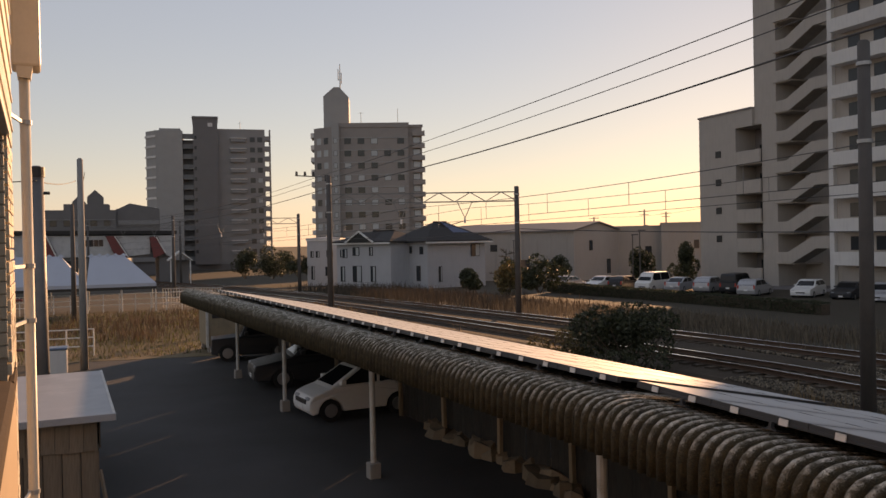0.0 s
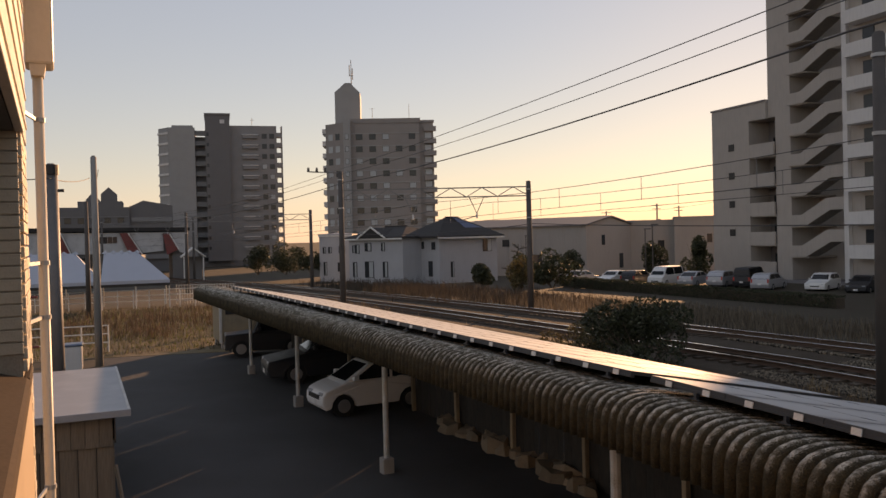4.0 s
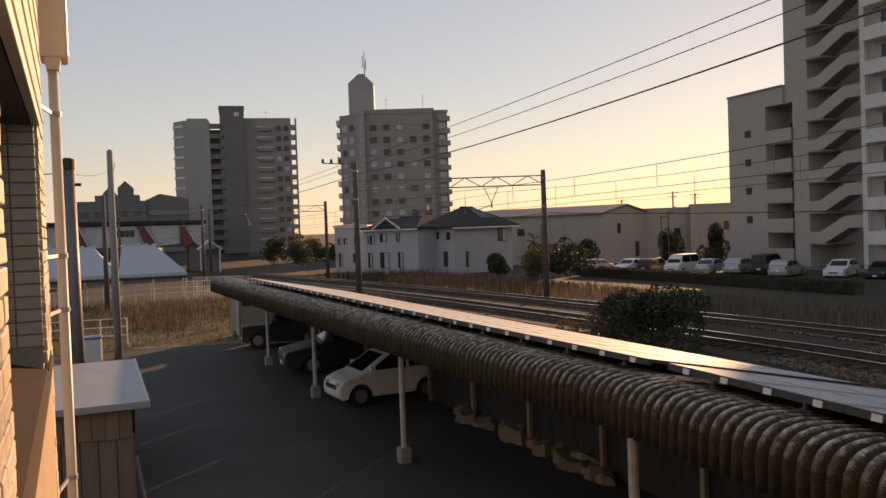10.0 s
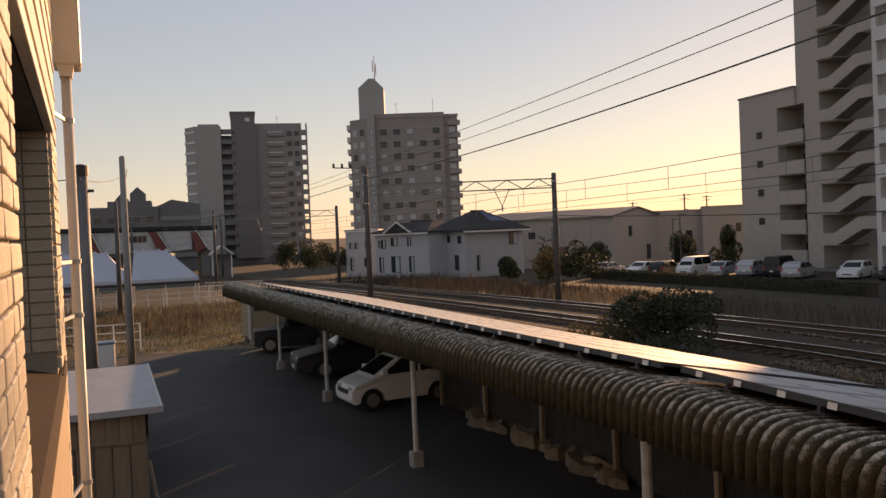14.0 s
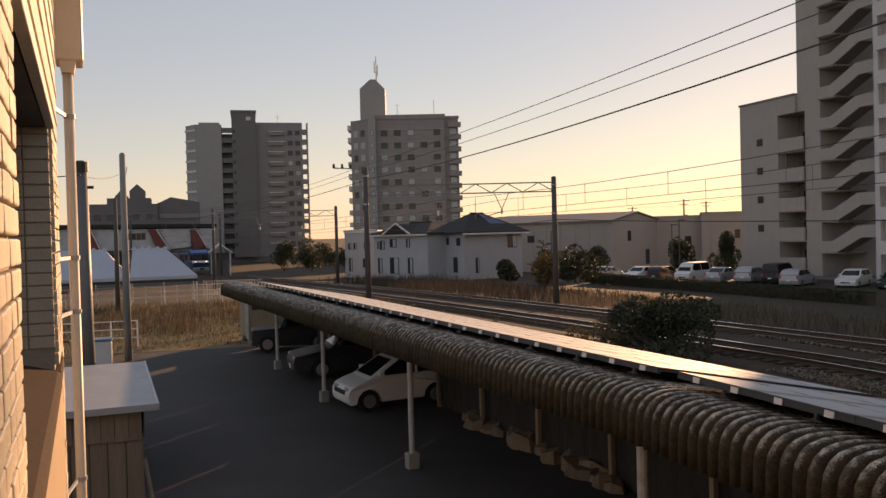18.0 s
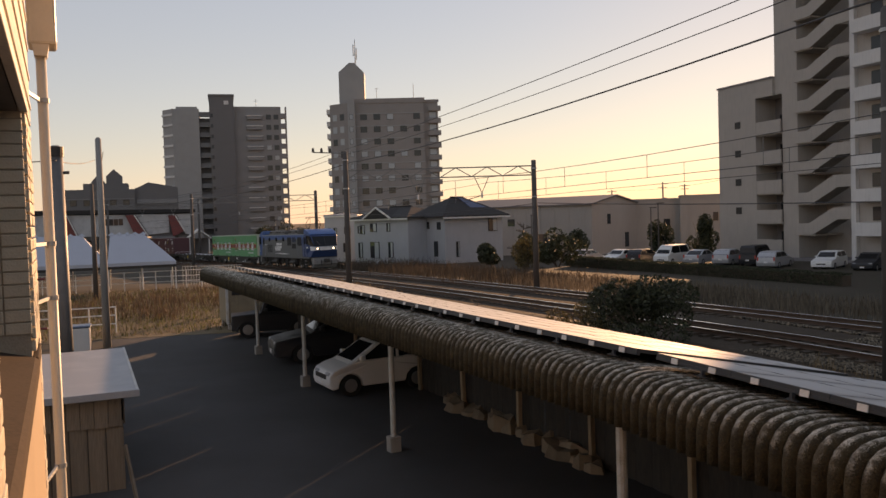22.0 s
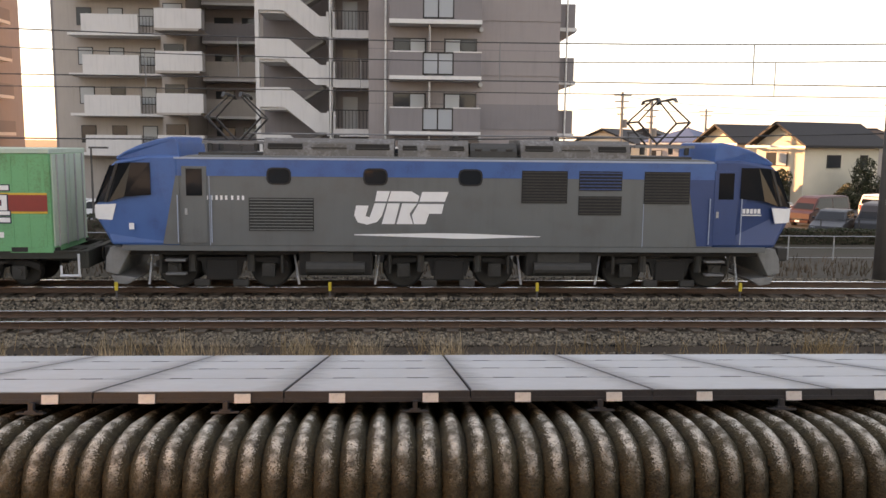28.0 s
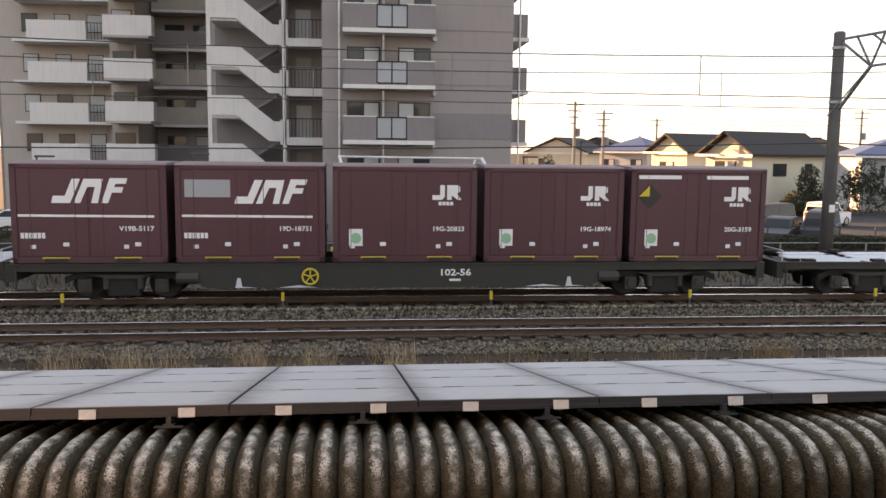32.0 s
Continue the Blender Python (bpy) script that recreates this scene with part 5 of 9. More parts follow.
# white houses beyond the track, seen in the first part
white_a = hip_house("house", "white rendered two-storey house with hipped grey tile roof", pose(-99.0, 39.1, -1.5, 0, 0, 104.4), 9.0, 7.0, 5.95, 2.35, "house_white", "roof_tile",
                    [("l", -2.3, 4.3, 0.75, 0.95), ("l", 0.0, 4.4, 0.5, 0.9), ("l", 2.3, 4.2, 1.1, 1.2), ("l", -1.6, 1.0, 0.8, 1.9), ("l", 1.9, 0.9, 1.5, 1.9), ("f", -2.6, 0.9, 0.5, 1.9), ("f", 2.9, 3.9, 1.4, 1.6)], over=0.7, group="white houses")
part("roof_sheet", Shape().add([(-0.2, -0.3, 8.35), (3.2, -2.6, 6.75), (0.4, -2.6, 6.75), (-0.2, -0.3, 8.42), (3.2, -2.6, 6.82), (0.4, -2.6, 6.82)], [(0, 1, 2), (5, 4, 3), (0, 3, 4, 1), (1, 4, 5, 2), (2, 5, 3, 0)]), "roof_blue", white_a, "dark solar sheet on the roof slope")
white_b = hip_house("house", "white two-storey house with tiled roof and a small cross gable", pose(-103.9, 33.2, -1.5, 0, 0, 20), 11.5, 7.0, 6.0, 1.35, "house_white", "roof_tile",
                    [("f", -4.6, 4.0, 0.6, 1.0), ("f", -3.8, 3.9, 0.9, 1.2), ("f", -1.4, 4.2, 1.4, 1.1), ("f", 1.8, 4.2, 0.7, 1.1), ("f", -4.4, 0.8, 0.9, 2.0), ("f", -1.2, 0.8, 1.9, 2.1), ("f", 2.2, 0.9, 1.0, 2.0)], over=0.5, group="white houses")
part("cross_gable", Shape().prism([(-2.6, 5.9), (0.2, 7.2), (3.0, 5.9)], -4.2, 0.5, "y"), "roof_tile", white_b)
part("verge", Shape().bar((-2.8, -4.25, 5.86), (0.2, -4.25, 7.28), 0.1, 0.2).bar((0.2, -4.25, 7.28), (3.2, -4.25, 5.86), 0.1, 0.2), "white_paint", white_b, "white verge board")
hip_house("house", "narrow white two-storey house with a flat parapet roof", pose(-117.6, 28.9, -1.6, 0, 0, 66), 4.6, 5.0, 6.7, 0.25, "house_white", "roof_sheet",
          [("f", -1.6, 4.0, 0.45, 0.9), ("f", -0.8, 4.0, 0.5, 0.9), ("f", 0.9, 4.0, 0.9, 1.0), ("f", -1.5, 0.9, 0.5, 1.9), ("f", 0.6, 1.4, 0.7, 1.3)], group="white houses", over=0.12)


def shed_hall(label, at, w, d, h, rise, marks):
    """A big plain hall: sheet walls, a low gabled roof, doors and wall ribs."""
    r = thing("warehouse", label, "warehouse", at, "halls beyond the houses")
    part("wall", Shape().box(-w / 2, -d / 2, 0, w / 2, d / 2, h), "warehouse", r)
    if rise:
        part("roof", Shape().prism([(-d / 2 - 0.4, h), (0, h + rise), (d / 2 + 0.4, h), (d / 2 + 0.4, h - 0.2), (0, h + rise - 0.2), (-d / 2 - 0.4, h - 0.2)], -w / 2 - 0.3, w / 2 + 0.3, "x"), "tower_dark", r)
        part("gable", Shape().prism([(-d / 2, h - 0.02), (0, h + rise - 0.22), (d / 2, h - 0.02)], -w / 2, w / 2, "x"), "warehouse", r)
    else:
        part("parapet", Shape().box(-w / 2 - 0.1, -d / 2 - 0.1, h, w / 2 + 0.1, d / 2 + 0.1, h + 0.25), "tower_grey", r)
    for k in range(int(w / 2.4)):
        part("wall_rib", Shape().box(-w / 2 + 1.2 + 2.4 * k, -d / 2 - 0.05, 0, -w / 2 + 1.28 + 2.4 * k, -d / 2, h - 0.25), "warehouse", r)
    for side, u, z, ww, hh in marks:
        if side == "f":
            part("window", Shape().box(u - ww / 2, -d / 2 - 0.08, z, u + ww / 2, -d / 2 + 0.02, z + hh), "window", r)
        else:
            part("window", Shape().box(w / 2 - 0.02, u - ww / 2, z, w / 2 + 0.08, u + ww / 2, z + hh), "window", r)
    return r


shed_hall("long pale warehouse with a low dark gabled roof", pose(-112.0, 58.5, -1.7, 0, 0, 28), 24.0, 13.0, 7.3, 1.2, [("f", -8, 4.0, 1.6, 1.4), ("f", -1.5, 4.4, 1.2, 1.0), ("f", 4.0, 1.2, 1.5, 2.0), ("r", -2, 4.4, 0.8, 1.4), ("r", 3, 1.0, 1.0, 2.1)])
shed_hall("flat-roofed pale factory hall", pose(-108.0, 74.5, -1.5, 0, 0, 56), 10.0, 12.0, 7.35, 0, [("f", -3.4, 3.2, 1.5, 1.6), ("f", 2.2, 3.4, 0.9, 1.2)])
shed_hall("flat-roofed pale factory hall", pose(-102.2, 79.5, -1.5, 0, 0, 54), 6.4, 12.0, 7.7, 0, [("f", 1.6, 4.2, 0.7, 1.2)])

# yellow-lit houses beyond the car park, seen in the last part
hip_house("house", "two-storey house with cream gable lit by the sun and black roof", pose(36.0, 71.8, -0.9, 0, 0, -69), 5.3, 8.8, 5.4, 1.9, "house_cream", "roof_tile",
          [("f", -0.3, 3.5, 2.4, 1.2), ("f", 0.2, 0.4, 2.4, 1.9), ("r", -1.0, 3.4, 1.6, 1.1), ("r", 2.6, 3.5, 0.9, 1.0)], True, 0.7, "houses beyond the car park")
hip_house("house", "two-storey house with cream gable lit by the sun and black roof", pose(38.3, 90.5, -0.9, 0, 0, -69), 5.6, 10.0, 5.6, 1.9, "house_cream", "roof_tile",
          [("f", -0.3, 3.3, 2.2, 1.1), ("f", 0.2, 0.4, 2.2, 1.8)], True, 0.7, "houses beyond the car park")
hip_house("house", "pale house with a blue tiled roof", pose(52, 74, -0.9, 0, 0, -20), 11, 9, 5.4, 2.0, "house_white", "roof_blue",
          [("f", -3, 3.3, 1.8, 1.1), ("f", 2, 3.3, 1.8, 1.1), ("f", -2, 0.4, 2.2, 1.9)], False, 0.7, "houses beyond the car park")
hip_house("house", "small single-storey house with cream gable and brown roof", pose(23.8, 72.4, -0.9, 0, 0, -58), 3.8, 4.8, 2.5, 1.3, "house_cream", "roof_tile", [("f", 0, 0.8, 1.8, 1.3)], True, 0.6, "houses beyond the car park")
hip_house("house", "white two-storey house with a blue roof far off", pose(36.3, 106, -0.9, 0, 0, -50), 7, 8, 5.6, 1.8, "house_white", "roof_blue", [("f", -2, 3.4, 1.6, 1.1), ("f", 2, 3.4, 1.6, 1.1)], False, 0.6, "far houses")
hip_house("house", "distant pale house with tiled roof", pose(14, 110, -0.9, 0, 0, -15), 10, 8, 5.4, 2.0, "house_pale", "roof_tile", [("f", -2, 3.3, 1.6, 1.1), ("f", 2, 3.3, 1.6, 1.1)], False, 0.6, "far houses")
hip_house("house", "distant cream house with tiled roof", pose(30, 118, -0.9, 0, 0, -40), 9, 8, 5.4, 2.0, "house_cream", "roof_tile", [("f", -2, 3.3, 1.6, 1.1)], True, 0.6, "far houses")
hip_house("house", "distant pale house with tiled roof", pose(62, 110, -0.9, 0, 0, -30), 12, 9, 5.6, 2.0, "house_pale", "roof_tile", [("f", -2, 3.3, 1.6, 1.1)], False, 0.6, "far houses")

# white-walled enclosure with a pipe frame, in front of the block
hut = thing("bicycle_shelter", "white-clad enclosure with steel pipe frame and plant on top", "shelter", pose(0, 37, -0.6))
part("wall", Shape().box(-1.6, 0, 0, 6.85, 5, 3.02), "pale_blue_wall", hut, "white corrugated sheet wall")
part("coping", Shape().box(-1.68, -0.06, 3.0, 6.92, 5.05, 3.13, c=0.01), "dark_frame", hut)
for k in range(17):
    part("wall_rib", Shape().box(-1.35 + 0.5 * k, -0.03, 0.1, -1.31 + 0.5 * k, 0.0, 2.98), "pale_blue_wall", hut)
part("pipe_frame", Shape().rod((-1.0, 1.2, 3.1), (-1.45, 1.6, 6.3 - 1.6), 0.07).rod((6.0, 1.2, 3.1), (5.15, 1.6, 4.65), 0.09).rod((-1.4, 1.6, 4.65), (5.2, 1.6, 4.62), 0.05).rod((5.3, 4.5, 4.6), (4.9, 4.8, 3.1), 0.05), "apt_light", hut, "pale steel pipe frame", smooth=True)
for b_ in ((0.3, 1.0, 1.4, 2.0, 3.32), (1.8, 1.2, 3.2, 2.2, 3.26), (4.4, 1.2, 5.2, 2.0, 3.38)):
    part("roof_plant", Shape().box(b_[0], b_[1], 3.1, b_[2], b_[3], b_[4], c=0.05), "white_paint", hut)

# station side: white-red building, tent and far mid-rise
stn = thing("station_building", "low white station building with dark red roof slopes", "station", pose(-150.4, 0, -2.5, 0, 0, 90) @ Matrix.Scale(1.45, 4))
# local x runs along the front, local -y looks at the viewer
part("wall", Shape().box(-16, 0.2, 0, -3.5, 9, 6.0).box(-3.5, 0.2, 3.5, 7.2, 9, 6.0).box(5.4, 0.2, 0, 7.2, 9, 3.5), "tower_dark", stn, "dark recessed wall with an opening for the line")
part("roof", Shape().prism([(-16.4, 6.35), (7.4, 6.2), (7.4, 6.6), (-16.4, 6.85)], -0.5, 9.4, "y"), "roof_tile", stn)
for pts in ([(-6.5, 6.2), (-0.5, 6.1), (1.0, 3.7), (-5.4, 3.7)], [(0.7, 6.1), (4.4, 6.0), (4.4, 3.9), (2.1, 3.7)], [(5.3, 6.0), (6.95, 6.0), (6.9, 3.5), (6.2, 3.7)], [(-15.8, 6.3), (-8.5, 6.25), (-8.5, 3.7), (-15.8, 3.7)]):
    part("white_panel", Shape().prism(pts, -0.1, 0.2, "y"), "white_panel", stn, "white cladding panel")
for pts in ([(-8.4, 6.2), (-6.6, 6.2), (-5.5, 3.6), (-8.4, 3.6)], [(-0.4, 6.05), (0.55, 6.05), (2.0, 3.6), (0.6, 3.6)], [(4.3, 5.9), (5.1, 5.9), (6.1, 4.0), (4.8, 3.4)]):
    part("red_slope", Shape().prism(pts, -0.4, 0.2, "y"), "roof_red", stn, "dark red sloping roof face")
    part("slope_edge", Shape().bar((pts[1][0], -0.42, pts[1][1]), (pts[2][0], -0.42, pts[2][1]), 0.14), "white_paint", stn)
for k in range(4):
    part("window", Shape().box(-2.7 + 0.52 * k, -0.16, 4.9, -2.24 + 0.52 * k, -0.08, 5.65), "window", stn)
part("platform_roof", Shape().box(-14, -3, 3.0, -3.6, -0.6, 3.3), "roof_tile", stn)
for k in range(4):
    part("platform_post", Shape().box(-13 + 3 * k, -1.8, 0, -12.8 + 3 * k, -1.6, 3.0), "white_paint", stn)
gh = thing("station_entrance", "small gabled white entrance canopy with posts", "entrance", pose(-143.0, 10.6, -2.0, 0, 0, 90) @ Matrix.Scale(1.45, 4))
part("roof", Shape().prism([(-1.3, 2.9), (0, 3.9), (1.3, 2.9), (1.3, 2.75), (0, 3.7), (-1.3, 2.75)], -1.2, 1.5, "y"), "white_paint", gh)
for x in (-1.1, 1.0):
    part("post", Shape().box(x, -1.1, 0, x + 0.12, -0.98, 2.85), "white_paint", gh)
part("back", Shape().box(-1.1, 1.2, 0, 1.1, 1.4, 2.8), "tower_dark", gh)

tent = thing("event_tent", "row of white hipped marquee tents with open sides", "tent", pose(-62.5, 0, -0.1, 0, 0, 90))
for x0, x1, hip in ((-1.5, 2.85, 2.0), (-6.2, -1.6, 1.5)):
    e, t_, ya, yb, ym = 2.0, 3.9, -2.4, 2.4, 0.0
    part("canopy", Shape().add([(x0, ya, e), (x1, ya, e), (x1, yb, e), (x0, yb, e), (x0 + 0.2, ym, t_), (x1 - hip, ym, t_), (x0, ya, e - 0.22), (x1, ya, e - 0.22), (x1, yb, e - 0.22), (x0, yb, e - 0.22)],
                               [(0, 1, 5, 4), (1, 2, 5), (2, 3, 4, 5), (3, 0, 4), (0, 6, 7, 1), (1, 7, 8, 2), (2, 8, 9, 3), (3, 9, 6, 0)]), "tent", tent, "white tent cloth with its blue shade put into the colour")
    part("valance", Shape().box(x0, ya - 0.03, e - 0.4, x1, ya, e - 0.22), "dark_frame", tent)
    for k in range(5):
        xx = x0 + 0.3 + k * (x1 - hip - x0 - 0.3) / 4
        part("ridge_peak", Shape().add([(xx - 0.25, ym, t_ - 0.05), (xx + 0.25, ym, t_ - 0.05), (xx, ym - 0.2, t_ - 0.1), (xx, ym + 0.2, t_ - 0.1), (xx, ym, t_ + 0.15)], [(0, 2, 4), (2, 1, 4), (1, 3, 4), (3, 0, 4), (0, 3, 1, 2)]), "tent", tent)
    for px_ in (x0 + 0.05, (x0 + x1) / 2, x1 - 0.05):
        for py_ in (ya + 0.05, yb - 0.05):
            part("leg", Shape().rod((px_, py_, 0), (px_, py_, e), 0.035), "white_paint", tent)

mid = thing("apartment_house", "distant flat-roofed apartment house with twin roof turrets", "apartment house", pose(-205, -1, -0.6, 0, 0, 88), group="distant towers")
part("wall", Shape().box(-12.5, 0, -2, 2.5, 10, 13.6).box(-8.5, 0.8, 13.6, 1.0, 9, 15.0), "tower_dark", mid)
part("east_wing", Shape().box(2.5, 1, -2, 12.0, 10, 13.9).prism([(2.8, 13.9), (5.5, 15.2), (11.8, 14.0)], 2, 9, "y"), "tower_dark", mid)
for x0, x1, z1 in ((-3.6, -0.2, 18.3), (-6.8, -4.0, 17.0)):
    part("turret", Shape().prism([(x0, 13.6), (x1, 13.6), (x1, z1 - 1.6), ((x0 + x1) / 2, z1), (x0, z1 - 1.6)], 1.5, 5, "y"), "tower_dark", mid)
for i in range(4):
    part("balcony", Shape().box(2.9, 0.4, 1.5 + 2.9 * i, 11.8, 1.0, 2.5 + 2.9 * i), "tower_slate", mid)
    part("ledge", Shape().box(-12.3, -0.15, 2.6 + 2.9 * i, 2.3, 0.0, 2.8 + 2.9 * i), "tower_slate", mid)
grid_windows(mid, -12.0, 2.0, 1.2, 4, 2.9, 5, -0.01, (1.4, 1.3), ["window"], rseed=41)

# far rooftops along the horizon
rf = random.Random(12)
for k in range(26):
    yaw = (rf.uniform(30, 66) if k < 9 else rf.uniform(90, 112)) if k < 16 else rf.uniform(-38, -14)
    d = rf.uniform(150, 330)
    w, h = rf.uniform(9, 16), rf.uniform(4.5, 6.5)
    s = Shape().box(-w / 2, -5, 0, w / 2, 5, h)
    hh = thing("far_house", "small distant house with dark pitched roof", "house", pose(-d * math.sin(radians(yaw)), d * math.cos(radians(yaw)), -0.8, 0, 0, yaw + rf.uniform(-30, 30)), "far houses")
    part("wall", s, rf.choice(["house_pale", "house_white"]), hh)
    part("roof", Shape().prism([(-w / 2 - 0.5, h), (w / 2 + 0.5, h), (0, h + 2.2)], -5.5, 5.5, "y"), "roof_tile", hh)


# ---- freight train ----
def rounded(outline, y0, y1, r):
    """A side outline drawn across, with softened edges."""
    s = Shape().prism(outline, y0, y1, "y")
    bm = bmesh.new()
    vs = [bm.verts.new(v) for v in s.v]
    for f in s.f:
        bm.faces.new([vs[i] for i in f])
    bmesh.ops.recalc_face_normals(bm, faces=bm.faces[:])
    bmesh.ops.bevel(bm, geom=bm.edges[:], offset=r, segments=2, affect="EDGES", profile=0.5, clamp_overlap=True)
    bm.verts.index_update()
    o = Shape().add([v.co for v in bm.verts], [[v.index for v in f.verts] for f in bm.faces])
    bm.free()
    return o


def wheelset(name, r, parent, x, half=0.53):
    """Two wheels on an axle, across the track."""
    ws = part(name, Shape().rod((x, -0.9, r), (x, 0.9, r), 0.08), "underframe", parent)
    for sgn in (-1, 1):
        w = part("wheel", Shape().rod((x, sgn * half, r), (x, sgn * (half + 0.13), r), r, r - 0.02, 20), "underframe", ws)
        part("wheel_rim", Shape().rod((x, sgn * (half + 0.13), r), (x, sgn * (half + 0.145), r), r - 0.05, r - 0.07, 20), "under_grey", w)
    return ws


def bogie(parent, x, base, r, heavy):
    b = part("bogie", Shape().prism([(x - base / 2 - 0.5, r + 0.02), (x - base / 2 - 0.2, r + 0.16), (x - 0.55, r + 0.2), (x - 0.45, r - 0.18), (x + 0.45, r - 0.18), (x + 0.55, r + 0.2), (x + base / 2 + 0.2, r + 0.16), (x + base / 2 + 0.5, r + 0.02), (x + base / 2 + 0.5, r + 0.2), (x + base / 2 + 0.2, r + 0.3), (x - base / 2 - 0.2, r + 0.3), (x - base / 2 - 0.5, r + 0.2)], -1.02, -0.88, "y").box(x - base / 2 - 0.55, 0.86, r - 0.06, x + base / 2 + 0.55, 1.02, r + 0.2)
             .box(x - 0.4, -1.08, r - 0.3, x + 0.4, -0.88, r + 0.25, c=0.04).box(x - 0.3, -0.9, r, x + 0.3, 0.9, r + 0.2), "underframe", parent, "dark grimy bogie frame")
    for e in (-1, 1):
        wheelset("wheelset", r, b.parent, x + e * base / 2)
        part("axle_box", Shape().box(x + e * base / 2 - 0.17, -1.12, r - 0.2, x + e * base / 2 + 0.17, -0.98, r + 0.16, c=0.03).rod((x + e * base / 2, -1.16, r), (x + e * base / 2, -1.1, r), 0.11), "under_grey", b)
        if heavy:
            part("spring", Shape().rod((x + e * 0.75, -1.06, r - 0.05), (x + e * 0.75, -1.06, r + 0.42), 0.1), "under_grey", b)
            part("damper", Shape().rod((x + e * (base / 2 + 0.35), -1.1, r - 0.1), (x + e * (base / 2 + 0.35), -1.1, r + 0.5), 0.04), "under_grey", b)
            part("brake_gear", Shape().box(x + e * 0.5 - 0.22, -1.1, r - 0.45, x + e * 0.5 + 0.18, -0.95, r - 0.28, c=0.02), "under_grey", b)
            part("sand_pipe", Shape().rod((x + e * (base / 2 + 0.75), -0.8, r - 0.45), (x + e * (base / 2 + 0.62), -0.8, r + 0.5), 0.03), "deck_white", b)
    return b


def pantograph(parent, x):
    p = part("pantograph", Shape().box(x - 0.8, -0.7, 3.78, x + 0.8, -0.62, 3.86).box(x - 0.8, 0.62, 3.78, x + 0.8, 0.7, 3.86), "steel", parent, "raised diamond pantograph")
    for y in (-0.55, 0.55):
        for e in (-1, 1):
            part("lower_arm", Shape().rod((x + e * 0.16, y, 3.88), (x + e * 0.7, y, 4.47), 0.03), "dark_frame", p)
            part("upper_arm", Shape().rod((x + e * 0.7, y, 4.47), (x + e * 0.12, y * 0.6, 5.06), 0.022), "dark_frame", p)
    for e in (-1, 1):
        part("cross_tube", Shape().rod((x + e * 0.7, -0.55, 4.47), (x + e * 0.7, 0.55, 4.47), 0.026), "dark_frame", p)
        for ys in (-0.66, 0.66):
            part("insulator", Shape().rod((x + e * 0.6, ys, 3.6), (x + e * 0.6, ys, 3.8), 0.07), "under_grey", p)
        part("collector_strip", Shape().prism([(-0.85, 4.98), (-0.65, 5.05), (0.65, 5.05), (0.85, 4.98), (0.65, 5.09), (-0.65, 5.11)], x + e * 0.22 - 0.04, x + e * 0.22 + 0.04, "x"), "dark_frame", p)
    return p


def slats(parent, x0, x1, z0, z1, mat_back, mat_slat, name="grille"):
    g = part(name, Shape().box(x0, -1.468, z0, x1, -1.45, z1), mat_back, parent)
    n = int((z1 - z0) / 0.075)
    me = Shape().box(x0 + 0.02, -1.485, -0.018, x1 - 0.02, -1.466, 0.014).mesh("slat", mat_slat)
    for k in range(n):
        piece("slat", me, g, pose(0, 0, z0 + (k + 0.5) * (z1 - z0) / n))
    return g


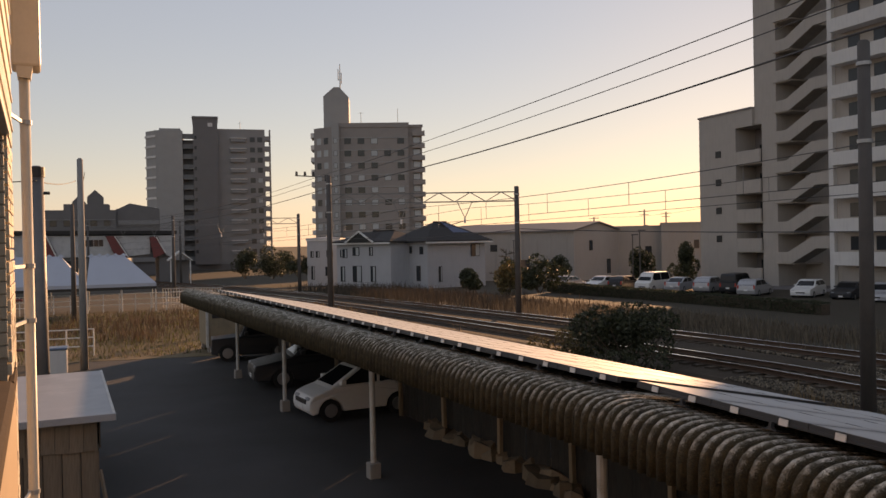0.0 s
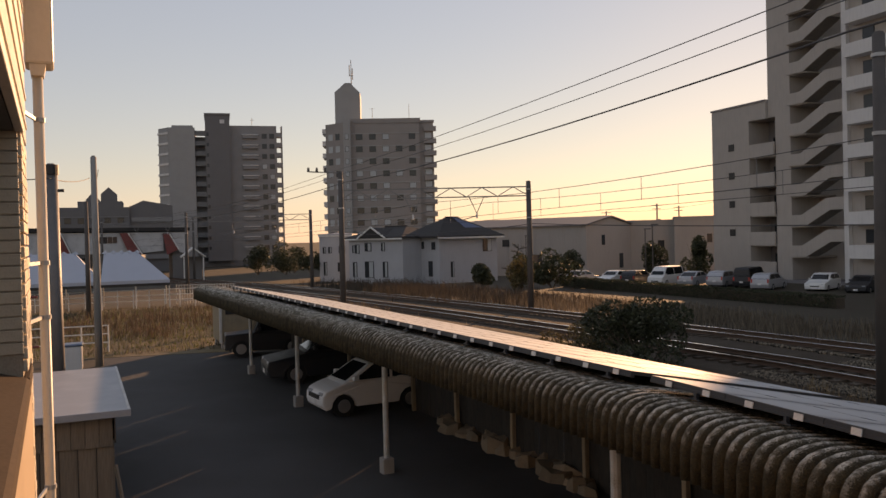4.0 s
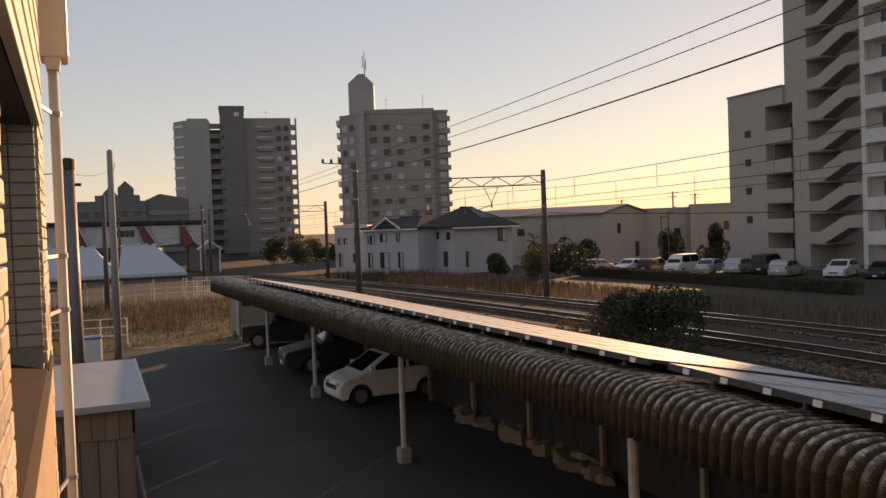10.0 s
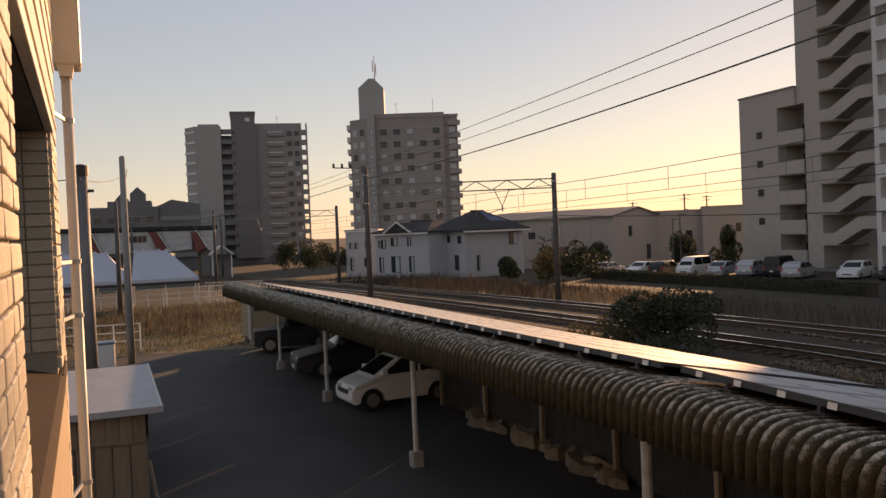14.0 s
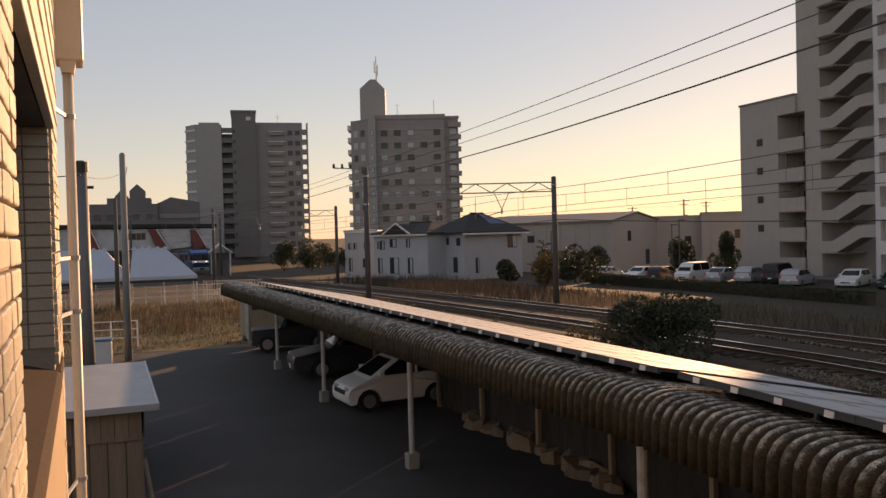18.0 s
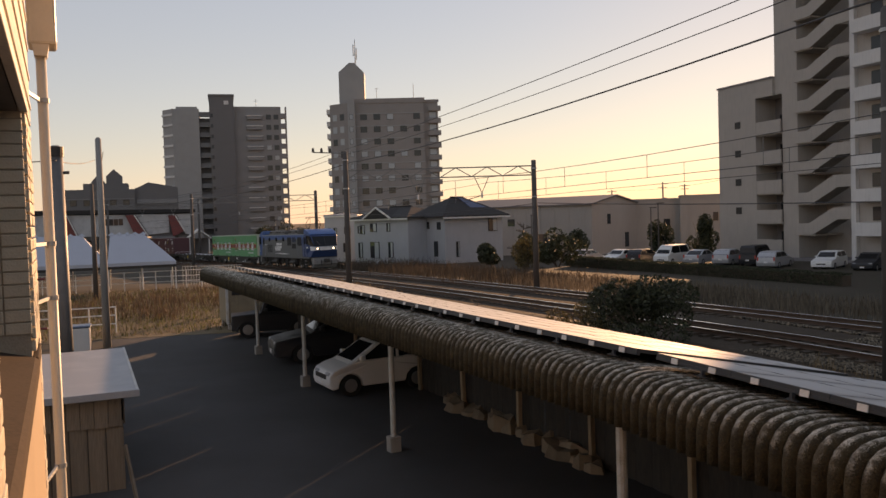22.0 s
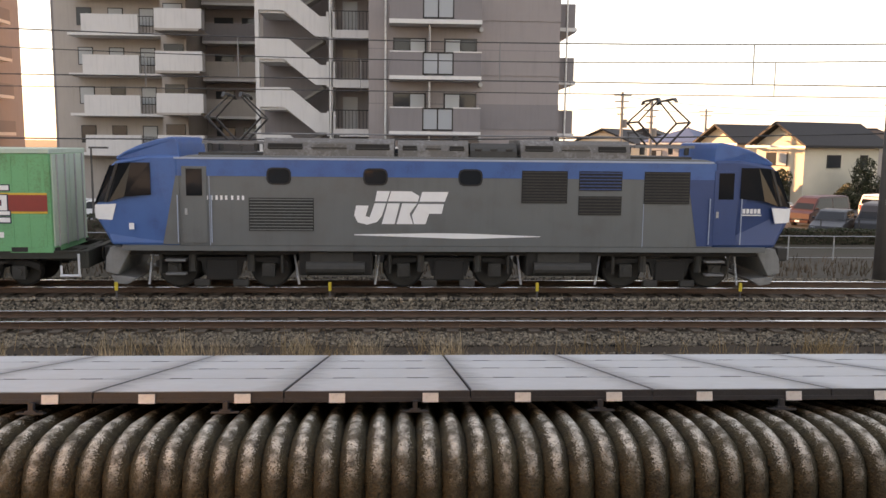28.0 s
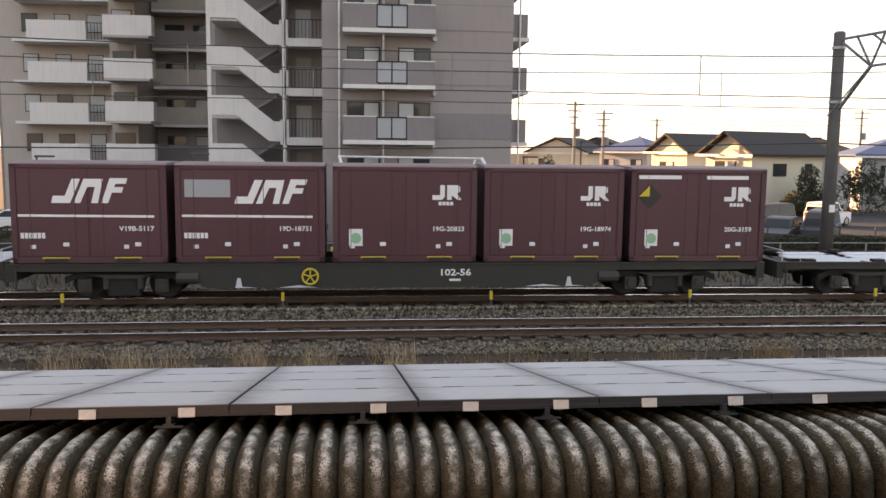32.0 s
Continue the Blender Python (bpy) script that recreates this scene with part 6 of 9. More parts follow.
def locomotive():
    L = thing("locomotive", "blue and grey electric freight locomotive with raised pantographs", "locomotive")
    body = rounded([(-6.86, 1.2), (6.86, 1.2), (6.86, 3.42), (6.6, 3.5), (-6.6, 3.5), (-6.86, 3.42)], -1.45, 1.45, 0.03)
    part("body", body, "loco_grey", L, "slate-grey painted body side")
    part("blue_band", Shape().box(-6.88, -1.458, 2.98, 6.88, 1.458, 3.40), "loco_blue", L)
    part("roof_line", Shape().box(-6.95, -1.47, 3.40, 6.8, 1.47, 3.45), "loco_pale", L)
    part("skirt", Shape().box(-8.3, -1.44, 1.08, 8.3, 1.44, 1.22), "loco_grey", L)
    def taper(shape):
        """The nose narrows in plan."""
        shape.v = [(x, y * (1 - 0.20 * max(0, (abs(x) - 8.1) / 0.9) ** 1.5), z) for x, y, z in shape.v]
        return shape

    for sx in (1, -1):
        blue = "loco_dark_blue" if sx > 0 else "loco_blue"
        o = [(6.84, 1.2), (8.60, 1.2), (8.72, 1.45), (8.99, 1.85), (9.02, 2.18), (8.56, 3.22), (8.36, 3.36), (7.5, 3.5), (6.84, 3.5)]
        c = part("cab", taper(rounded([(x * sx, z) for x, z in o], -1.46, 1.46, 0.08)), blue, L, "deep blue cab end")
        part("cab_roof", taper(rounded([(x * sx, z) for x, z in [(6.82, 3.42), (8.38, 3.36), (8.42, 3.42), (8.15, 3.58), (7.8, 3.74), (7.4, 3.87), (7.0, 3.95), (6.9, 3.92), (6.84, 3.78)]], -1.42, 1.42, 0.06)), "loco_blue", c, "bright blue cab roof rising to the rear")
        if sx > 0:
            part("blue_flash", Shape().prism([(6.88, 1.25), (6.45, 1.25), (6.15, 2.98), (6.88, 2.98)], -1.462, -1.452, "y"), blue, c)
        else:
            part("grey_wedge", Shape().prism([(-6.84, 1.25), (-7.27, 1.25), (-6.92, 2.98), (-6.84, 2.98)], -1.4665, -1.452, "y"), "loco_grey", c)
        ws = Shape().add([(9.0 * sx, -1.17, 2.24), (9.0 * sx, 1.17, 2.24), (8.565 * sx, 1.24, 3.22), (8.565 * sx, -1.24, 3.22)], [(0, 1, 2, 3)])
        ws.v = [(x + 0.022 * sx, y, z) for x, y, z in ws.v]
        wsh = part("windscreen", ws, "car_glass", c, "large black raked windscreen")
        sd = wsh.modifiers.new("thickness", "SOLIDIFY")
        sd.thickness = 0.02
        part("centre_pillar", Shape().bar((9.03 * sx, 0, 2.24), (8.59 * sx, 0, 3.2), 0.05), "dark_frame", wsh)
        part("wiper", Shape().bar((9.05 * sx, -0.5, 2.3), (8.84 * sx, -0.85, 2.75), 0.03), "steel", wsh)
        sw = Shape()
        top, low, n = [(8.54, 3.20), (8.3, 3.28), (8.0, 3.30), (7.54, 3.30)], [(8.97, 2.28), (8.62, 2.30), (8.2, 2.44), (7.54, 2.50)], 4
        for (xa, za), (xb, zb) in zip(low, top):
            sw.v += [(xa * sx, -1.478, za), (xb * sx, -1.478, zb), (xa * sx, -1.44, za), (xb * sx, -1.44, zb)]
        for k in range(3):
            i, j = 4 * k, 4 * k + 4
            sw.f += [(i, i + 1, j + 1, j), (i + 2, j + 2, j + 3, i + 3), (i, j, j + 2, i + 2), (i + 1, i + 3, j + 3, j + 1)]
        sw.f += [(0, 2, 3, 1), (12, 13, 15, 14)]
        sg = part("side_window", taper(sw), "car_glass", c, "black side window wrapping to the windscreen")
        part("window_post", taper(Shape().bar((8.72 * sx, -1.484, 2.3), (8.36 * sx, -1.484, 3.27), 0.02, 0.07)), "dark_frame", sg)
        dx = 7.16 if sx > 0 else -6.46
        d = part("door", Shape().box(dx - 0.31, -1.476, 1.28, dx + 0.31, -1.452, 3.22, c=0.008), blue if sx > 0 else "loco_grey", c)
        part("door_window", Shape().box(dx - 0.2, -1.484, 2.48, dx + 0.2, -1.46, 3.16), "car_glass", d)
        part("door_handle", Shape().box(dx - 0.24, -1.50, 2.0, dx - 0.18, -1.474, 2.16), "galv", d)
        for hx in (dx - 0.42, dx + 0.42):
            part("hand_rail", Shape().rod((hx, -1.5, 1.3), (hx, -1.5, 2.5), 0.015), "loco_pale", c)
        part("front_stripe", Shape().prism([(8.995 * sx, 1.87), (9.035 * sx, 1.87), (9.045 * sx, 2.20), (8.95 * sx, 2.23)], -1.15, 1.15, "y"), "lettering", c, "white nose panel")
        part("side_stripe", taper(Shape().prism([(8.55 * sx, 1.85), (8.98 * sx, 1.85), (9.02 * sx, 2.22), (8.43 * sx, 2.26)], -1.473, -1.43, "y")), "lettering", c)
        for y in (-0.82, 0.82):
            lp = part("headlamp", Shape().box(9.04 * sx - 0.02, y - 0.17, 1.94, 9.04 * sx + 0.02, y + 0.17, 2.12, c=0.015), "dark_frame", c)
            if sx > 0:
                part("lens", Shape().rod((9.05, y - 0.05, 2.03), (9.08, y - 0.05, 2.03), 0.065, n=14), "lamp_glow", lp)
        part("snow_plough", rounded([(x * sx, z) for x, z in [(8.1, 1.15), (8.66, 1.15), (8.78, 0.9), (8.82, 0.5), (8.5, 0.42), (8.3, 0.8)]], -1.25, 1.25, 0.03), "plough", c, "pale grey front skirt")
        part("plough_blade", rounded([(x * sx, z) for x, z in [(8.0, 0.34), (8.7, 0.42), (8.6, 0.2), (8.3, 0.16)]], -1.2, 1.2, 0.02), "plough", c)
        part("coupler", Shape().box(min(8.7 * sx, 9.4 * sx), -0.14, 0.72, max(8.7 * sx, 9.4 * sx), 0.14, 1.02, c=0.03).box(min(9.2 * sx, 9.5 * sx), -0.2, 0.68, max(9.2 * sx, 9.5 * sx), 0.2, 1.06, c=0.04), "under_grey", c)
        part("hose", Shape().rod((8.95 * sx, -0.5, 0.95), (9.1 * sx, -0.5, 0.45), 0.035).rod((8.95 * sx, 0.5, 0.95), (9.1 * sx, 0.5, 0.45), 0.035), "black", c)
        for zs in (0.45, 0.80):
            part("step", Shape().box(7.0 * sx - 0.25, -1.4, zs, 7.0 * sx + 0.25, -1.2, zs + 0.05), "steel", c)
    for x in (-4.35, -1.92, 0.50):
        def oval(hw, hh, cut):
            """An upright rounded oblong round the window's middle."""
            return [(x + sx * (hw - ox), 2.99 + sz * (hh - oz)) for sx, sz, first in ((-1, -1, 1), (1, -1, 0), (1, 1, 1), (-1, 1, 0))
                    for ox, oz in (((0, cut), (cut * 0.3, cut * 0.3), (cut, 0)) if first else ((cut, 0), (cut * 0.3, cut * 0.3), (0, cut)))]
        w = part("oval_window", Shape().prism(oval(0.27, 0.175, 0.11), -1.472, -1.44, "y"), "car_glass", L)
        part("rubber", Shape().prism(oval(0.31, 0.215, 0.13), -1.465, -1.45, "y"), "black", w)
    slats(L, -5.11, -3.48, 1.60, 2.44, "black", "loco_grey")
    slats(L, 1.82, 3.00, 2.35, 3.18, "black", "under_grey")
    slats(L, 3.30, 4.42, 2.68, 3.18, "black", "loco_dark_blue")
    slats(L, 3.30, 4.42, 2.05, 2.54, "black", "under_grey")
    slats(L, 5.00, 6.20, 2.35, 3.18, "black", "under_grey")
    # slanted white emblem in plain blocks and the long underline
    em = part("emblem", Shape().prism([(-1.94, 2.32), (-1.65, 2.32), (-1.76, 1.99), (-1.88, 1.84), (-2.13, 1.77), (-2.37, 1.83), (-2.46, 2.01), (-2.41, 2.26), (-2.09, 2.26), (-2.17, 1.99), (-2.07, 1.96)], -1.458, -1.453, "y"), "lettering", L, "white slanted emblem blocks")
    for pts in ([(-1.93, 2.37), (-1.63, 2.37), (-1.55, 2.63), (-1.88, 2.63)], [(-1.60, 2.37), (-0.84, 2.37), (-0.80, 2.51), (-1.00, 2.63), (-1.52, 2.63)], [(-1.61, 2.32), (-1.30, 2.32), (-1.43, 1.79), (-1.76, 1.79)],
                [(-1.24, 2.32), (-0.86, 2.32), (-1.05, 2.06), (-0.96, 1.79), (-1.38, 1.79)], [(-0.80, 2.37), (-0.15, 2.37), (-0.06, 2.62), (-0.73, 2.62)], [(-0.82, 2.31), (-0.17, 2.31), (-0.23, 2.06), (-0.55, 2.06), (-0.64, 1.79), (-0.94, 1.79), (-0.99, 2.02)]):
        part("emblem_block", Shape().prism(pts, -1.458, -1.453, "y"), "lettering", em)
    part("underline", Shape().prism([(-2.46, 1.50), (0.2, 1.42), (0.6, 1.42), (2.33, 1.475), (2.33, 1.49), (0.4, 1.555), (-0.5, 1.56), (-2.46, 1.52)], -1.458, -1.453, "y"), "lettering", em)
    for k, x in enumerate((-6.18, -6.06, -5.94, -5.82, -5.70, -5.55, -5.40, -5.28)):
        part("number_bar", Shape().box(x, -1.458, 2.38, x + 0.055, -1.453, 2.49), "lettering", L)
    for k in range(5):
        part("name_bar", Shape().box(7.62 + 0.1 * k, -1.482, 2.12, 7.69 + 0.1 * k, -1.462, 2.24), "lettering", L)
    part("name_line", Shape().box(7.60, -1.48, 2.06, 8.12, -1.462, 2.09), "lettering", L)
    part("lamp_plate", Shape().box(-8.1, -1.475, 1.62, -7.98, -1.45, 1.78), "lettering", L)
    part("seam", Shape().box(-6.1, -1.456, 1.22, -6.085, -1.45, 3.4).box(5.0, -1.456, 1.22, 5.015, -1.45, 3.4), "loco_pale", L)
    # roof equipment
    part("roof_deck", Shape().box(-6.4, -1.2, 3.48, 6.3, 1.2, 3.56), "under_grey", L)
    for x0, x1, h, m in ((-4.75, -1.45, 3.95, "roof_cowl"), (-1.35, 0.45, 3.92, "roof_cowl"), (0.5, 1.7, 3.86, "under_grey"), (1.8, 4.65, 3.95, "roof_cowl")):
        b = part("roof_cowl", Shape().prism([(-1.32, 3.5), (-1.30, 3.66), (-1.2, h - 0.1), (-1.05, h), (1.05, h), (1.2, h - 0.1), (1.30, 3.66), (1.32, 3.5)], x0, x1, "x"), m, L, "dusty grey roof cowl")
        q = (x1 - x0) / 3
        for k in range(3):
            part("vent", Shape().box(x0 + q * k + 0.12, -1.30, 3.63, x0 + q * (k + 1) - 0.12, -1.2, h - 0.14), "underframe" if k != 1 else m, b)
            part("vent_bar", Shape().box(x0 + q * k + 0.1, -1.315, 3.69, x0 + q * (k + 1) - 0.1, -1.29, 3.72), "under_grey", b)
    for x in (-3.0, 0.2, 2.9):
        for ys in (-0.4, 0.4):
            part("roof_insulator", Shape().rod((x, ys, 3.5), (x, ys, 4.05), 0.07, 0.05), "under_grey", L)
    part("roof_cable", Shape().rod((-5.4, -0.4, 4.06), (5.4, -0.4, 4.06), 0.02), "steel", L)
    pantograph(L, 5.74)
    pantograph(L, -5.62)
    for x in (-5.9, 0, 5.9):
        bogie(L, x, 2.4, 0.56, True)
    for x0, x1 in ((-3.9, -2.0), (2.0, 3.9)):
        eb = part("equipment_box", Shape().box(x0, -1.25, 0.42, x1, 1.25, 1.1, c=0.04), "underframe", L)
        part("tank", Shape().rod((x0 + 0.2, -1.28, 0.62), (x1 - 0.2, -1.28, 0.62), 0.17, n=12), "under_grey", eb)
        part("cover", Shape().box(x0 + 0.3, -1.29, 0.78, x1 - 0.5, -1.24, 1.04, c=0.01), "under_grey", eb)
    part("sole_bar", Shape().box(-8.2, -1.2, 0.95, 8.2, 1.2, 1.1), "underframe", L)
    return L


def wagon(empty, number, number_x=-0.75):
    W = thing("container_wagon", ("empty flat container wagon with pale deck fittings" if empty else "dark green flat container wagon carrying containers"), "freight wagon", group="container wagons")
    for y in (-1, 1):
        part("side_sill", Shape().prism([(-9.75, 0.80), (-5.7, 0.80), (-5.0, 0.36), (5.0, 0.36), (5.7, 0.80), (9.75, 0.80), (9.75, 0.98), (-9.75, 0.98)], y * 1.24 - 0.04, y * 1.24 + 0.04, "y"), "wagon", W, "dark green-grey fish-bellied side sill")
        part("sill_lip", Shape().box(-9.75, y * 1.27 - 0.04, 0.96, 9.75, y * 1.27 + 0.04, 1.0), "wagon", W)
    part("centre_sill", Shape().box(-9.6, -0.3, 0.6, 9.6, 0.3, 0.95), "wagon", W)
    for k in range(27):
        x = -9.4 + k * 0.723
        part("cross_member", Shape().box(x - 0.06, -1.2, 0.82, x + 0.06, 1.2, 0.95), "wagon", W)
    for k in range(10):
        x = -8.9 + 1.98 * k
        ft = part("container_lock", Shape().box(x - 0.16, -1.22, 0.98, x + 0.16, -1.0, 1.06), "underframe", W)
        part("container_lock", Shape().box(x - 0.16, 1.0, 0.98, x + 0.16, 1.22, 1.06), "underframe", W)
        if empty:
            for y0, y1 in ((-1.12, -0.42), (-0.34, 0.36), (0.44, 1.08)):
                if abs(x) < 5 and rnd.random() < 0.45:
                    continue
                a, b = x + rnd.uniform(-0.5, 0.1), x + rnd.uniform(0.5, 1.0) + (0.6 if abs(x) > 4.5 else 0)
                c, n = rnd.uniform(0.05, 0.4), 6
                edge = [(a + rnd.uniform(0, 0.25) + c * k / n, y0 + (y1 - y0) * k / n) for k in range(n + 1)]
                edge += [(b + rnd.uniform(0, 0.3) + c * k / n, y0 + (y1 - y0) * k / n) for k in range(n, -1, -1)]
                part("deck_plate", Shape().prism(edge, 0.965, 0.985 + rnd.uniform(0, 0.01), "z"), "deck_white", ft, "jagged pale deck plate")
    for e in (-1, 1):
        bogie(W, e * 7.1, 1.9, 0.43, False)
        part("end_beam", Shape().box(e * 9.75 - 0.1, -1.25, 0.55, e * 9.75 + 0.1, 1.25, 1.0, c=0.02), "wagon", W)
        part("coupler", Shape().box(min(e * 9.7, e * 10.05), -0.13, 0.6, max(e * 9.7, e * 10.05), 0.13, 0.9, c=0.03), "under_grey", W)
        part("end_rail", Shape().rod((e * 9.7, -1.2, 1.0), (e * 9.7, -1.2, 1.3), 0.02).rod((e * 9.7, 1.2, 1.0), (e * 9.7, 1.2, 1.3), 0.02).rod((e * 9.7, -1.2, 1.3), (e * 9.7, 1.2, 1.3), 0.02) if empty else Shape().rod((e * 9.8, -1.2, 0.7), (e * 9.8, -1.2, 0.95), 0.02), "deck_white", W)
        part("shunter_step", Shape().rod((e * 9.62, -1.3, 0.92), (e * 9.62, -1.3, 0.34), 0.03).rod((e * 9.18, -1.3, 0.62), (e * 9.18, -1.3, 0.34), 0.03).rod((e * 9.65, -1.3, 0.36), (e * 9.15, -1.3, 0.36), 0.035), "deck_white" if number.startswith("103") else "under_grey", W, "U-shaped step")
        part("brake_cylinder", Shape().rod((e * 5.2, -1.2, 0.62), (e * 5.75, -1.2, 0.62), 0.16, n=12), "under_grey", W)
    for e in (-1, 1):
        for q in (-1, 1):
            xx = e * 7.1 + q * 0.42
            part("spring_nest", Shape().rod((xx, -1.1, 0.34), (xx, -1.1, 0.62), 0.075, n=10), "under_grey", W)
        part("side_bearer", Shape().prism([(e * 7.1 - 0.75, 0.70), (e * 7.1 + 0.75, 0.70), (e * 7.1 + 0.4, 0.60), (e * 7.1 - 0.4, 0.60)], -1.16, -1.08, "y"), "under_grey", W)
        part("brake_rod", Shape().rod((e * 5.0, -1.15, 0.42), (e * 2.2, -1.15, 0.66), 0.022), "deck_white", W)
        part("worn_patch", Shape().prism([(e * 4.3, 0.37), (e * 4.3 + 0.55, 0.37), (e * 4.3 + 0.18, 0.40), (e * 4.3 + 0.14, 0.62), (e * 4.3 + 0.06, 0.62), (e * 4.3 + 0.02, 0.42)], -1.288, -1.281, "y"), "deck_white", W, "pale worn patch on the sill")
        part("worn_patch", Shape().prism([(e * 3.2, 0.37), (e * 3.2 + 1.0, 0.37), (e * 3.2 + 0.5, 0.43)], -1.288, -1.281, "y"), "deck_white", W, "pale worn patch on the sill")
    hw = Shape()
    for k in range(16):
        a, b = k * math.tau / 16, (k + 1) * math.tau / 16
        hw.rod((-2.4 + 0.2 * math.cos(a), -1.33, 0.66 + 0.2 * math.sin(a)), (-2.4 + 0.2 * math.cos(b), -1.33, 0.66 + 0.2 * math.sin(b)), 0.028, n=6)
    for k in range(5):
        a = k * math.tau / 5 + 0.3
        hw.rod((-2.4, -1.33, 0.66), (-2.4 + 0.2 * math.cos(a), -1.33, 0.66 + 0.2 * math.sin(a)), 0.02, n=6)
    part("hand_wheel", hw, "yellow_sign", W, "yellow hand-brake wheel")
    if not number:
        for k in range(6):
            part("number_bar", Shape().box(number_x - 0.45 + 0.155 * k, -1.286, 0.66, number_x - 0.33 + 0.155 * k, -1.281, 0.82), "lettering", W)
    else:
        text_part("wagon_number", number, 0.24, "lettering", W, pose(number_x, -1.285, 0.74) @ FACE, bold=0.006, width=1.25)
    part("small_mark", Shape().box(number_x - 0.15, -1.286, 0.52, number_x + 0.15, -1.281, 0.58), "lettering", W)
    return W


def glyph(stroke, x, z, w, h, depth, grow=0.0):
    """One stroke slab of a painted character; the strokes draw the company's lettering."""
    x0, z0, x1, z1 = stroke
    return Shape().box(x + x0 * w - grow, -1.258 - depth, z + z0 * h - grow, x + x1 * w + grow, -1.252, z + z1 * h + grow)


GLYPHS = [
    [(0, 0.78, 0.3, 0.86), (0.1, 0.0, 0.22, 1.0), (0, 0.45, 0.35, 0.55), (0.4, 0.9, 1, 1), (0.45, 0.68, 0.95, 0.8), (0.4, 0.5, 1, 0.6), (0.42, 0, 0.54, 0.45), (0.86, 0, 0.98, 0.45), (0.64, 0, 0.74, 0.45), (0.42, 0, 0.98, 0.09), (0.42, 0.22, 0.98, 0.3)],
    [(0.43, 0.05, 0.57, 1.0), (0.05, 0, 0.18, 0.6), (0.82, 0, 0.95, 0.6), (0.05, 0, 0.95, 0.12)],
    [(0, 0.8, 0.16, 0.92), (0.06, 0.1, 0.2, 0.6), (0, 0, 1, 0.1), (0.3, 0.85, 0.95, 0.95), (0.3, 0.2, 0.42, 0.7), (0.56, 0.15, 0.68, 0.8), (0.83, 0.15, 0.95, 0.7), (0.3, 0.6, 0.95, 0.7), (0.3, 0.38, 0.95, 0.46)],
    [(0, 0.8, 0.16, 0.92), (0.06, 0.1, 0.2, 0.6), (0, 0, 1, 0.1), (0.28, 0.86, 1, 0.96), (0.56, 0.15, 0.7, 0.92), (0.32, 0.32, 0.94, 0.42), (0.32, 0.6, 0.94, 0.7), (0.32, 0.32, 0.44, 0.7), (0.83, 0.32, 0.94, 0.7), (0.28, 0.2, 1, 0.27)]]


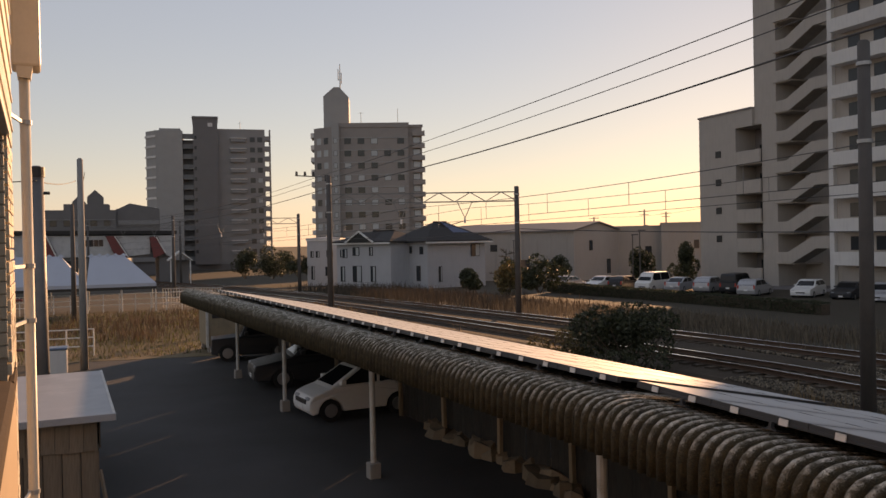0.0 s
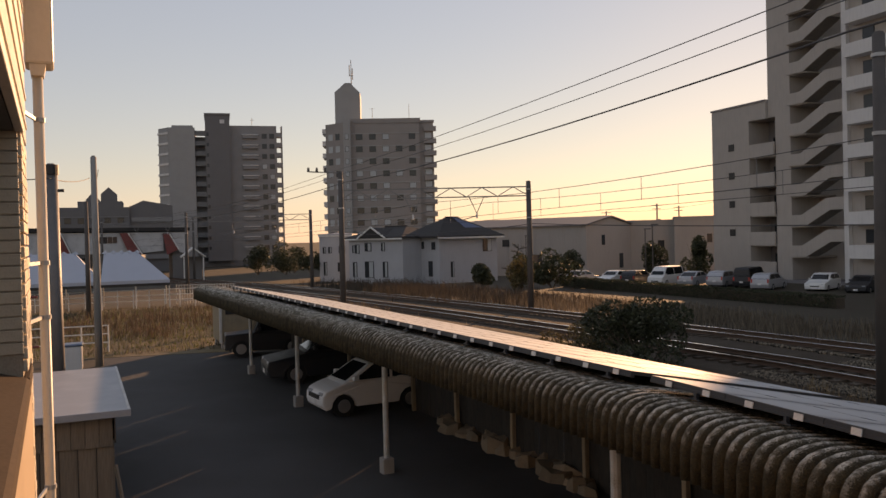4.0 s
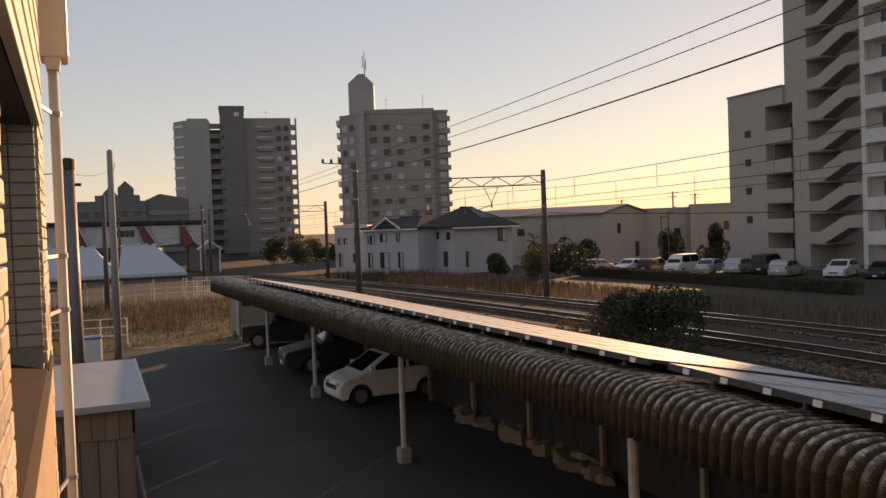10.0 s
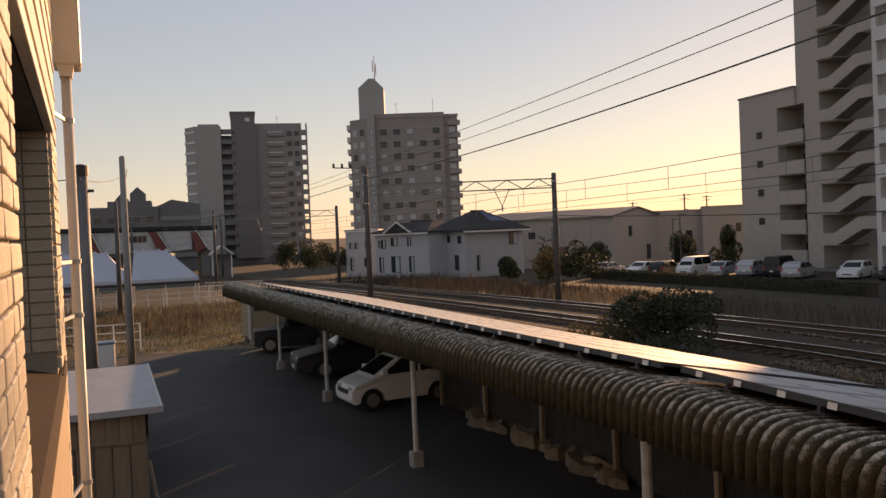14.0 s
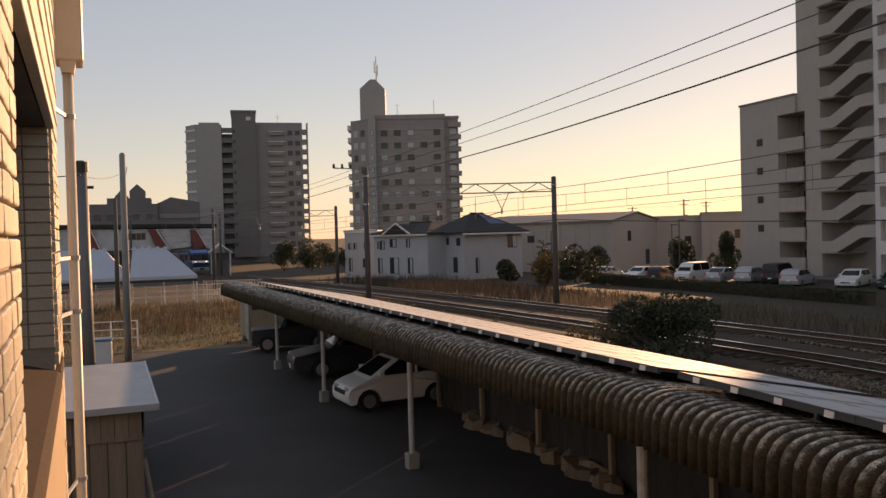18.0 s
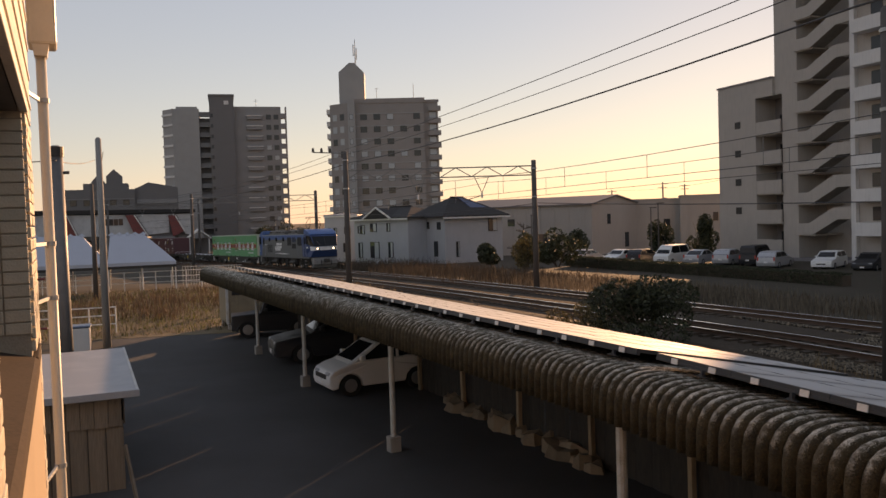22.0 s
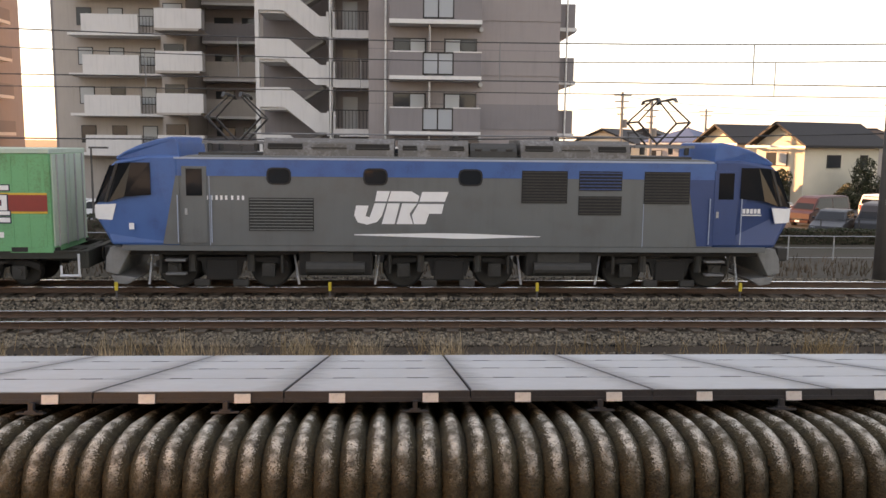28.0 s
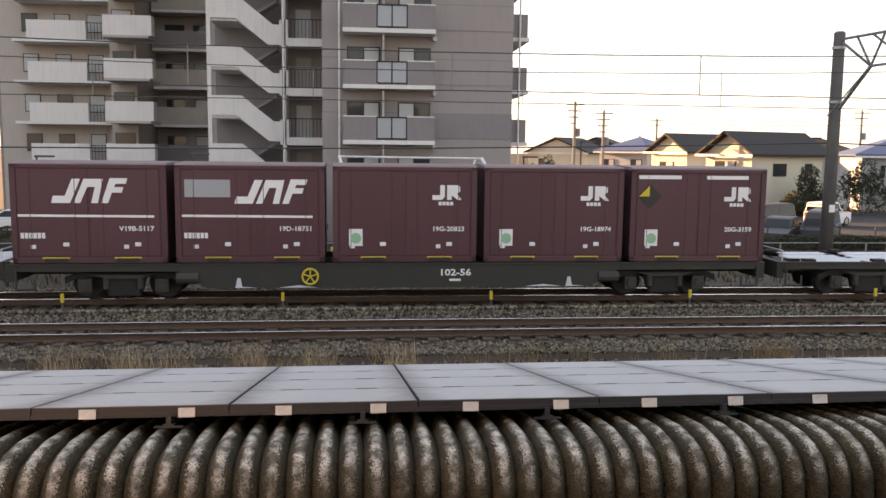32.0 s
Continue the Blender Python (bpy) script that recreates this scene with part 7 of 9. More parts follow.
def green_container():
    C = thing("freight_container", "long green container with red band and white characters", "container", group="green containers")
    part("shell", Shape().box(-4.70, -1.24, 0.0, 4.70, 1.24, 2.56, c=0.03), "green_box", C)
    part("roof_edge", Shape().box(-4.72, -1.27, 2.47, 4.72, 1.27, 2.60, c=0.02), "green_pale", C)
    part("base_rail", Shape().box(-4.72, -1.27, -0.02, 4.72, 1.27, 0.12), "green_box", C)
    rib = Shape().box(-0.035, -1.252, 0.1, 0.035, -1.236, 2.48).mesh("rib", "green_box")
    for k in range(24):
        piece("rib", rib, C, pose(-4.55 + k * 0.395, 0, 0))
    part("band", Shape().box(-4.72, -1.257, 1.02, 4.62, -1.25, 1.44), "band_red", C)
    part("band_edge", Shape().box(-4.72, -1.258, 1.44, 4.62, -1.25, 1.49).box(-4.72, -1.258, 0.97, 4.62, -1.25, 1.02), "band_yellow", C)
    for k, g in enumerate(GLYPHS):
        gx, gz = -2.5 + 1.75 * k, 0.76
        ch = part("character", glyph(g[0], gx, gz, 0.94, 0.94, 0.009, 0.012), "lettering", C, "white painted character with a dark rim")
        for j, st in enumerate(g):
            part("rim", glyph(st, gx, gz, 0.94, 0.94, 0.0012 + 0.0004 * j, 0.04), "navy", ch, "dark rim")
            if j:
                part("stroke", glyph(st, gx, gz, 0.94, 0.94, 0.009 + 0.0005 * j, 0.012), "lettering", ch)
    em = part("emblem", Shape().rod((-3.43, -1.258, 1.28), (-3.43, -1.268, 1.28), 0.34, n=24), "band_red", C, "red ring emblem")
    part("ring", Shape().rod((-3.43, -1.262, 1.28), (-3.43, -1.272, 1.28), 0.22, n=24), "lettering", em)
    part("ring_core", Shape().rod((-3.43, -1.27, 1.28), (-3.43, -1.276, 1.28), 0.12, n=20), "band_red", em)
    part("wing", Shape().prism([(-4.00, 0.90), (-2.85, 0.90), (-3.05, 0.80), (-3.55, 0.72), (-3.75, 0.80)], -1.268, -1.258, "y"), "band_red", em)
    dm = part("hazard_diamond", Shape().prism([(-3.90, 2.02), (-3.65, 1.78), (-3.40, 2.02), (-3.65, 2.26)], -1.264, -1.256, "y"), "dark_frame", C)
    part("diamond_half", Shape().prism([(-3.65, 2.02), (-3.42, 2.02), (-3.65, 2.24)], -1.27, -1.26, "y"), "band_yellow", dm)
    for k in range(9):
        part("small_bar", Shape().box(-3.90 + 0.1 * k, -1.264, 0.60, -3.83 + 0.1 * k, -1.256, 0.68), "green_pale", C)
    for k in range(11):
        part("slogan_bar", Shape().box(1.55 + 0.185 * k, -1.264, 0.36, 1.68 + 0.185 * k, -1.256, 0.50), "lettering", C)
    for e in (-1, 1):
        part("end_door", Shape().box(e * 4.72 - 0.02, -1.15, 0.12, e * 4.72 + 0.02, -0.03, 2.46, c=0.01).box(e * 4.72 - 0.02, 0.03, 0.12, e * 4.72 + 0.02, 1.15, 2.46, c=0.01), "green_pale", C, "pale worn end door")
        for y in (-0.9, -0.35, 0.35, 0.9):
            part("lock_rod", Shape().rod((e * 4.76, y, 0.1), (e * 4.76, y, 2.46), 0.025), "galv", C)
        for x in (2.0, 3.9):
            part("fork_pocket", Shape().box(e * x - 0.2, -1.275, 0.0, e * x + 0.2, -1.262, 0.12), "dark_frame", C)
    return C


def maroon_container(code, big, diamond, sheet):
    C = thing("freight_container", "maroon twelve-foot freight container with white markings", "container", group="maroon containers")
    part("shell", Shape().box(-1.84, -1.22, 0, 1.84, 1.22, 2.46, c=0.025), "maroon", C)
    part("roof", Shape().prism([(-1.24, 2.44), (1.24, 2.44), (1.2, 2.50), (0, 2.54), (-1.2, 2.50)], -1.86, 1.86, "x"), "maroon_roof", C, "faded dusty roof")
    part("corner_post", Shape().box(-1.86, -1.245, 0, -1.72, -1.2, 2.46, c=0.008), "maroon", C)
    part("corner_post", Shape().box(1.72, -1.245, 0, 1.86, -1.2, 2.46, c=0.008), "maroon", C)
    part("top_rail", Shape().box(-1.86, -1.245, 2.36, 1.86, -1.2, 2.46, c=0.008), "maroon", C)
    part("bottom_rail", Shape().box(-1.86, -1.245, 0, 1.86, -1.2, 0.14, c=0.008), "maroon", C)
    for e in (0, 1):
        x0 = -1.70 + e * 1.72
        d = part("door", Shape().box(x0, -1.236, 0.17, x0 + 1.66, -1.216, 2.34, c=0.012), "maroon", C)
        for q in (0.3, 1.36):
            part("lock_rod", Shape().rod((x0 + q, -1.238, 0.14), (x0 + q, -1.238, 2.38), 0.011), "maroon", d)
        part("latch", Shape().box(x0 + 1.05, -1.262, 0.42, x0 + 1.2, -1.24, 0.52, c=0.01), "lettering", d)
        part("fork_pocket", Shape().box(x0 + 0.6, -1.255, 0.02, x0 + 1.15, -1.247, 0.12), "dark_frame", d)
        part("pocket_rim", Shape().box(x0 + 0.55, -1.252, 0.11, x0 + 1.2, -1.246, 0.15), "yellow_sign", d)
        part("sticker", Shape().box(x0 + 0.28 + 0.5 * e, -1.243, 0.36, x0 + 0.4 + 0.5 * e, -1.237, 0.46), "lettering", d)
    if big:
        em = part("emblem", Shape().prism([(-0.85, 1.50), (-0.40, 1.50), (-0.14, 2.10), (-0.34, 2.10), (-0.52, 1.68), (-0.80, 1.68)], -1.244, -1.238, "y")
                  .prism([(-0.32, 1.50), (-0.16, 1.50), (0.02, 1.90), (0.20, 1.90), (0.10, 1.50), (0.26, 1.50), (0.40, 2.10), (-0.06, 2.10)], -1.244, -1.238, "y")
                  .prism([(0.34, 1.50), (0.50, 1.50), (0.60, 1.76), (0.84, 1.76), (0.88, 1.90), (0.66, 1.90), (0.70, 1.98), (0.94, 1.98), (0.98, 2.12), (0.56, 2.12)], -1.244, -1.238, "y"), "lettering", C, "white slanted emblem")
        em.location.x = -0.05 if not sheet else 0.45
        part("underline", Shape().prism([(-1.70, 1.16), (1.55, 1.14), (1.55, 1.20), (-1.70, 1.22)], -1.244, -1.238, "y"), "lettering", C)
        for k in range(6):
            part("name_bar", Shape().box(-1.65 + 0.1 * k, -1.244, 0.62, -1.57 + 0.1 * k, -1.238, 0.76), "lettering", C)
    else:
        em = part("emblem", Shape().prism([(0.70, 1.62), (0.95, 1.62), (1.02, 1.70), (1.02, 2.0), (0.90, 2.0), (0.90, 1.74), (0.70, 1.74)], -1.244, -1.238, "y")
                  .prism([(1.08, 1.62), (1.20, 1.62), (1.20, 1.74), (1.36, 1.62), (1.46, 1.62), (1.34, 1.78), (1.42, 1.84), (1.42, 1.96), (1.36, 2.0), (1.08, 2.0)], -1.244, -1.238, "y"), "lettering", C, "white emblem")
        for k in range(4):
            part("name_bar", Shape().box(0.86 + 0.1 * k, -1.244, 1.48, 0.94 + 0.1 * k, -1.238, 1.57), "lettering", em)
        part("round_sticker", Shape().box(-1.45, -1.244, 0.42, -1.1, -1.238, 0.86), "lettering", C)
        part("sticker_leaf", Shape().rod((-1.275, -1.243, 0.62), (-1.275, -1.249, 0.62), 0.14, n=16), "label_green", C)
    text_part("container_number", code, 0.17, "lettering", C, pose(1.12, -1.243, 0.86) @ FACE, bold=0.004, width=1.1)
    if diamond:
        dm = part("hazard_diamond", Shape().prism([(-1.70, 1.74), (-1.36, 1.40), (-1.02, 1.74), (-1.36, 2.08)], -1.244, -1.238, "y"), "dark_frame", C)
        part("diamond_half", Shape().prism([(-1.36, 1.74), (-1.64, 1.74), (-1.36, 2.02)], -1.25, -1.24, "y"), "yellow_sign", dm)
        part("top_stripe", Shape().box(-1.66, -1.247, 2.20, -0.50, -1.24, 2.30), "lettering", C)
        part("top_stripe", Shape().box(0.2, -1.247, 2.20, 1.35, -1.24, 2.30), "lettering", C)
    if sheet:
        part("paper_sheet", Shape().box(-1.62, -1.244, 1.66, -0.50, -1.238, 2.10), "frosted", C)
    return C


loco = locomotive()
TRAIN = [(loco, 9.2, 0.0)]
w1 = wagon(False, "103-55", 1.2)
TRAIN.append((w1, 28.3, 0.0))
for k in range(2):
    TRAIN.append((green_container() if k == 0 else copy_thing(TRAIN[2][0], Matrix.Identity(4)), 24.0 + 9.52 * k, 1.02))
TRAIN.append((wagon(True, "102-55", 1.35), 48.4, 0.0))
TRAIN.append((wagon(False, "102-56", 1.35), 68.5, 0.0))
for k, (code, big, dia, sheet) in enumerate((("20G-3159", 0, 1, 0), ("19G-18974", 0, 0, 0), ("19G-20823", 0, 0, 0), ("19D-18751", 1, 0, 1), ("V19B-5117", 1, 0, 0))):
    TRAIN.append((maroon_container(code, big, dia, sheet), 60.6 + 3.93 * k, 1.02))
TRAIN.append((wagon(True, "", 1.35), 88.2, 0.0))


# ---- vehicles ----
CARS = {
    # length, width, lower outline, cabin outline (x forward), cabin inset
    "hatch": (3.4, 1.48, [(-1.66, 0.24), (1.60, 0.22), (1.69, 0.40), (1.68, 0.60), (1.58, 0.74), (1.34, 0.84), (0.98, 0.94), (0.2, 0.98), (-1.64, 1.0), (-1.70, 0.62)], [(-1.66, 0.95), (1.10, 0.90), (0.22, 1.43), (-0.12, 1.52), (-1.2, 1.50), (-1.46, 1.42)]),
    "wagon": (4.5, 1.7, [(-2.2, 0.24), (2.18, 0.24), (2.26, 0.5), (2.2, 0.74), (0.95, 0.95), (-2.2, 0.98), (-2.26, 0.55)], [(-2.15, 0.94), (1.1, 0.92), (0.3, 1.42), (-0.1, 1.48), (-1.6, 1.45), (-1.95, 1.25)]),
    "sedan": (4.5, 1.7, [(-2.2, 0.24), (2.18, 0.24), (2.26, 0.5), (2.2, 0.70), (1.0, 0.92), (-1.6, 0.98), (-2.2, 0.92), (-2.26, 0.55)], [(-1.75, 0.94), (1.15, 0.90), (0.35, 1.36), (-0.2, 1.42), (-0.9, 1.38)]),
    "van": (4.4, 1.7, [(-2.15, 0.26), (2.1, 0.26), (2.2, 0.5), (2.15, 0.85), (1.75, 1.02), (-2.15, 1.04), (-2.2, 0.6)], [(-2.16, 1.0), (1.8, 1.0), (1.15, 1.74), (0.8, 1.85), (-1.95, 1.84), (-2.1, 1.7)]),
    "suv": (3.6, 1.6, [(-1.75, 0.35), (1.72, 0.35), (1.80, 0.5), (1.78, 0.98), (0.55, 1.06), (-1.75, 1.06), (-1.8, 0.6)], [(-1.72, 1.02), (0.62, 1.02), (0.32, 1.66), (0.1, 1.72), (-1.55, 1.72), (-1.68, 1.6)])}


for key in ("hatch", "suv"):
    q = 0.86
    le, wi, lo_, hi_ = CARS[key]
    CARS[key + "_small"] = (le * q, wi * q, [(x * q, z * q) for x, z in lo_], [(x * q, z * q) for x, z in hi_])


def car(kind, paint, at, label, group="parked cars"):
    length, width, low, top = CARS[kind]
    C = thing("car", label, "car", at, group)
    w = width / 2
    r = {"suv": 0.36, "hatch_small": 0.265, "suv_small": 0.31}.get(kind, 0.30)
    wheels = (-length * 0.30, length * 0.31)
    # the lower body has arched wheel openings
    out = []
    for i, p in enumerate(low):
        out.append(p)
        if i == 0:
            for wx in wheels:
                out += [(wx + (r + 0.05) * math.cos(a), 0.22 + (r + 0.07) * math.sin(a)) for a in [math.pi * (1 - k / 6) for k in range(7)]]
    body = rounded(out, -w, w, 0.035)
    body.v = [(x, y * (1 - 0.07 * max(0, (abs(x) - length * 0.40) / (length * 0.1)) ** 2) * (1 - 0.05 * max(0, (z - 0.6))), z) for x, y, z in body.v]
    b = part("body", body, paint, C)
    cab = rounded(top, -w * 0.93, w * 0.93, 0.05)
    cab.v = [(x, y * (1 - 0.24 * max(0, z - 0.95)), z) for x, y, z in cab.v]
    part("cabin", cab, paint, C)
    # glass set a little proud of the cabin faces
    q_ = 0.86 if kind.endswith("small") else 1.0
    zc0, zc1 = min(p[1] for p in top) + 0.05, max(p[1] for p in top) - 0.10

    def edge(z, rear):
        pts = [(a, c) for a, c in zip(top, top[1:] + top[:1])]
        hits = []
        for (x0, z0), (x1, z1) in pts:
            if (z0 - z) * (z1 - z) <= 0 and z0 != z1:
                hits.append(x0 + (x1 - x0) * (z - z0) / (z1 - z0))
        return min(hits) if rear else max(hits)
    zl, zh = zc0 + 0.03, zc1
    a0, a1, b0, b1 = edge(zl, True) + 0.14, edge(zh, True) + 0.14, edge(zl, False) - 0.16, edge(zh, False) - 0.14
    mid = (a0 + b0) / 2 - 0.05
    half = lambda z: w * 0.93 * (1 - 0.24 * max(0, z - 0.95)) + 0.006
    for sy in (-1, 1):
        for x0, x1, u0, u1 in ((a0, mid - 0.04, a1, mid - 0.04), (mid + 0.04, b0, mid + 0.04, b1)):
            q = Shape().add([(x0, sy * half(zl), zl), (x1, sy * half(zl), zl), (u1, sy * half(zh), zh), (u0, sy * half(zh), zh), (x0, sy * (half(zl) - 0.03), zl), (x1, sy * (half(zl) - 0.03), zl), (u1, sy * (half(zh) - 0.03), zh), (u0, sy * (half(zh) - 0.03), zh)],
                            [(0, 1, 2, 3), (4, 5, 6, 7), (0, 1, 5, 4), (1, 2, 6, 5), (2, 3, 7, 6), (3, 0, 4, 7)])
            part("side_glass", q, "car_glass", C)
        part("mirror", Shape().box(b0 - 0.12, sy * (w + 0.01) - 0.07, zl, b0 + 0.02, sy * (w + 0.01) + 0.07, zl + 0.12, c=0.02), paint, C)
        part("door_handle", Shape().box(mid - 0.3, sy * w - 0.015, 0.84, mid - 0.15, sy * w + 0.015, 0.87), paint, C)
        part("headlight", Shape().box(length / 2 - 0.22, sy * (w - 0.26) - 0.14, 0.56 * q_, length / 2 - 0.03, sy * (w - 0.26) + 0.14, 0.70 * q_, c=0.03), "frosted", C)
        part("tail_light", Shape().box(-length / 2 + 0.0, sy * (w - 0.16) - 0.08, 0.68, -length / 2 + 0.08, sy * (w - 0.16) + 0.06, 1.0, c=0.02), "red_sign", C)
    for front in (True, False):
        e = 1 if front else -1
        x0, x1 = edge(zl, not front) + 0.012 * e, edge(zh, not front) + 0.012 * e
        g = Shape().add([(x0, -half(zl) + 0.1, zl), (x0, half(zl) - 0.1, zl), (x1, half(zh) - 0.12, zh), (x1, -half(zh) + 0.12, zh), (x0 - 0.03 * e, -half(zl) + 0.1, zl), (x0 - 0.03 * e, half(zl) - 0.1, zl), (x1 - 0.03 * e, half(zh) - 0.12, zh), (x1 - 0.03 * e, -half(zh) + 0.12, zh)],
                        [(0, 1, 2, 3), (4, 5, 6, 7), (0, 1, 5, 4), (1, 2, 6, 5), (2, 3, 7, 6), (3, 0, 4, 7)])
        part("windscreen" if front else "rear_window", g, "car_glass", C)
    part("bumper", Shape().box(length / 2 - 0.14, -w + 0.12, 0.26, length / 2 + 0.0, w - 0.12, 0.44, c=0.04), paint, C)
    part("grille", Shape().box(length / 2 - 0.04, -0.35, 0.44, length / 2 + 0.005, 0.35, 0.54), "dark_frame", C)
    plate_mat = "lettering"
    part("front_plate", Shape().box(length / 2 - 0.01, -0.16, 0.30, length / 2 + 0.012, 0.16, 0.42), plate_mat, C)
    part("rear_plate", Shape().box(-length / 2 - 0.012, -0.16, 0.5, -length / 2 + 0.05, 0.16, 0.64), plate_mat, C)
    for wx in wheels:
        for sy in (-1, 1):
            wh = part("wheel", Shape().rod((wx, sy * (w - 0.17), r), (wx, sy * (w - 0.01), r), r, n=18), "black", C)
            part("rim", Shape().rod((wx, sy * (w - 0.03), r), (wx, sy * (w + 0.004), r), r * 0.66, r * 0.6, n=14), "alloy", wh)
    return C


def kei_truck(at):
    C = thing("mini_truck", "small white flatbed truck behind the railway fence", "truck", at, "parked cars")
    part("cab", rounded([(0.35, 0.4), (1.6, 0.4), (1.68, 0.95), (1.38, 1.72), (0.4, 1.76)], -0.7, 0.7, 0.05), "car_white", C)
    part("windscreen", Shape().add([(1.69, -0.58, 1.0), (1.69, 0.58, 1.0), (1.42, 0.55, 1.62), (1.42, -0.55, 1.62)], [(0, 1, 2, 3)]), "car_glass", C)
    for y in (-0.71, 0.71):
        part("side_glass", Shape().prism([(0.55, 1.02), (1.5, 1.02), (1.28, 1.6), (0.55, 1.6)], y - 0.008, y + 0.008, "y"), "car_glass", C)
    part("bed", Shape().box(-1.65, -0.7, 0.55, 0.3, 0.7, 0.66).box(-1.65, -0.7, 0.66, 0.3, -0.66, 0.95).box(-1.65, 0.66, 0.66, 0.3, 0.7, 0.95).box(-1.65, -0.7, 0.66, -1.61, 0.7, 0.95), "car_white", C)
    for x in (-0.95, 1.1):
        for y in (-0.62, 0.62):
            wh = part("wheel", Shape().rod((x, y - 0.07, 0.27), (x, y + 0.07, 0.27), 0.27, n=16), "black", C)
            part("rim", Shape().rod((x, y - 0.08, 0.27), (x, y + 0.08, 0.27), 0.16, n=12), "alloy", wh)
    return C


# under the carport
car("hatch_small", "car_white", pose(-21.2, 5.65, 0.02, 0, 0, -83), "small white hatchback parked under the carport roof", "cars under the carport")
car("suv_small", "car_dark", pose(-32.9, 4.95, 0.02, 0, 0, -95), "small dark off-road car parked under the carport", "cars under the carport")
car("sedan", "car_dark", pose(-26.4, 6.1, 0.02, 0, 0, -92), "dark saloon car in the shade under the carport", "cars under the carport")
bx = thing("storage_box", "old beige panelled storage box beyond the parking bays", "storage box", pose(-36.2, 4.2, 0, 0, 0, 4))
part("body", Shape().box(-0.9, -0.75, 0.3, 0.9, 0.75, 2.0, c=0.02), "box_beige", bx)
part("frame", Shape().box(0.9, -0.8, 0.25, 0.96, -0.7, 2.1).box(0.9, 0.7, 0.25, 0.96, 0.8, 2.1), "white_post", bx)
for y in (-0.35, 0.25):
    part("opening", Shape().box(0.9, y - 0.2, 1.4, 0.93, y + 0.2, 1.85), "dark_frame", bx)
part("foot", Shape().box(-0.8, -0.7, 0, -0.6, 0.7, 0.3).box(0.6, -0.7, 0, 0.8, 0.7, 0.3), "concrete", bx)

# the lot before the tall block
rc = random.Random(5)
spots = [(-76.4, 44.5, "sedan", "car_silver"), (-73.2, 46.5, "sedan", "car_white"), (-71.0, 47.8, "wagon", "car_dark"), (-68.6, 49.4, "van", "car_white"), (-66.0, 50.8, "sedan", "car_silver"), (-63.6, 52.2, "wagon", "car_silver"),
         (-61.0, 53.0, "van", "car_dark"), (-57.6, 52.0, "wagon", "car_silver"), (-53.6, 54.0, "wagon", "car_white"), (-50.0, 54.6, "sedan", "car_dark"), (-46.5, 54.0, "wagon", "car_silver"), (-42.5, 54.2, "sedan", "car_blue"),
         (-32.0, 53.6, "wagon", "car_white"), (-28.2, 54.2, "sedan", "car_blue"), (-24.8, 53.0, "wagon", "car_white")]
for x, y, k, p in spots:
    car(k, p, pose(x, y, -0.9 if x < -37 else -0.58, 0, 0, rc.choice([-62, -65, 118])), {"car_white": "white", "car_silver": "silver", "car_dark": "black", "car_blue": "blue-grey"}[p] + " car parked in the lot across the railway", "cars in the block's lot")
# before the grey block and in the car park beside it
for x, y, k, p, yaw, word in [(-16.8, 48.4, "wagon", "car_white", 8, "white estate"), (-14.2, 51.5, "van", "car_dark", 12, "dark people carrier"), (-20.0, 49.6, "sedan", "car_white", 172, "white saloon"), (-6.0, 43.0, "van", "car_dark", 6, "dark van"),
                              (-12.6, 60.5, "wagon", "car_silver", -95, "silver car before the open garage"), (14.2, 58.0, "van", "car_silver", 176, "silver people carrier"), (16.2, 52.6, "hatch", "car_white", 4, "white compact car"),
                              (12.6, 62.0, "wagon", "car_white", 178, "white estate"), (12.2, 66.0, "sedan", "car_silver", 176, "silver saloon"), (19.0, 58.6, "sedan", "car_white", 8, "white saloon"), (22.6, 57.4, "sedan", "car_blue", 14, "blue-grey saloon"),
                              (24.6, 55.2, "sedan", "car_white", 24, "white saloon"), (25.4, 50.4, "van", "car_red", -150, "maroon van"), (22.9, 44.0, "wagon", "car_dark", -128, "dark estate"), (25.6, 44.4, "van", "car_dark", -128, "black van"),
                              (32.2, 54.8, "suv", "car_white", 30, "white off-road car"), (19.2, 63.4, "suv", "car_white", 20, "white off-road car"), (16.4, 66.5, "van", "car_dark", 176, "dark people carrier")]:
    car(k, p, pose(x, y, -0.58, 0, 0, yaw), word + " parked in the open car park", "cars in the side car park")
kei_truck(pose(9.4, 33.2, -0.56, 0, 0, 184))


# ---- overhead line ----
def mast(x, y, h, r, label="dark concrete railway mast", mat="mast_dark", z=-0.1):
    m = thing("railway_mast", label, "railway mast", pose(x, y, z), "railway masts")
    part("shaft", Shape().rod((0, 0, 0), (0, 0, h), r * 1.1, r * 0.85, 14), mat, m, smooth=True)
    part("cap", Shape().rod((0, 0, h), (0, 0, h + 0.05), r * 0.85, r * 0.6, 14), mat, m)
    for z in (h - 2.2, h - 0.5):
        part("band", Shape().rod((0, 0, z), (0, 0, z + 0.08), r * 1.04, n=14), "galv", m)
    return m


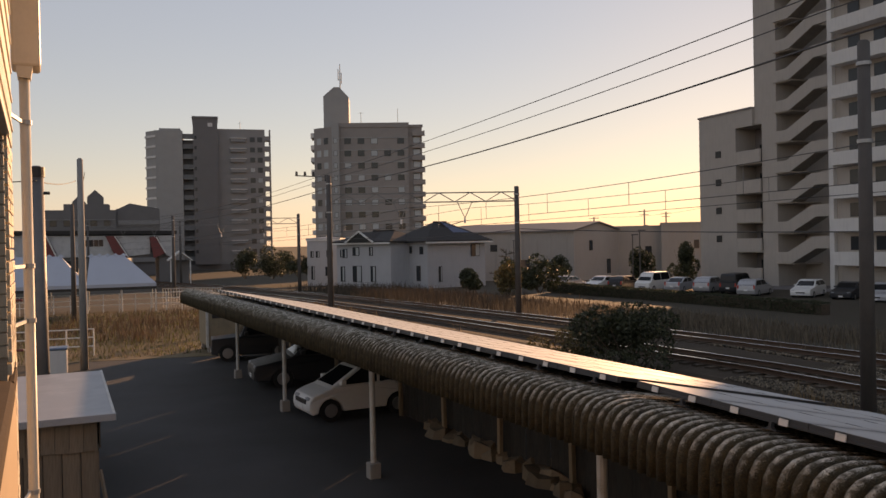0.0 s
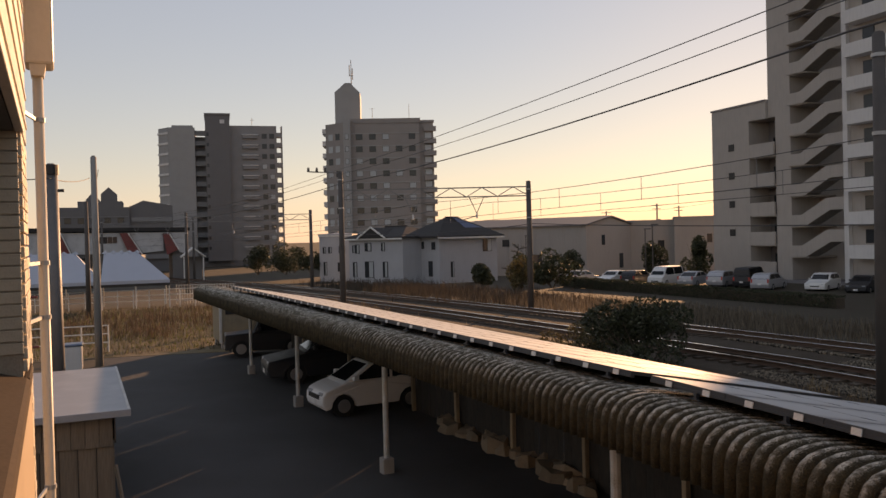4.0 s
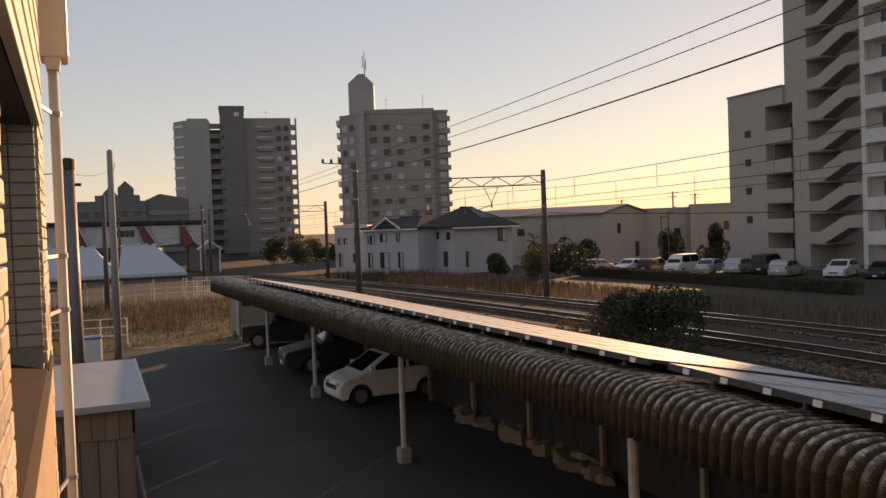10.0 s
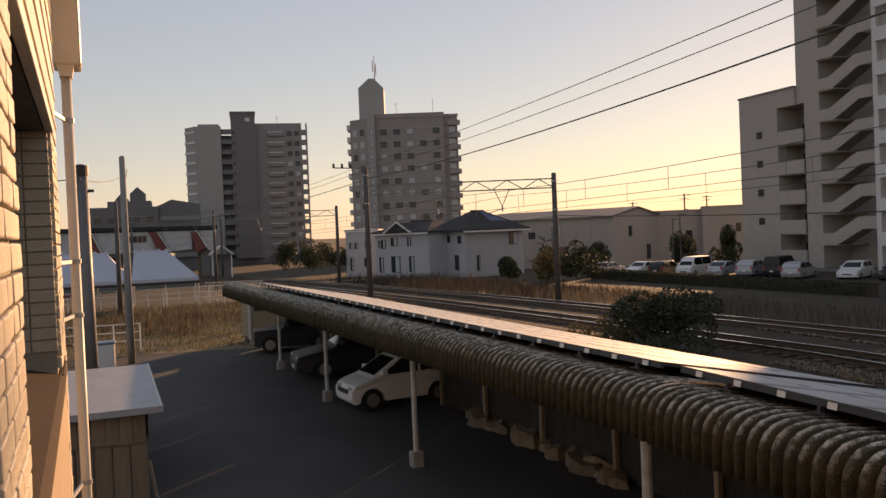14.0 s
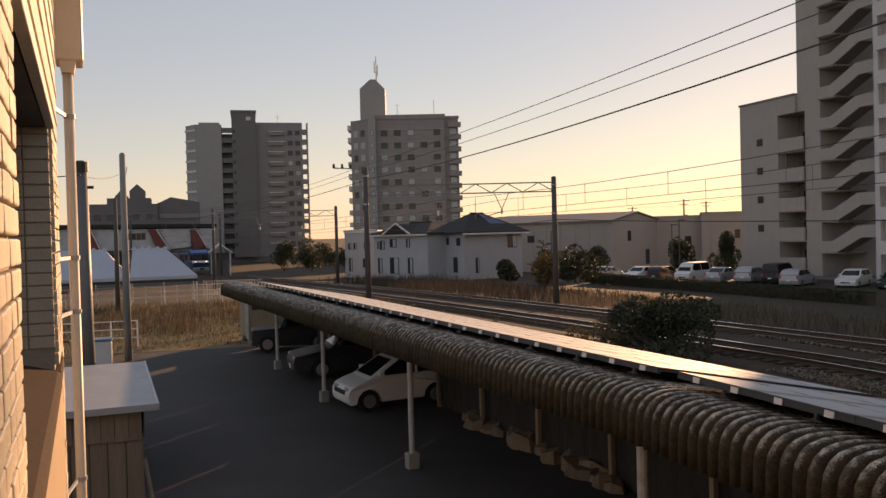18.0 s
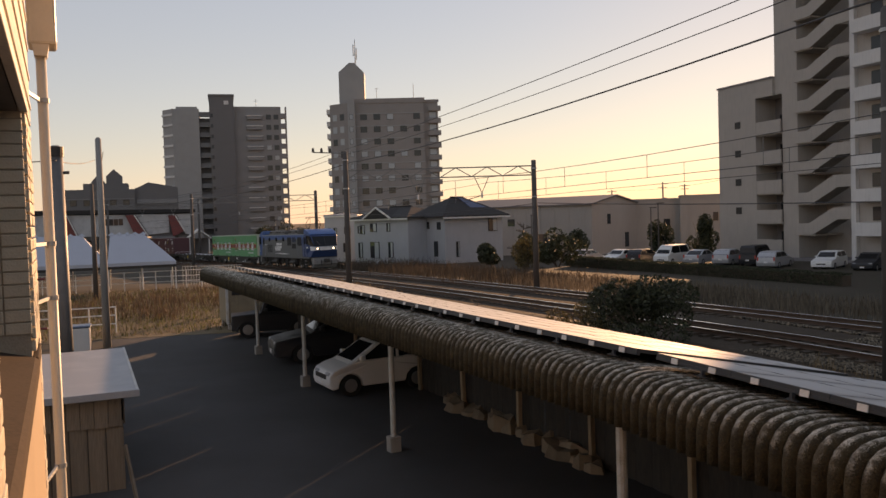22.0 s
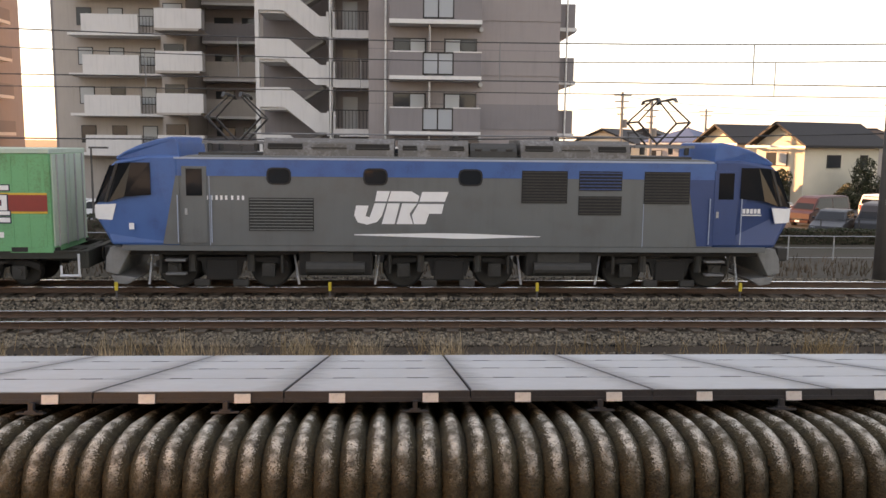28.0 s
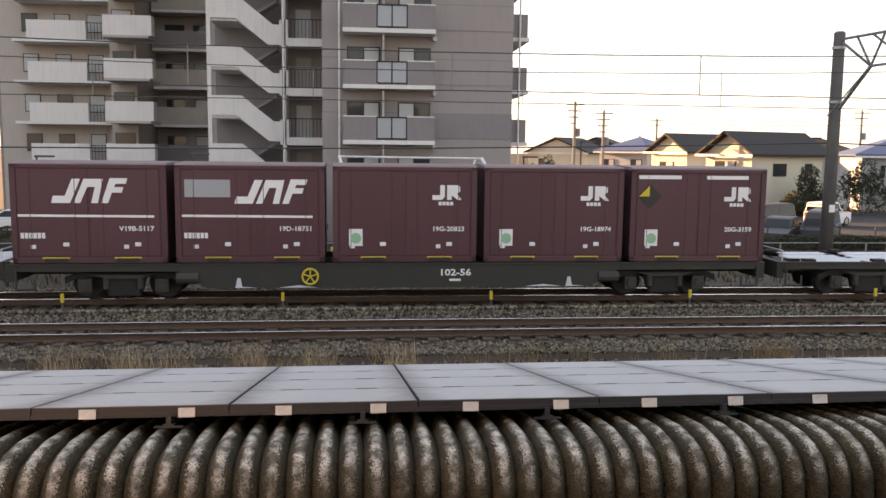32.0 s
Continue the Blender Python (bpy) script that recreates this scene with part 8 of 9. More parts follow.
def truss(a, b, z, depth, n, label, open_end=0):
    """A light lattice beam between two masts."""
    g = thing("gantry_beam", label, "gantry", None, "gantry beams")
    a, b = Vector((*a, z)), Vector((*b, z))
    for name, dz in (("top_chord", 0), ("bottom_chord", -depth)):
        part(name, Shape().bar((a.lerp(b, 1 / n) if open_end and dz else a) + Vector((0, 0, dz)), b + Vector((0, 0, dz)), 0.07), "steel", g)
    for k in range(n):
        p, q = a.lerp(b, k / n), a.lerp(b, (k + 1) / n)
        lo = Vector((0, 0, -depth))
        if k == 0 and open_end:
            part("diagonal", Shape().bar(p, q + lo, 0.06), "steel", g)
            part("diagonal", Shape().bar(p.lerp(q, 0.55), q + lo, 0.05), "steel", g)
            part("diagonal", Shape().bar(p.lerp(q, 1.35), q + lo, 0.05), "steel", g)
            part("brace", Shape().bar(p - Vector((0, 0, 2.35)), q + lo, 0.08), "steel", g)
            part("stay", Shape().bar(p - Vector((0.25, 0, 2.4)), q + lo * 0.98, 0.03), "steel", g)
            continue
        part("diagonal", Shape().bar(p if k % 2 else p + lo, q + lo if k % 2 else q, 0.05), "steel", g)
    for f in (0.28, 0.62):
        p = a.lerp(b, f) - Vector((0, 0, depth))
        d = (b - a).normalized()
        h = part("hanger_frame", Shape().bar(p - d * 0.45, p + Vector((0, 0, -1.0)), 0.045).bar(p + d * 0.45, p + Vector((0, 0, -1.0)), 0.045), "steel", g)
        part("insulator", Shape().rod(p + Vector((0, 0, -1.0)), p + Vector((0, 0, -1.3)), 0.06, n=8), "deck_white", h)
        part("steady_arm", Shape().rod(p + Vector((0, 0, -1.15)), p + d * 1.1 + Vector((0, 0, -1.45)), 0.025), "steel", h)
    return g


mast(-45.9, 22.95, 8.1, 0.17, z=-0.55)
mast(-49.5, 12.2, 8.9, 0.17, z=-0.55)
truss((-45.9, 22.95), (-49.5, 12.2), 7.25, 0.55, 12, "light steel lattice beam over both tracks")
mast(-89.0, 18.8, 8.6, 0.19, z=-1.05)
mast(-92.4, 6.2, 8.6, 0.16, z=-1.05)
truss((-89.0, 18.8), (-92.4, 6.2), 7.15, 0.6, 12, "light steel lattice beam over both tracks")
mast(-135.5, 10.2, 10.1, 0.18, z=-1.8)
mast(-140.2, -3.1, 10.1, 0.18, z=-1.8)
truss((-135.5, 10.2), (-140.2, -3.1), 7.7, 0.55, 12, "light steel lattice beam over both tracks")
mast(-14.4, 15.4, 8.6, 0.15)
mb = mast(14.6, 25.5, 8.3, 0.20)
part("plate", Shape().box(-0.1, -0.23, 2.62, 0.08, -0.2, 2.86), "lettering", mb)
mast(16.6, 13.0, 8.3, 0.2)
truss((14.6, 25.5), (16.6, 13.0), 8.0, 0.95, 9, "steel lattice beam from the mast over the tracks", 1)
top = thing("feeder_bracket", "steel bracket with insulators on the mast top", "bracket", pose(-49.5, 12.2, 8.1, 0, 0, 15))
part("arm", Shape().bar((0, 0, 0.2), (-0.4, -1.9, 0.25), 0.06), "steel", top)
for d in (0.9, 1.4, 1.9):
    part("insulator", Shape().rod((-0.4 * d / 1.9, -d, 0.25), (-0.4 * d / 1.9, -d, 0.5), 0.09, 0.06), "mast_dark", top)


def wire(name, pts, r, label):
    s = Shape().tube(pts, r, 5)
    return solid(name, s, "wire", label, "wire", group="overhead wires")


def sag(a, b, drop, n=10):
    a, b = Vector(a), Vector(b)
    return [a.lerp(b, k / n) - Vector((0, 0, drop * 4 * (k / n) * (1 - k / n))) for k in range(n + 1)]


spans = [-172, -137.8, -90.7, -47.7, -14, 15.6, 50, 85]
for y0 in (NEAR, FAR):
    for za, r, dr, lab in ((6.75, 0.013, 0.28, "messenger wire"), (5.66, 0.012, 0.0, "contact wire")):
        pts = []
        for a, b in zip(spans, spans[1:]):
            pts += sag((a, y0 - bend(a), za + grade(a)), (b, y0 - bend(b), za + grade(b)), dr, 8)[:-1]
        wire("contact_wire" if dr == 0 else "messenger_wire", pts, r, "thin black railway " + lab)
    dp_ = thing("dropper_set", "thin steel droppers between the overhead wires", "droppers", group="overhead wires")
    for k in range(34):
        x = -77 + 5.6 * k + (2.4 if y0 == FAR else 0)
        i = max(j for j in range(len(spans) - 1) if spans[j] <= x)
        f = (x - spans[i]) / (spans[i + 1] - spans[i])
        y = (y0 - bend(spans[i])) * (1 - f) + (y0 - bend(spans[i + 1])) * f
        lo = grade(spans[i]) * (1 - f) + grade(spans[i + 1]) * f
        part("dropper", Shape().rod((x, y, 5.66 + lo), (x, y, 6.75 + lo - 0.28 * 4 * f * (1 - f)), 0.012, n=5), "steel", dp_)
wire("feeder_cable", sag((-82, 26 - bend(-82), 5.0), (-46, 23.3, 5.0), 0.4, 8) + sag((-46, 23.3, 5.0), (14.6, 25.8, 4.75), 0.55, 14) + sag((14.6, 25.8, 4.75), (60, 22.5, 4.8), 0.4), 0.022, "thick black cable along the railway masts")
for dy, z, dr, r in ((-0.35, 8.42, 0.15, 0.012), (0.1, 8.25, 0.25, 0.012), (0.3, 7.75, 0.3, 0.022)):
    wire("feeder_cable", sag((-49.5, 12.2 + dy, z), (-12.0, 11.6 + dy, z - 0.02), dr, 14) + sag((-12.0, 11.6 + dy, z - 0.02), (20, 10.6 + dy, z + 0.5), 0.2), r, "black overhead cable on the near masts")
    wire("feeder_cable", sag((-49.5, 12.2 + dy, z), (-92.4, 6.2 + dy, z - 0.8), 0.4, 10) + sag((-92.4, 6.2 + dy, z - 0.8), (-140.2, -3.1, z - 0.1), 0.4, 8), r, "black overhead cable on the near masts")
wire("service_cable", sag((-32.9, -0.8, 7.0), (-54.5, -1.9, 6.5), 0.3), 0.012, "thin service cable between poles")
wire("service_cable", sag((-32.9, -1.1, 6.7), (-21.0, -1.5, 5.8), 0.1) + sag((-21.0, -1.5, 5.8), (-21, -14, 5.6), 0.2), 0.012, "thin service cable between poles")

# red signal beside the mast
sg = thing("railway_signal", "black railway signal with hooded lamps showing red", "signal", pose(16.15, 24.6, 0))
part("post", Shape().rod((0, 0, 0), (0, 0, 4.95), 0.06), "galv", sg)
hd = part("head", rounded([(-0.17, 4.93), (0.17, 4.93), (0.2, 5.0), (0.2, 5.75), (0.12, 5.84), (-0.12, 5.84), (-0.2, 5.75), (-0.2, 5.0)], -0.08, 0.08, 0.03), "black", sg)
part("red_lamp", Shape().rod((0.0, -0.11, 5.1), (0.0, -0.08, 5.1), 0.06, n=12), "red_glow", hd)
part("dark_lamp", Shape().rod((0.0, -0.11, 5.6), (0.0, -0.08, 5.6), 0.06, n=12), "car_glass", hd)
for z in (5.1, 5.6):
    part("hood", Shape().prism([(-0.09, z), (-0.07, z + 0.08), (0, z + 0.11), (0.07, z + 0.08), (0.09, z), (0.1, z), (0.08, z + 0.09), (0, z + 0.125), (-0.08, z + 0.09), (-0.1, z)], -0.26, -0.08, "y"), "black", hd)
part("box", Shape().box(-0.2, -0.15, 3.4, 0.2, 0.15, 4.0, c=0.02), "galv", sg)

# distant utility poles with cross arms
for x, y, h, n in [(20.6, 80, 10.2, 4), (23.5, 80, 9.4, 4), (58, 92, 10.5, 2), (40, 110, 10, 2), (-108, 92, 10.5, 3), (-118, 84, 10, 2), (-100, 100, 11, 3), (-128, 96, 10, 2), (-92, 110, 11, 3), (-140, 88, 9.5, 2)]:
    u = thing("utility_pole", "distant utility pole with cross arms", "utility pole", pose(x, y, -0.9, 0, 0, rf.uniform(-20, 20) + (0 if x > 0 else 50)), "distant poles")
    part("shaft", Shape().rod((0, 0, 0), (0, 0, h), 0.2, 0.13, 8), "pole_concrete", u)
    for k in range(n):
        part("cross_arm", Shape().bar((-0.95 + 0.15 * k, 0, h - 0.3 - 0.6 * k), (0.95 - 0.25 * k, 0, h - 0.3 - 0.6 * k), 0.11), "steel", u)
    part("transformer", Shape().rod((0.35, 0, h - 3.4), (0.35, 0, h - 2.6), 0.25), "pole_concrete", u)
for a, b in (((20.6, 80, 8.9), (58, 92, 8.6)), ((23.5, 80, 8.0), (-10, 84, 8.6)), ((-108, 92, 9.8), (-60, 120, 10)), ((-100, 100, 10.1), (-92, 110, 10.1)), ((-108, 92, 9.6), (-140, 88, 8.6)), ((23.5, 80, 7.6), (70, 70, 8.4))):
    wire("street_cable", sag(a, b, 0.8), 0.02, "thin black distant street cable")

# street lamps in the lot
for x, y, h in [(-69.0, 48.2, 5.6), (-73.5, 50.5, 5.2), (-9.6, 47.0, 4.6), (-17.3, 45.6, 4.4), (13.6, 52, 5.6), (9.6, 50.5, 4.6), (-84, 42, 4.8)]:
    l = thing("lot_lamp", "slim dark car-park lamp post", "lamp post", pose(x, y, -0.6), "car-park lamps")
    part("post", Shape().rod((0, 0, 0), (0, 0, h), 0.07, 0.05), "mast_dark", l)
    part("lamp_head", Shape().box(-0.1, -0.1, h, 0.9, 0.1, h + 0.1, c=0.02), "mast_dark", l)

# sign beside the line
sp = thing("crossing_sign", "red and white post with yellow warning plate", "sign", pose(3.4, 33.0, -0.5))
part("post", Shape().rod((0, 0, 0), (0, 0, 3.2), 0.045), "galv", sp)
part("red_plate", Shape().box(-0.2, -0.07, 2.7, 0.0, -0.04, 3.3), "red_sign", sp)
part("white_plate", Shape().box(0.02, -0.07, 2.4, 0.2, -0.04, 3.0), "lettering", sp)
part("yellow_plate", Shape().box(-0.09, -0.08, 1.4, 0.09, -0.05, 2.2), "yellow_sign", sp)
yb = thing("cable_box", "small dark lineside box with yellow lid", "cable box", pose(-1.4, 32.6, -0.4))
part("box", Shape().box(-0.25, -0.2, 0, 0.25, 0.2, 0.9, c=0.02), "dark_frame", yb)
part("lid", Shape().box(-0.27, -0.22, 0.75, 0.27, 0.22, 0.95, c=0.02), "yellow_sign", yb)


# ---- fences ----
def mesh_fence(x0, x1, y, h, gap, label, z=-0.35, mat="galv"):
    f = thing("wire_fence", label, "fence", pose(0, 0, z), "fences")
    n = int((x1 - x0) / gap)
    me = Shape().rod((0, 0, 0), (0, 0, h), 0.028, n=6).mesh("post", mat)
    for k in range(n + 1):
        x = x0 + k * gap
        piece("post", me, f, pose(x, y - bend(x) * 0.4, 0))
    for zz in (h - 0.02, h * 0.5, 0.1):
        pts = [(x0 + k * gap, y - bend(x0 + k * gap) * 0.4, zz) for k in range(n + 1)]
        s = Shape().tube(pts, 0.018 if zz > h - 0.1 else 0.01, 5)
        part("rail", s, mat, f)
    return f


mesh_fence(-22, 40, 34.8, 1.05, 2.0, "grey wire fence along the railway land", -0.55)
mesh_fence(6.9, 36, 41.6, 1.2, 2.0, "dark steel fence round the car park", -0.6, "dark_frame")
wf = thing("white_fence", "white tubular fence before the tent field", "fence", pose(-60.5, -0.5, 0, 0, 0, 88), group="fences")
for k in range(15):
    part("post", Shape().rod((-7 + k, 0, 0), (-7 + k, 0, 1.25), 0.03, n=6), "white_paint", wf)
for z in (0.5, 0.85, 1.22):
    part("rail", Shape().rod((-7, 0, z), (7, 0, z), 0.022, n=6), "white_paint", wf)
wf2 = thing("white_fence", "pale slatted fence panel beside the tent", "fence", pose(-61, 5.2, 0, 0, 0, 70), group="fences")
for k in range(22):
    part("slat", Shape().box(-2 + 0.19 * k, -0.012, 0.1, -1.97 + 0.19 * k, 0.012, 1.45), "galv", wf2)
for z in (0.3, 1.38):
    part("rail", Shape().box(-2, 0.015, z, 2.15, 0.035, z + 0.04), "galv", wf2)
lr = thing("low_railing", "low white pipe railing beyond the shed", "railing", pose(-37, -2.2, 0, 0, 0, 88), group="fences")
for k in range(4):
    part("post", Shape().rod((-1.5 + k, 0, 0), (-1.5 + k, 0, 1.1), 0.03), "white_paint", lr)
for z in (0.4, 0.75, 1.08):
    part("rail", Shape().rod((-1.5, 0, z), (1.5, 0, z), 0.025), "white_paint", lr)
bn = thing("waste_bin", "pale plastic bin beside the utility pole", "bin", pose(-32.4, -1.75, 0))
part("body", rounded([(-0.3, 0), (0.3, 0), (0.36, 0.85), (-0.36, 0.85)], -0.28, 0.28, 0.04), "apt_light", bn)
part("lid", Shape().box(-0.38, -0.32, 0.85, 0.38, 0.32, 0.93, c=0.03), "car_blue", bn)
for k, (x, y) in enumerate([(-20.2, -3.4), (-21.6, -3.0)]):
    part_ = thing("pipe_scaffold", "rusty steel frame behind the shed", "scaffold", pose(x - 1.5, y, 0), "frames behind the shed")
    part("upright", Shape().rod((0, 0, 0), (0, 0, 3.4), 0.04), "roof_red", part_)
    part("cross_tube", Shape().rod((0, -1.5, 1.9), (0, 1.0, 1.9), 0.03).rod((0, -1.5, 3.1), (0, 1.0, 3.1), 0.03), "roof_red", part_)


# ---- plants ----
def blades(n, area, zf, h0, h1, w, seed, lean=0.35, clump=0.0):
    """Grass as single tapered blades inside a plan rectangle or along the line."""
    g = random.Random(seed)
    s = Shape()
    centres = [(g.uniform(area[0], area[1]), g.uniform(area[2], area[3])) for _ in range(max(1, n // 26))]
    for i in range(n):
        if clump:
            c = centres[g.randrange(len(centres))]
            x, y = g.gauss(c[0], clump), g.gauss(c[1], clump)
        else:
            x, y = g.uniform(area[0], area[1]), g.uniform(area[2], area[3])
        z, h, a = zf(x, y), g.uniform(h0, h1), g.uniform(0, math.tau)
        dx, dy, k = math.cos(a), math.sin(a), g.uniform(0.1, lean) * h
        ww = w * g.uniform(0.6, 1.3)
        p = len(s.v)
        s.v += [(x - dy * ww, y + dx * ww, z), (x + dy * ww, y - dx * ww, z), (x + dx * k * 0.4 + dy * ww * 0.6, y + dy * k * 0.4 - dx * ww * 0.6, z + h * 0.6), (x + dx * k, y + dy * k, z + h), (x + dx * k * 0.4 - dy * ww * 0.6, y + dy * k * 0.4 + dx * ww * 0.6, z + h * 0.6)]
        s.f += [(p, p + 1, p + 2, p + 4), (p + 4, p + 2, p + 3)]
    return s


def raw(name, s, mat, label, category):
    me = bpy.data.meshes.new(name)
    me.from_pydata(s.v, [], s.f)
    me.materials.append(A[mat])
    return tagged(new(name, me), label, category, kind="stuff")


flat = lambda x, y: 0.0
line = lambda x, y: ground_z(x, y)
raw("dry_grass", blades(9000, (-60, -35.4, -6, 5.5), flat, 0.05, 0.2, 0.02, 1, 0.8), "reed", "sunlit dry winter grass on the field", "grass")
raw("green_grass", blades(5000, (-58, -35.4, -6, 5.5), flat, 0.08, 0.25, 0.02, 2, 0.8), "grass_green", "sparse green grass among the dry stalks", "grass")
raw("dark_brush", blades(5000, (-100, -50, 21, 31), line, 0.4, 1.3, 0.03, 61, 0.6, 1.4), "brush", "dark brown winter brush beyond the far track", "weeds")
raw("russet_weeds", blades(1800, (-56, -41, -3.5, 5.5), flat, 0.25, 0.7, 0.022, 3, 0.5, 0.7), "grass_red", "russet dead weeds in clumps", "weeds")
raw("embankment_weeds", blades(7000, (-53, -14, 23.5, 33), line, 0.3, 0.9, 0.02, 4, 0.5, 0.9), "reed", "tall dry reeds beside the far track", "weeds")
raw("embankment_grass", blades(9000, (-80, 40, 26.5, 35), line, 0.1, 0.4, 0.025, 5, 0.8), "grass_red", "brown grass strip beyond the tracks", "grass")
raw("lineside_weeds", blades(1100, (-17, 14, 15.2, 16.4), lambda x, y: 0.12, 0.15, 0.7, 0.006, 6, 1.1, 0.16), "grass_dry", "pale dry weeds growing in the ballast edge", "weeds")
for k, (cx, cy) in enumerate(((-6.1, 15.6), (-4.9, 15.8), (-4.05, 15.5), (-1.4, 15.7), (0.2, 15.8), (-8.4, 15.3), (-11.0, 15.2), (-2.7, 15.9))):
    raw("weed_clump", blades(130, (cx - 0.32, cx + 0.32, cy - 0.25, cy + 0.25), lambda x, y: 0.1, 0.2, 0.65, 0.006, 50 + k, 1.0), "weed_pale", "pale dry weed clump growing in the ballast", "weeds")
raw("lineside_weeds", blades(700, (-60, -22, 11.5, 13.5), line, 0.3, 1.1, 0.010, 8, 0.45, 0.25), "weed_pale", "pale dry weeds beside the near track", "weeds")
raw("lot_weeds", blades(2500, (-27, -6, 8.6, 12.5), flat, 0.2, 0.7, 0.015, 9, 0.6, 0.5), "grass_red", "dead weeds behind the carport", "weeds")


def leaf_cloud(s, centre, radii, n, size, g):
    for _ in range(n):
        u = Vector((g.gauss(0, 1), g.gauss(0, 1), g.gauss(0, 1))).normalized() * g.uniform(0.55, 1.0) ** 0.6
        p = Vector(centre) + Vector((u.x * radii[0], u.y * radii[1], u.z * radii[2]))
        a = Vector((g.gauss(0, 1), g.gauss(0, 1), g.gauss(0, 1))).normalized()
        b = a.cross(Vector((g.gauss(0, 1), g.gauss(0, 1), g.gauss(0, 1)))).normalized()
        k = size * g.uniform(0.6, 1.4)
        i = len(s.v)
        s.v += [tuple(p - a * k), tuple(p + b * k * 0.5), tuple(p + a * k), tuple(p - b * k * 0.5)]
        s.f.append((i, i + 1, i + 2, i + 3))


def bush(x, y, z, w, h, seed, mat, label, n=2600, size=0.07, category="bush"):
    g = random.Random(seed)
    b = thing("bush", label, category, pose(x, y, z), "bushes and trees")
    for k in range(7):
        a = g.uniform(0, math.tau)
        st = Shape().rod((0.1 * math.cos(a), 0.1 * math.sin(a), 0), (w * 0.35 * math.cos(a), w * 0.35 * math.sin(a), h * g.uniform(0.5, 0.85)), 0.035, 0.01, 5)
        part("stem", st, "bark", b)
    s = Shape()
    for k in range(16):
        a, r = g.uniform(0, math.tau), w * 0.5 * g.uniform(0.1, 0.8)
        zz = h * g.uniform(0.25, 0.85) * (1 - 0.35 * r / (w * 0.5))
        leaf_cloud(s, (r * math.cos(a), r * math.sin(a), zz), (w * 0.19, w * 0.19, h * 0.2), n // 16, size, g)
    me = bpy.data.meshes.new("crown")
    me.from_pydata(s.v, [], s.f)
    me.materials.append(A[mat])
    ob = new("crown", me)
    ob.parent = b
    return b


bush(-22.8, 15.0, 0, 4.0, 2.5, 1, "leaf", "dense dark evergreen bush between carport and track", 9000, 0.06)
bush(-25.2, 14.0, 0, 2.2, 1.5, 2, "leaf_yellow", "yellowing low bush beside the track", 2400, 0.05)
bush(-63.5, 31.0, -0.4, 2.2, 3.2, 3, "leaf_yellow", "yellow-leaved shrub beyond the tracks", 1800, 0.11)
for k, (x, y, w, h) in enumerate([(-68, 36.5, 5.0, 3.8), (-76, 37.5, 4.0, 3.2), (-80, 56, 3.2, 4.8), (-70, 54.5, 3.4, 4.6), (-88, 50, 4, 3.6), (-124.5, 18.4, 4.5, 5.2), (-120.0, 21.6, 5.5, 5.4), (-118, 25.0, 4.5, 3.9), (-126, 24, 5, 4.6), (-76, 33, 3.0, 2.6)]):
    bush(x, y, -0.6, w, h, 10 + k, "leaf", "dark rounded tree beside the car park", 3600, 0.13, "tree")
for k, (x, y, w, h) in enumerate([(30.0, 66.5, 2.2, 4.2), (27.8, 66.0, 1.6, 3.4), (37.5, 66.5, 4.2, 4.4), (42, 66, 4.5, 5.0), (46.5, 67, 3.6, 3.6), (16.5, 74, 3.6, 5.4), (34.8, 64.0, 2.6, 2.4)]):
    bush(x, y, -0.8, w, h, 30 + k, "leaf", "dark garden tree before the houses", 4200, 0.10, "tree")


def hedge(x0, x1, y, z, h, d, seed, label):
    g = random.Random(seed)
    s = Shape()
    n = int((x1 - x0) * 620)
    for _ in range(n):
        x = g.uniform(x0, x1)
        f = g.random()
        top = h * (0.96 + 0.03 * math.sin(x * 2.1) + 0.02 * math.sin(x * 5.3))
        if f < 0.55:
            p = Vector((x, y - d / 2 + g.uniform(-0.04, 0.06), z + g.uniform(0.02, top)))
        else:
            p = Vector((x, y + g.uniform(-d / 2, d / 2), z + top + g.uniform(-0.07, 0.05)))
        a = Vector((g.gauss(0, 1), g.gauss(0, 1), g.gauss(0, 1))).normalized()
        b = a.cross(Vector((g.gauss(0, 1), g.gauss(0, 1), g.gauss(0, 1)))).normalized()
        k = g.uniform(0.03, 0.065)
        i = len(s.v)
        s.v += [tuple(p - a * k), tuple(p + b * k * 0.6), tuple(p + a * k), tuple(p - b * k * 0.6)]
        s.f.append((i, i + 1, i + 2, i + 3))
    r = thing("hedge", label, "hedge", None, "hedges")
    part("core", Shape().box(x0 + 0.1, y - d / 2 + 0.08, z, x1 - 0.1, y + d / 2 - 0.08, z + h * 0.86), "bark", r)
    me = bpy.data.meshes.new("leaves")
    me.from_pydata(s.v, [], s.f)
    me.materials.append(A["leaf"])
    ob = new("leaves", me)
    ob.parent = r


hedge(-26, -1.9, 36.4, -0.6, 1.65, 0.9, 1, "clipped dark green hedge along the block")
hedge(-0.7, 6.6, 36.2, -0.6, 1.45, 0.8, 2, "rounded clipped hedge before the white enclosure")
hedge(7.6, 30, 40.9, -0.6, 0.75, 0.7, 4, "low dark shrubs before the car-park fence")
hedge(-75, -40, 41.5, -0.95, 1.0, 0.9, 3, "low dark hedge before the car park")


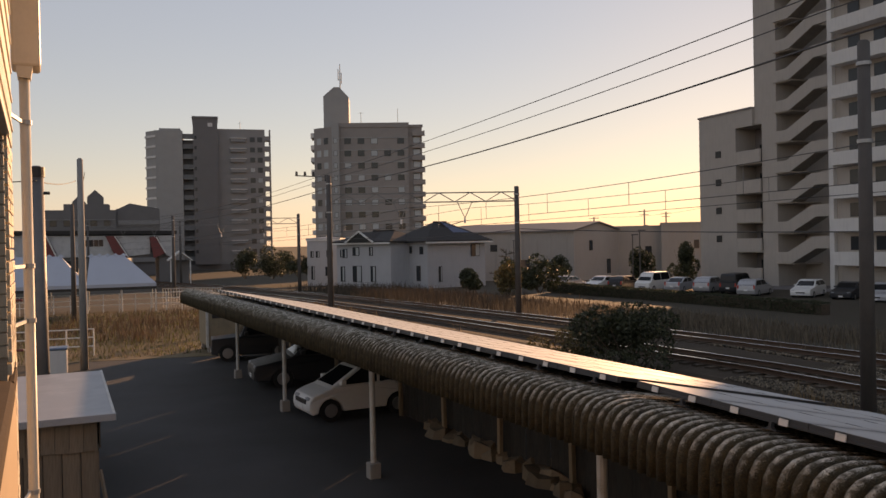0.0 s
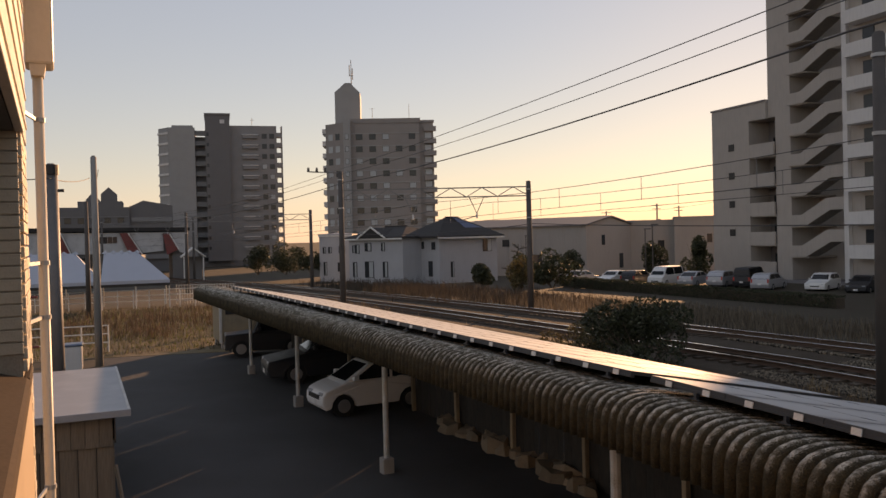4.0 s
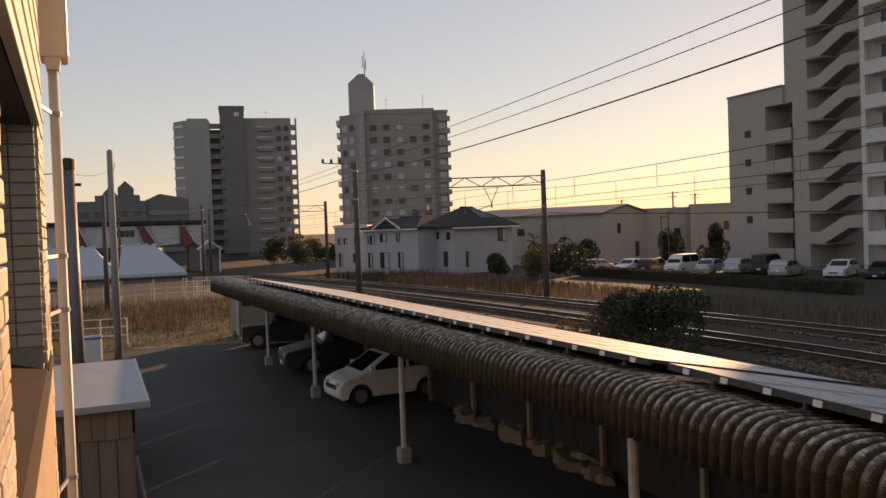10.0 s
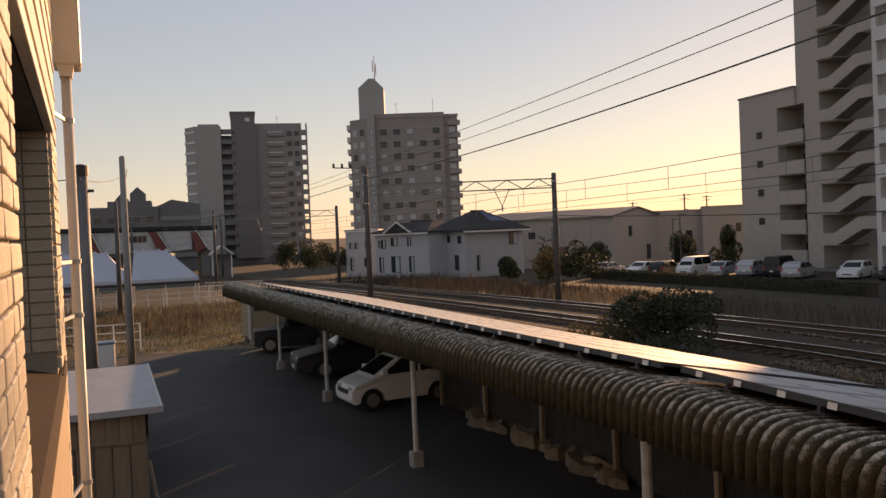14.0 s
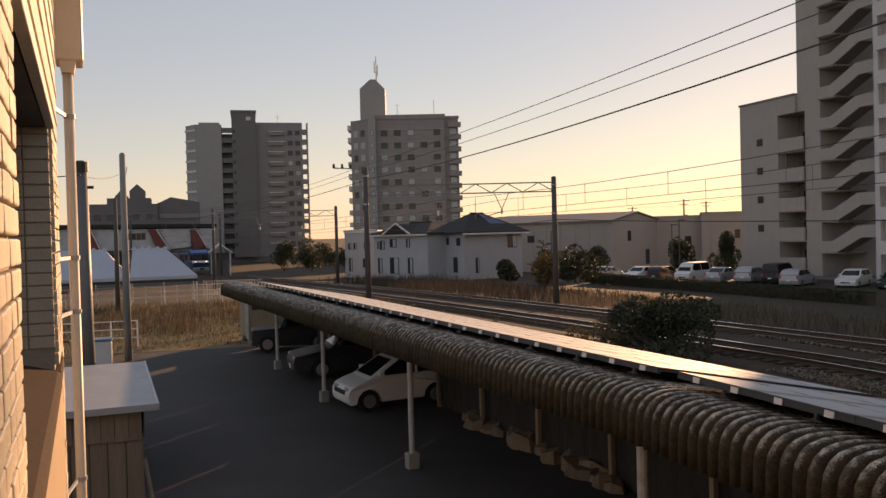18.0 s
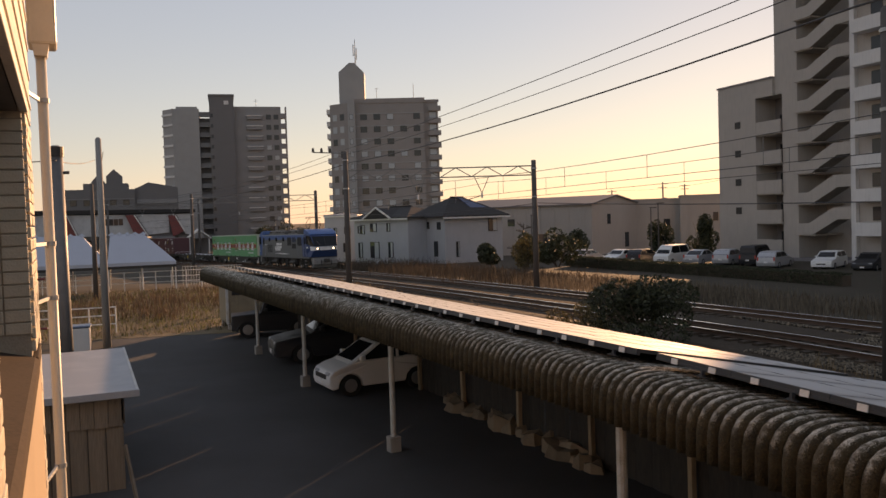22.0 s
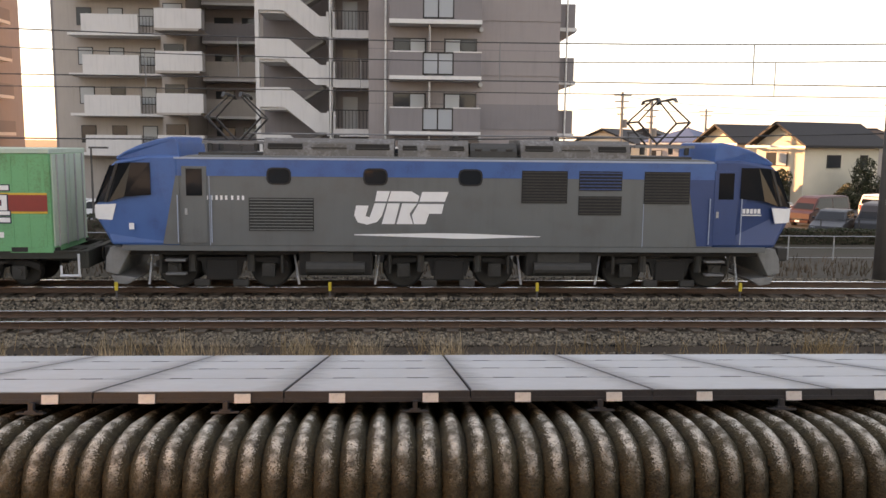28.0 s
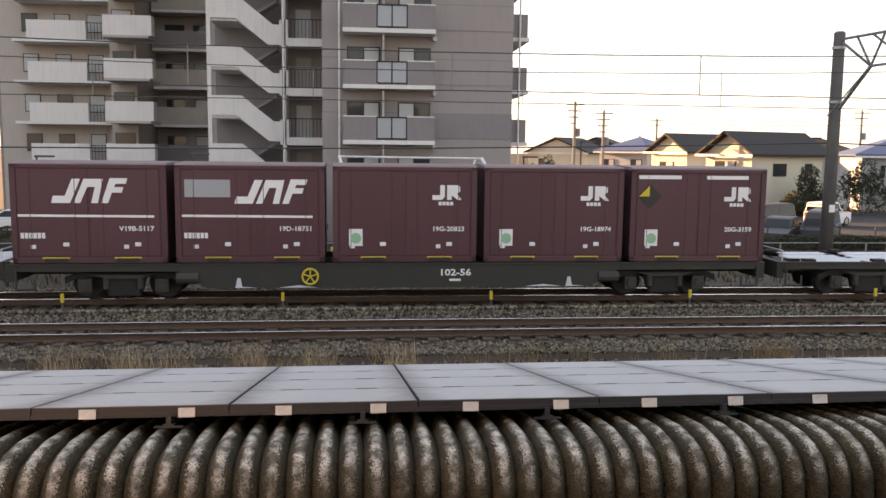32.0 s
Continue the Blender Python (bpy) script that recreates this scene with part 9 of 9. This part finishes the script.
def bare_tree(x, y, z, h, seed):
    g = random.Random(seed)
    t = thing("bare_tree", "pruned leafless tree with knotted limbs", "tree", pose(x, y, z), "bushes and trees")
    part("trunk", Shape().rod((0, 0, 0), (0.05, 0, h * 0.5), 0.13, 0.1, 8), "bark", t)
    part("upper_trunk", Shape().rod((0.05, 0, h * 0.5), (-0.15, 0.1, h * 0.75), 0.1, 0.07, 8).rod((-0.15, 0.1, h * 0.75), (0.1, 0, h), 0.07, 0.03, 8), "bark", t)
    for k in range(13):
        a = g.uniform(0, math.tau)
        z0 = h * (0.28 + 0.68 * k / 13)
        r = g.uniform(0.7, 1.5) * (1.1 - 0.5 * k / 13)
        m_ = (r * 0.5 * math.cos(a), r * 0.5 * math.sin(a), z0 + g.uniform(-0.1, 0.25))
        p = (r * math.cos(a + 0.25), r * math.sin(a + 0.25), z0 + g.uniform(-0.1, 0.3))
        s = Shape().rod((0, 0, z0), m_, 0.055, 0.045, 6).rod(m_, p, 0.045, 0.035, 6)
        for q_ in (m_, p, p):
            for _ in range(4):
                b = a + g.uniform(-1.6, 1.6)
                s.rod(q_, (q_[0] + 0.4 * math.cos(b), q_[1] + 0.4 * math.sin(b), q_[2] + g.uniform(-0.05, 0.3)), 0.03, 0.012, 5)
        part("limb", s, "bark", t)
    return t


bare_tree(-7.4, 41.0, -0.6, 4.0, 4)
bare_tree(-80, 39, -0.6, 4.0, 5)


# ---- movement ----
NOSE = [(0, -400.0), (6, -312.8), (12, -225.0), (16, -167.2), (18, -138.2), (19, -123.6), (20, -109.0), (21, -94.2), (22, -79.5), (23, -64.7), (24, -49.8), (24.5, -42.4), (25.5, -27.6),
        (26.5, -12.9), (27, -5.4), (28, 9.75), (29, 24.6), (30, 39.6), (31, 54.25), (32, 68.9)]


def on_track(nose_x, back, lift):
    """The pose of a vehicle whose middle is that far behind the locomotive's nose, on the curve."""
    x, n = nose_x, 24
    for _ in range(n):
        x -= back / n / math.sqrt(1 + swing(x) ** 2)
    fall = math.degrees(math.atan(grade(x + 5) - grade(x - 5))) / 10
    return pose(x, FAR - bend(x), RAIL_Z + grade(x) + lift, 0, -fall, math.degrees(math.atan(swing(x))))


def motions():
    for ob, back, lift in TRAIN:
        walk(ob, [(t, on_track(x, back, lift)) for t, x in NOSE])


motions()
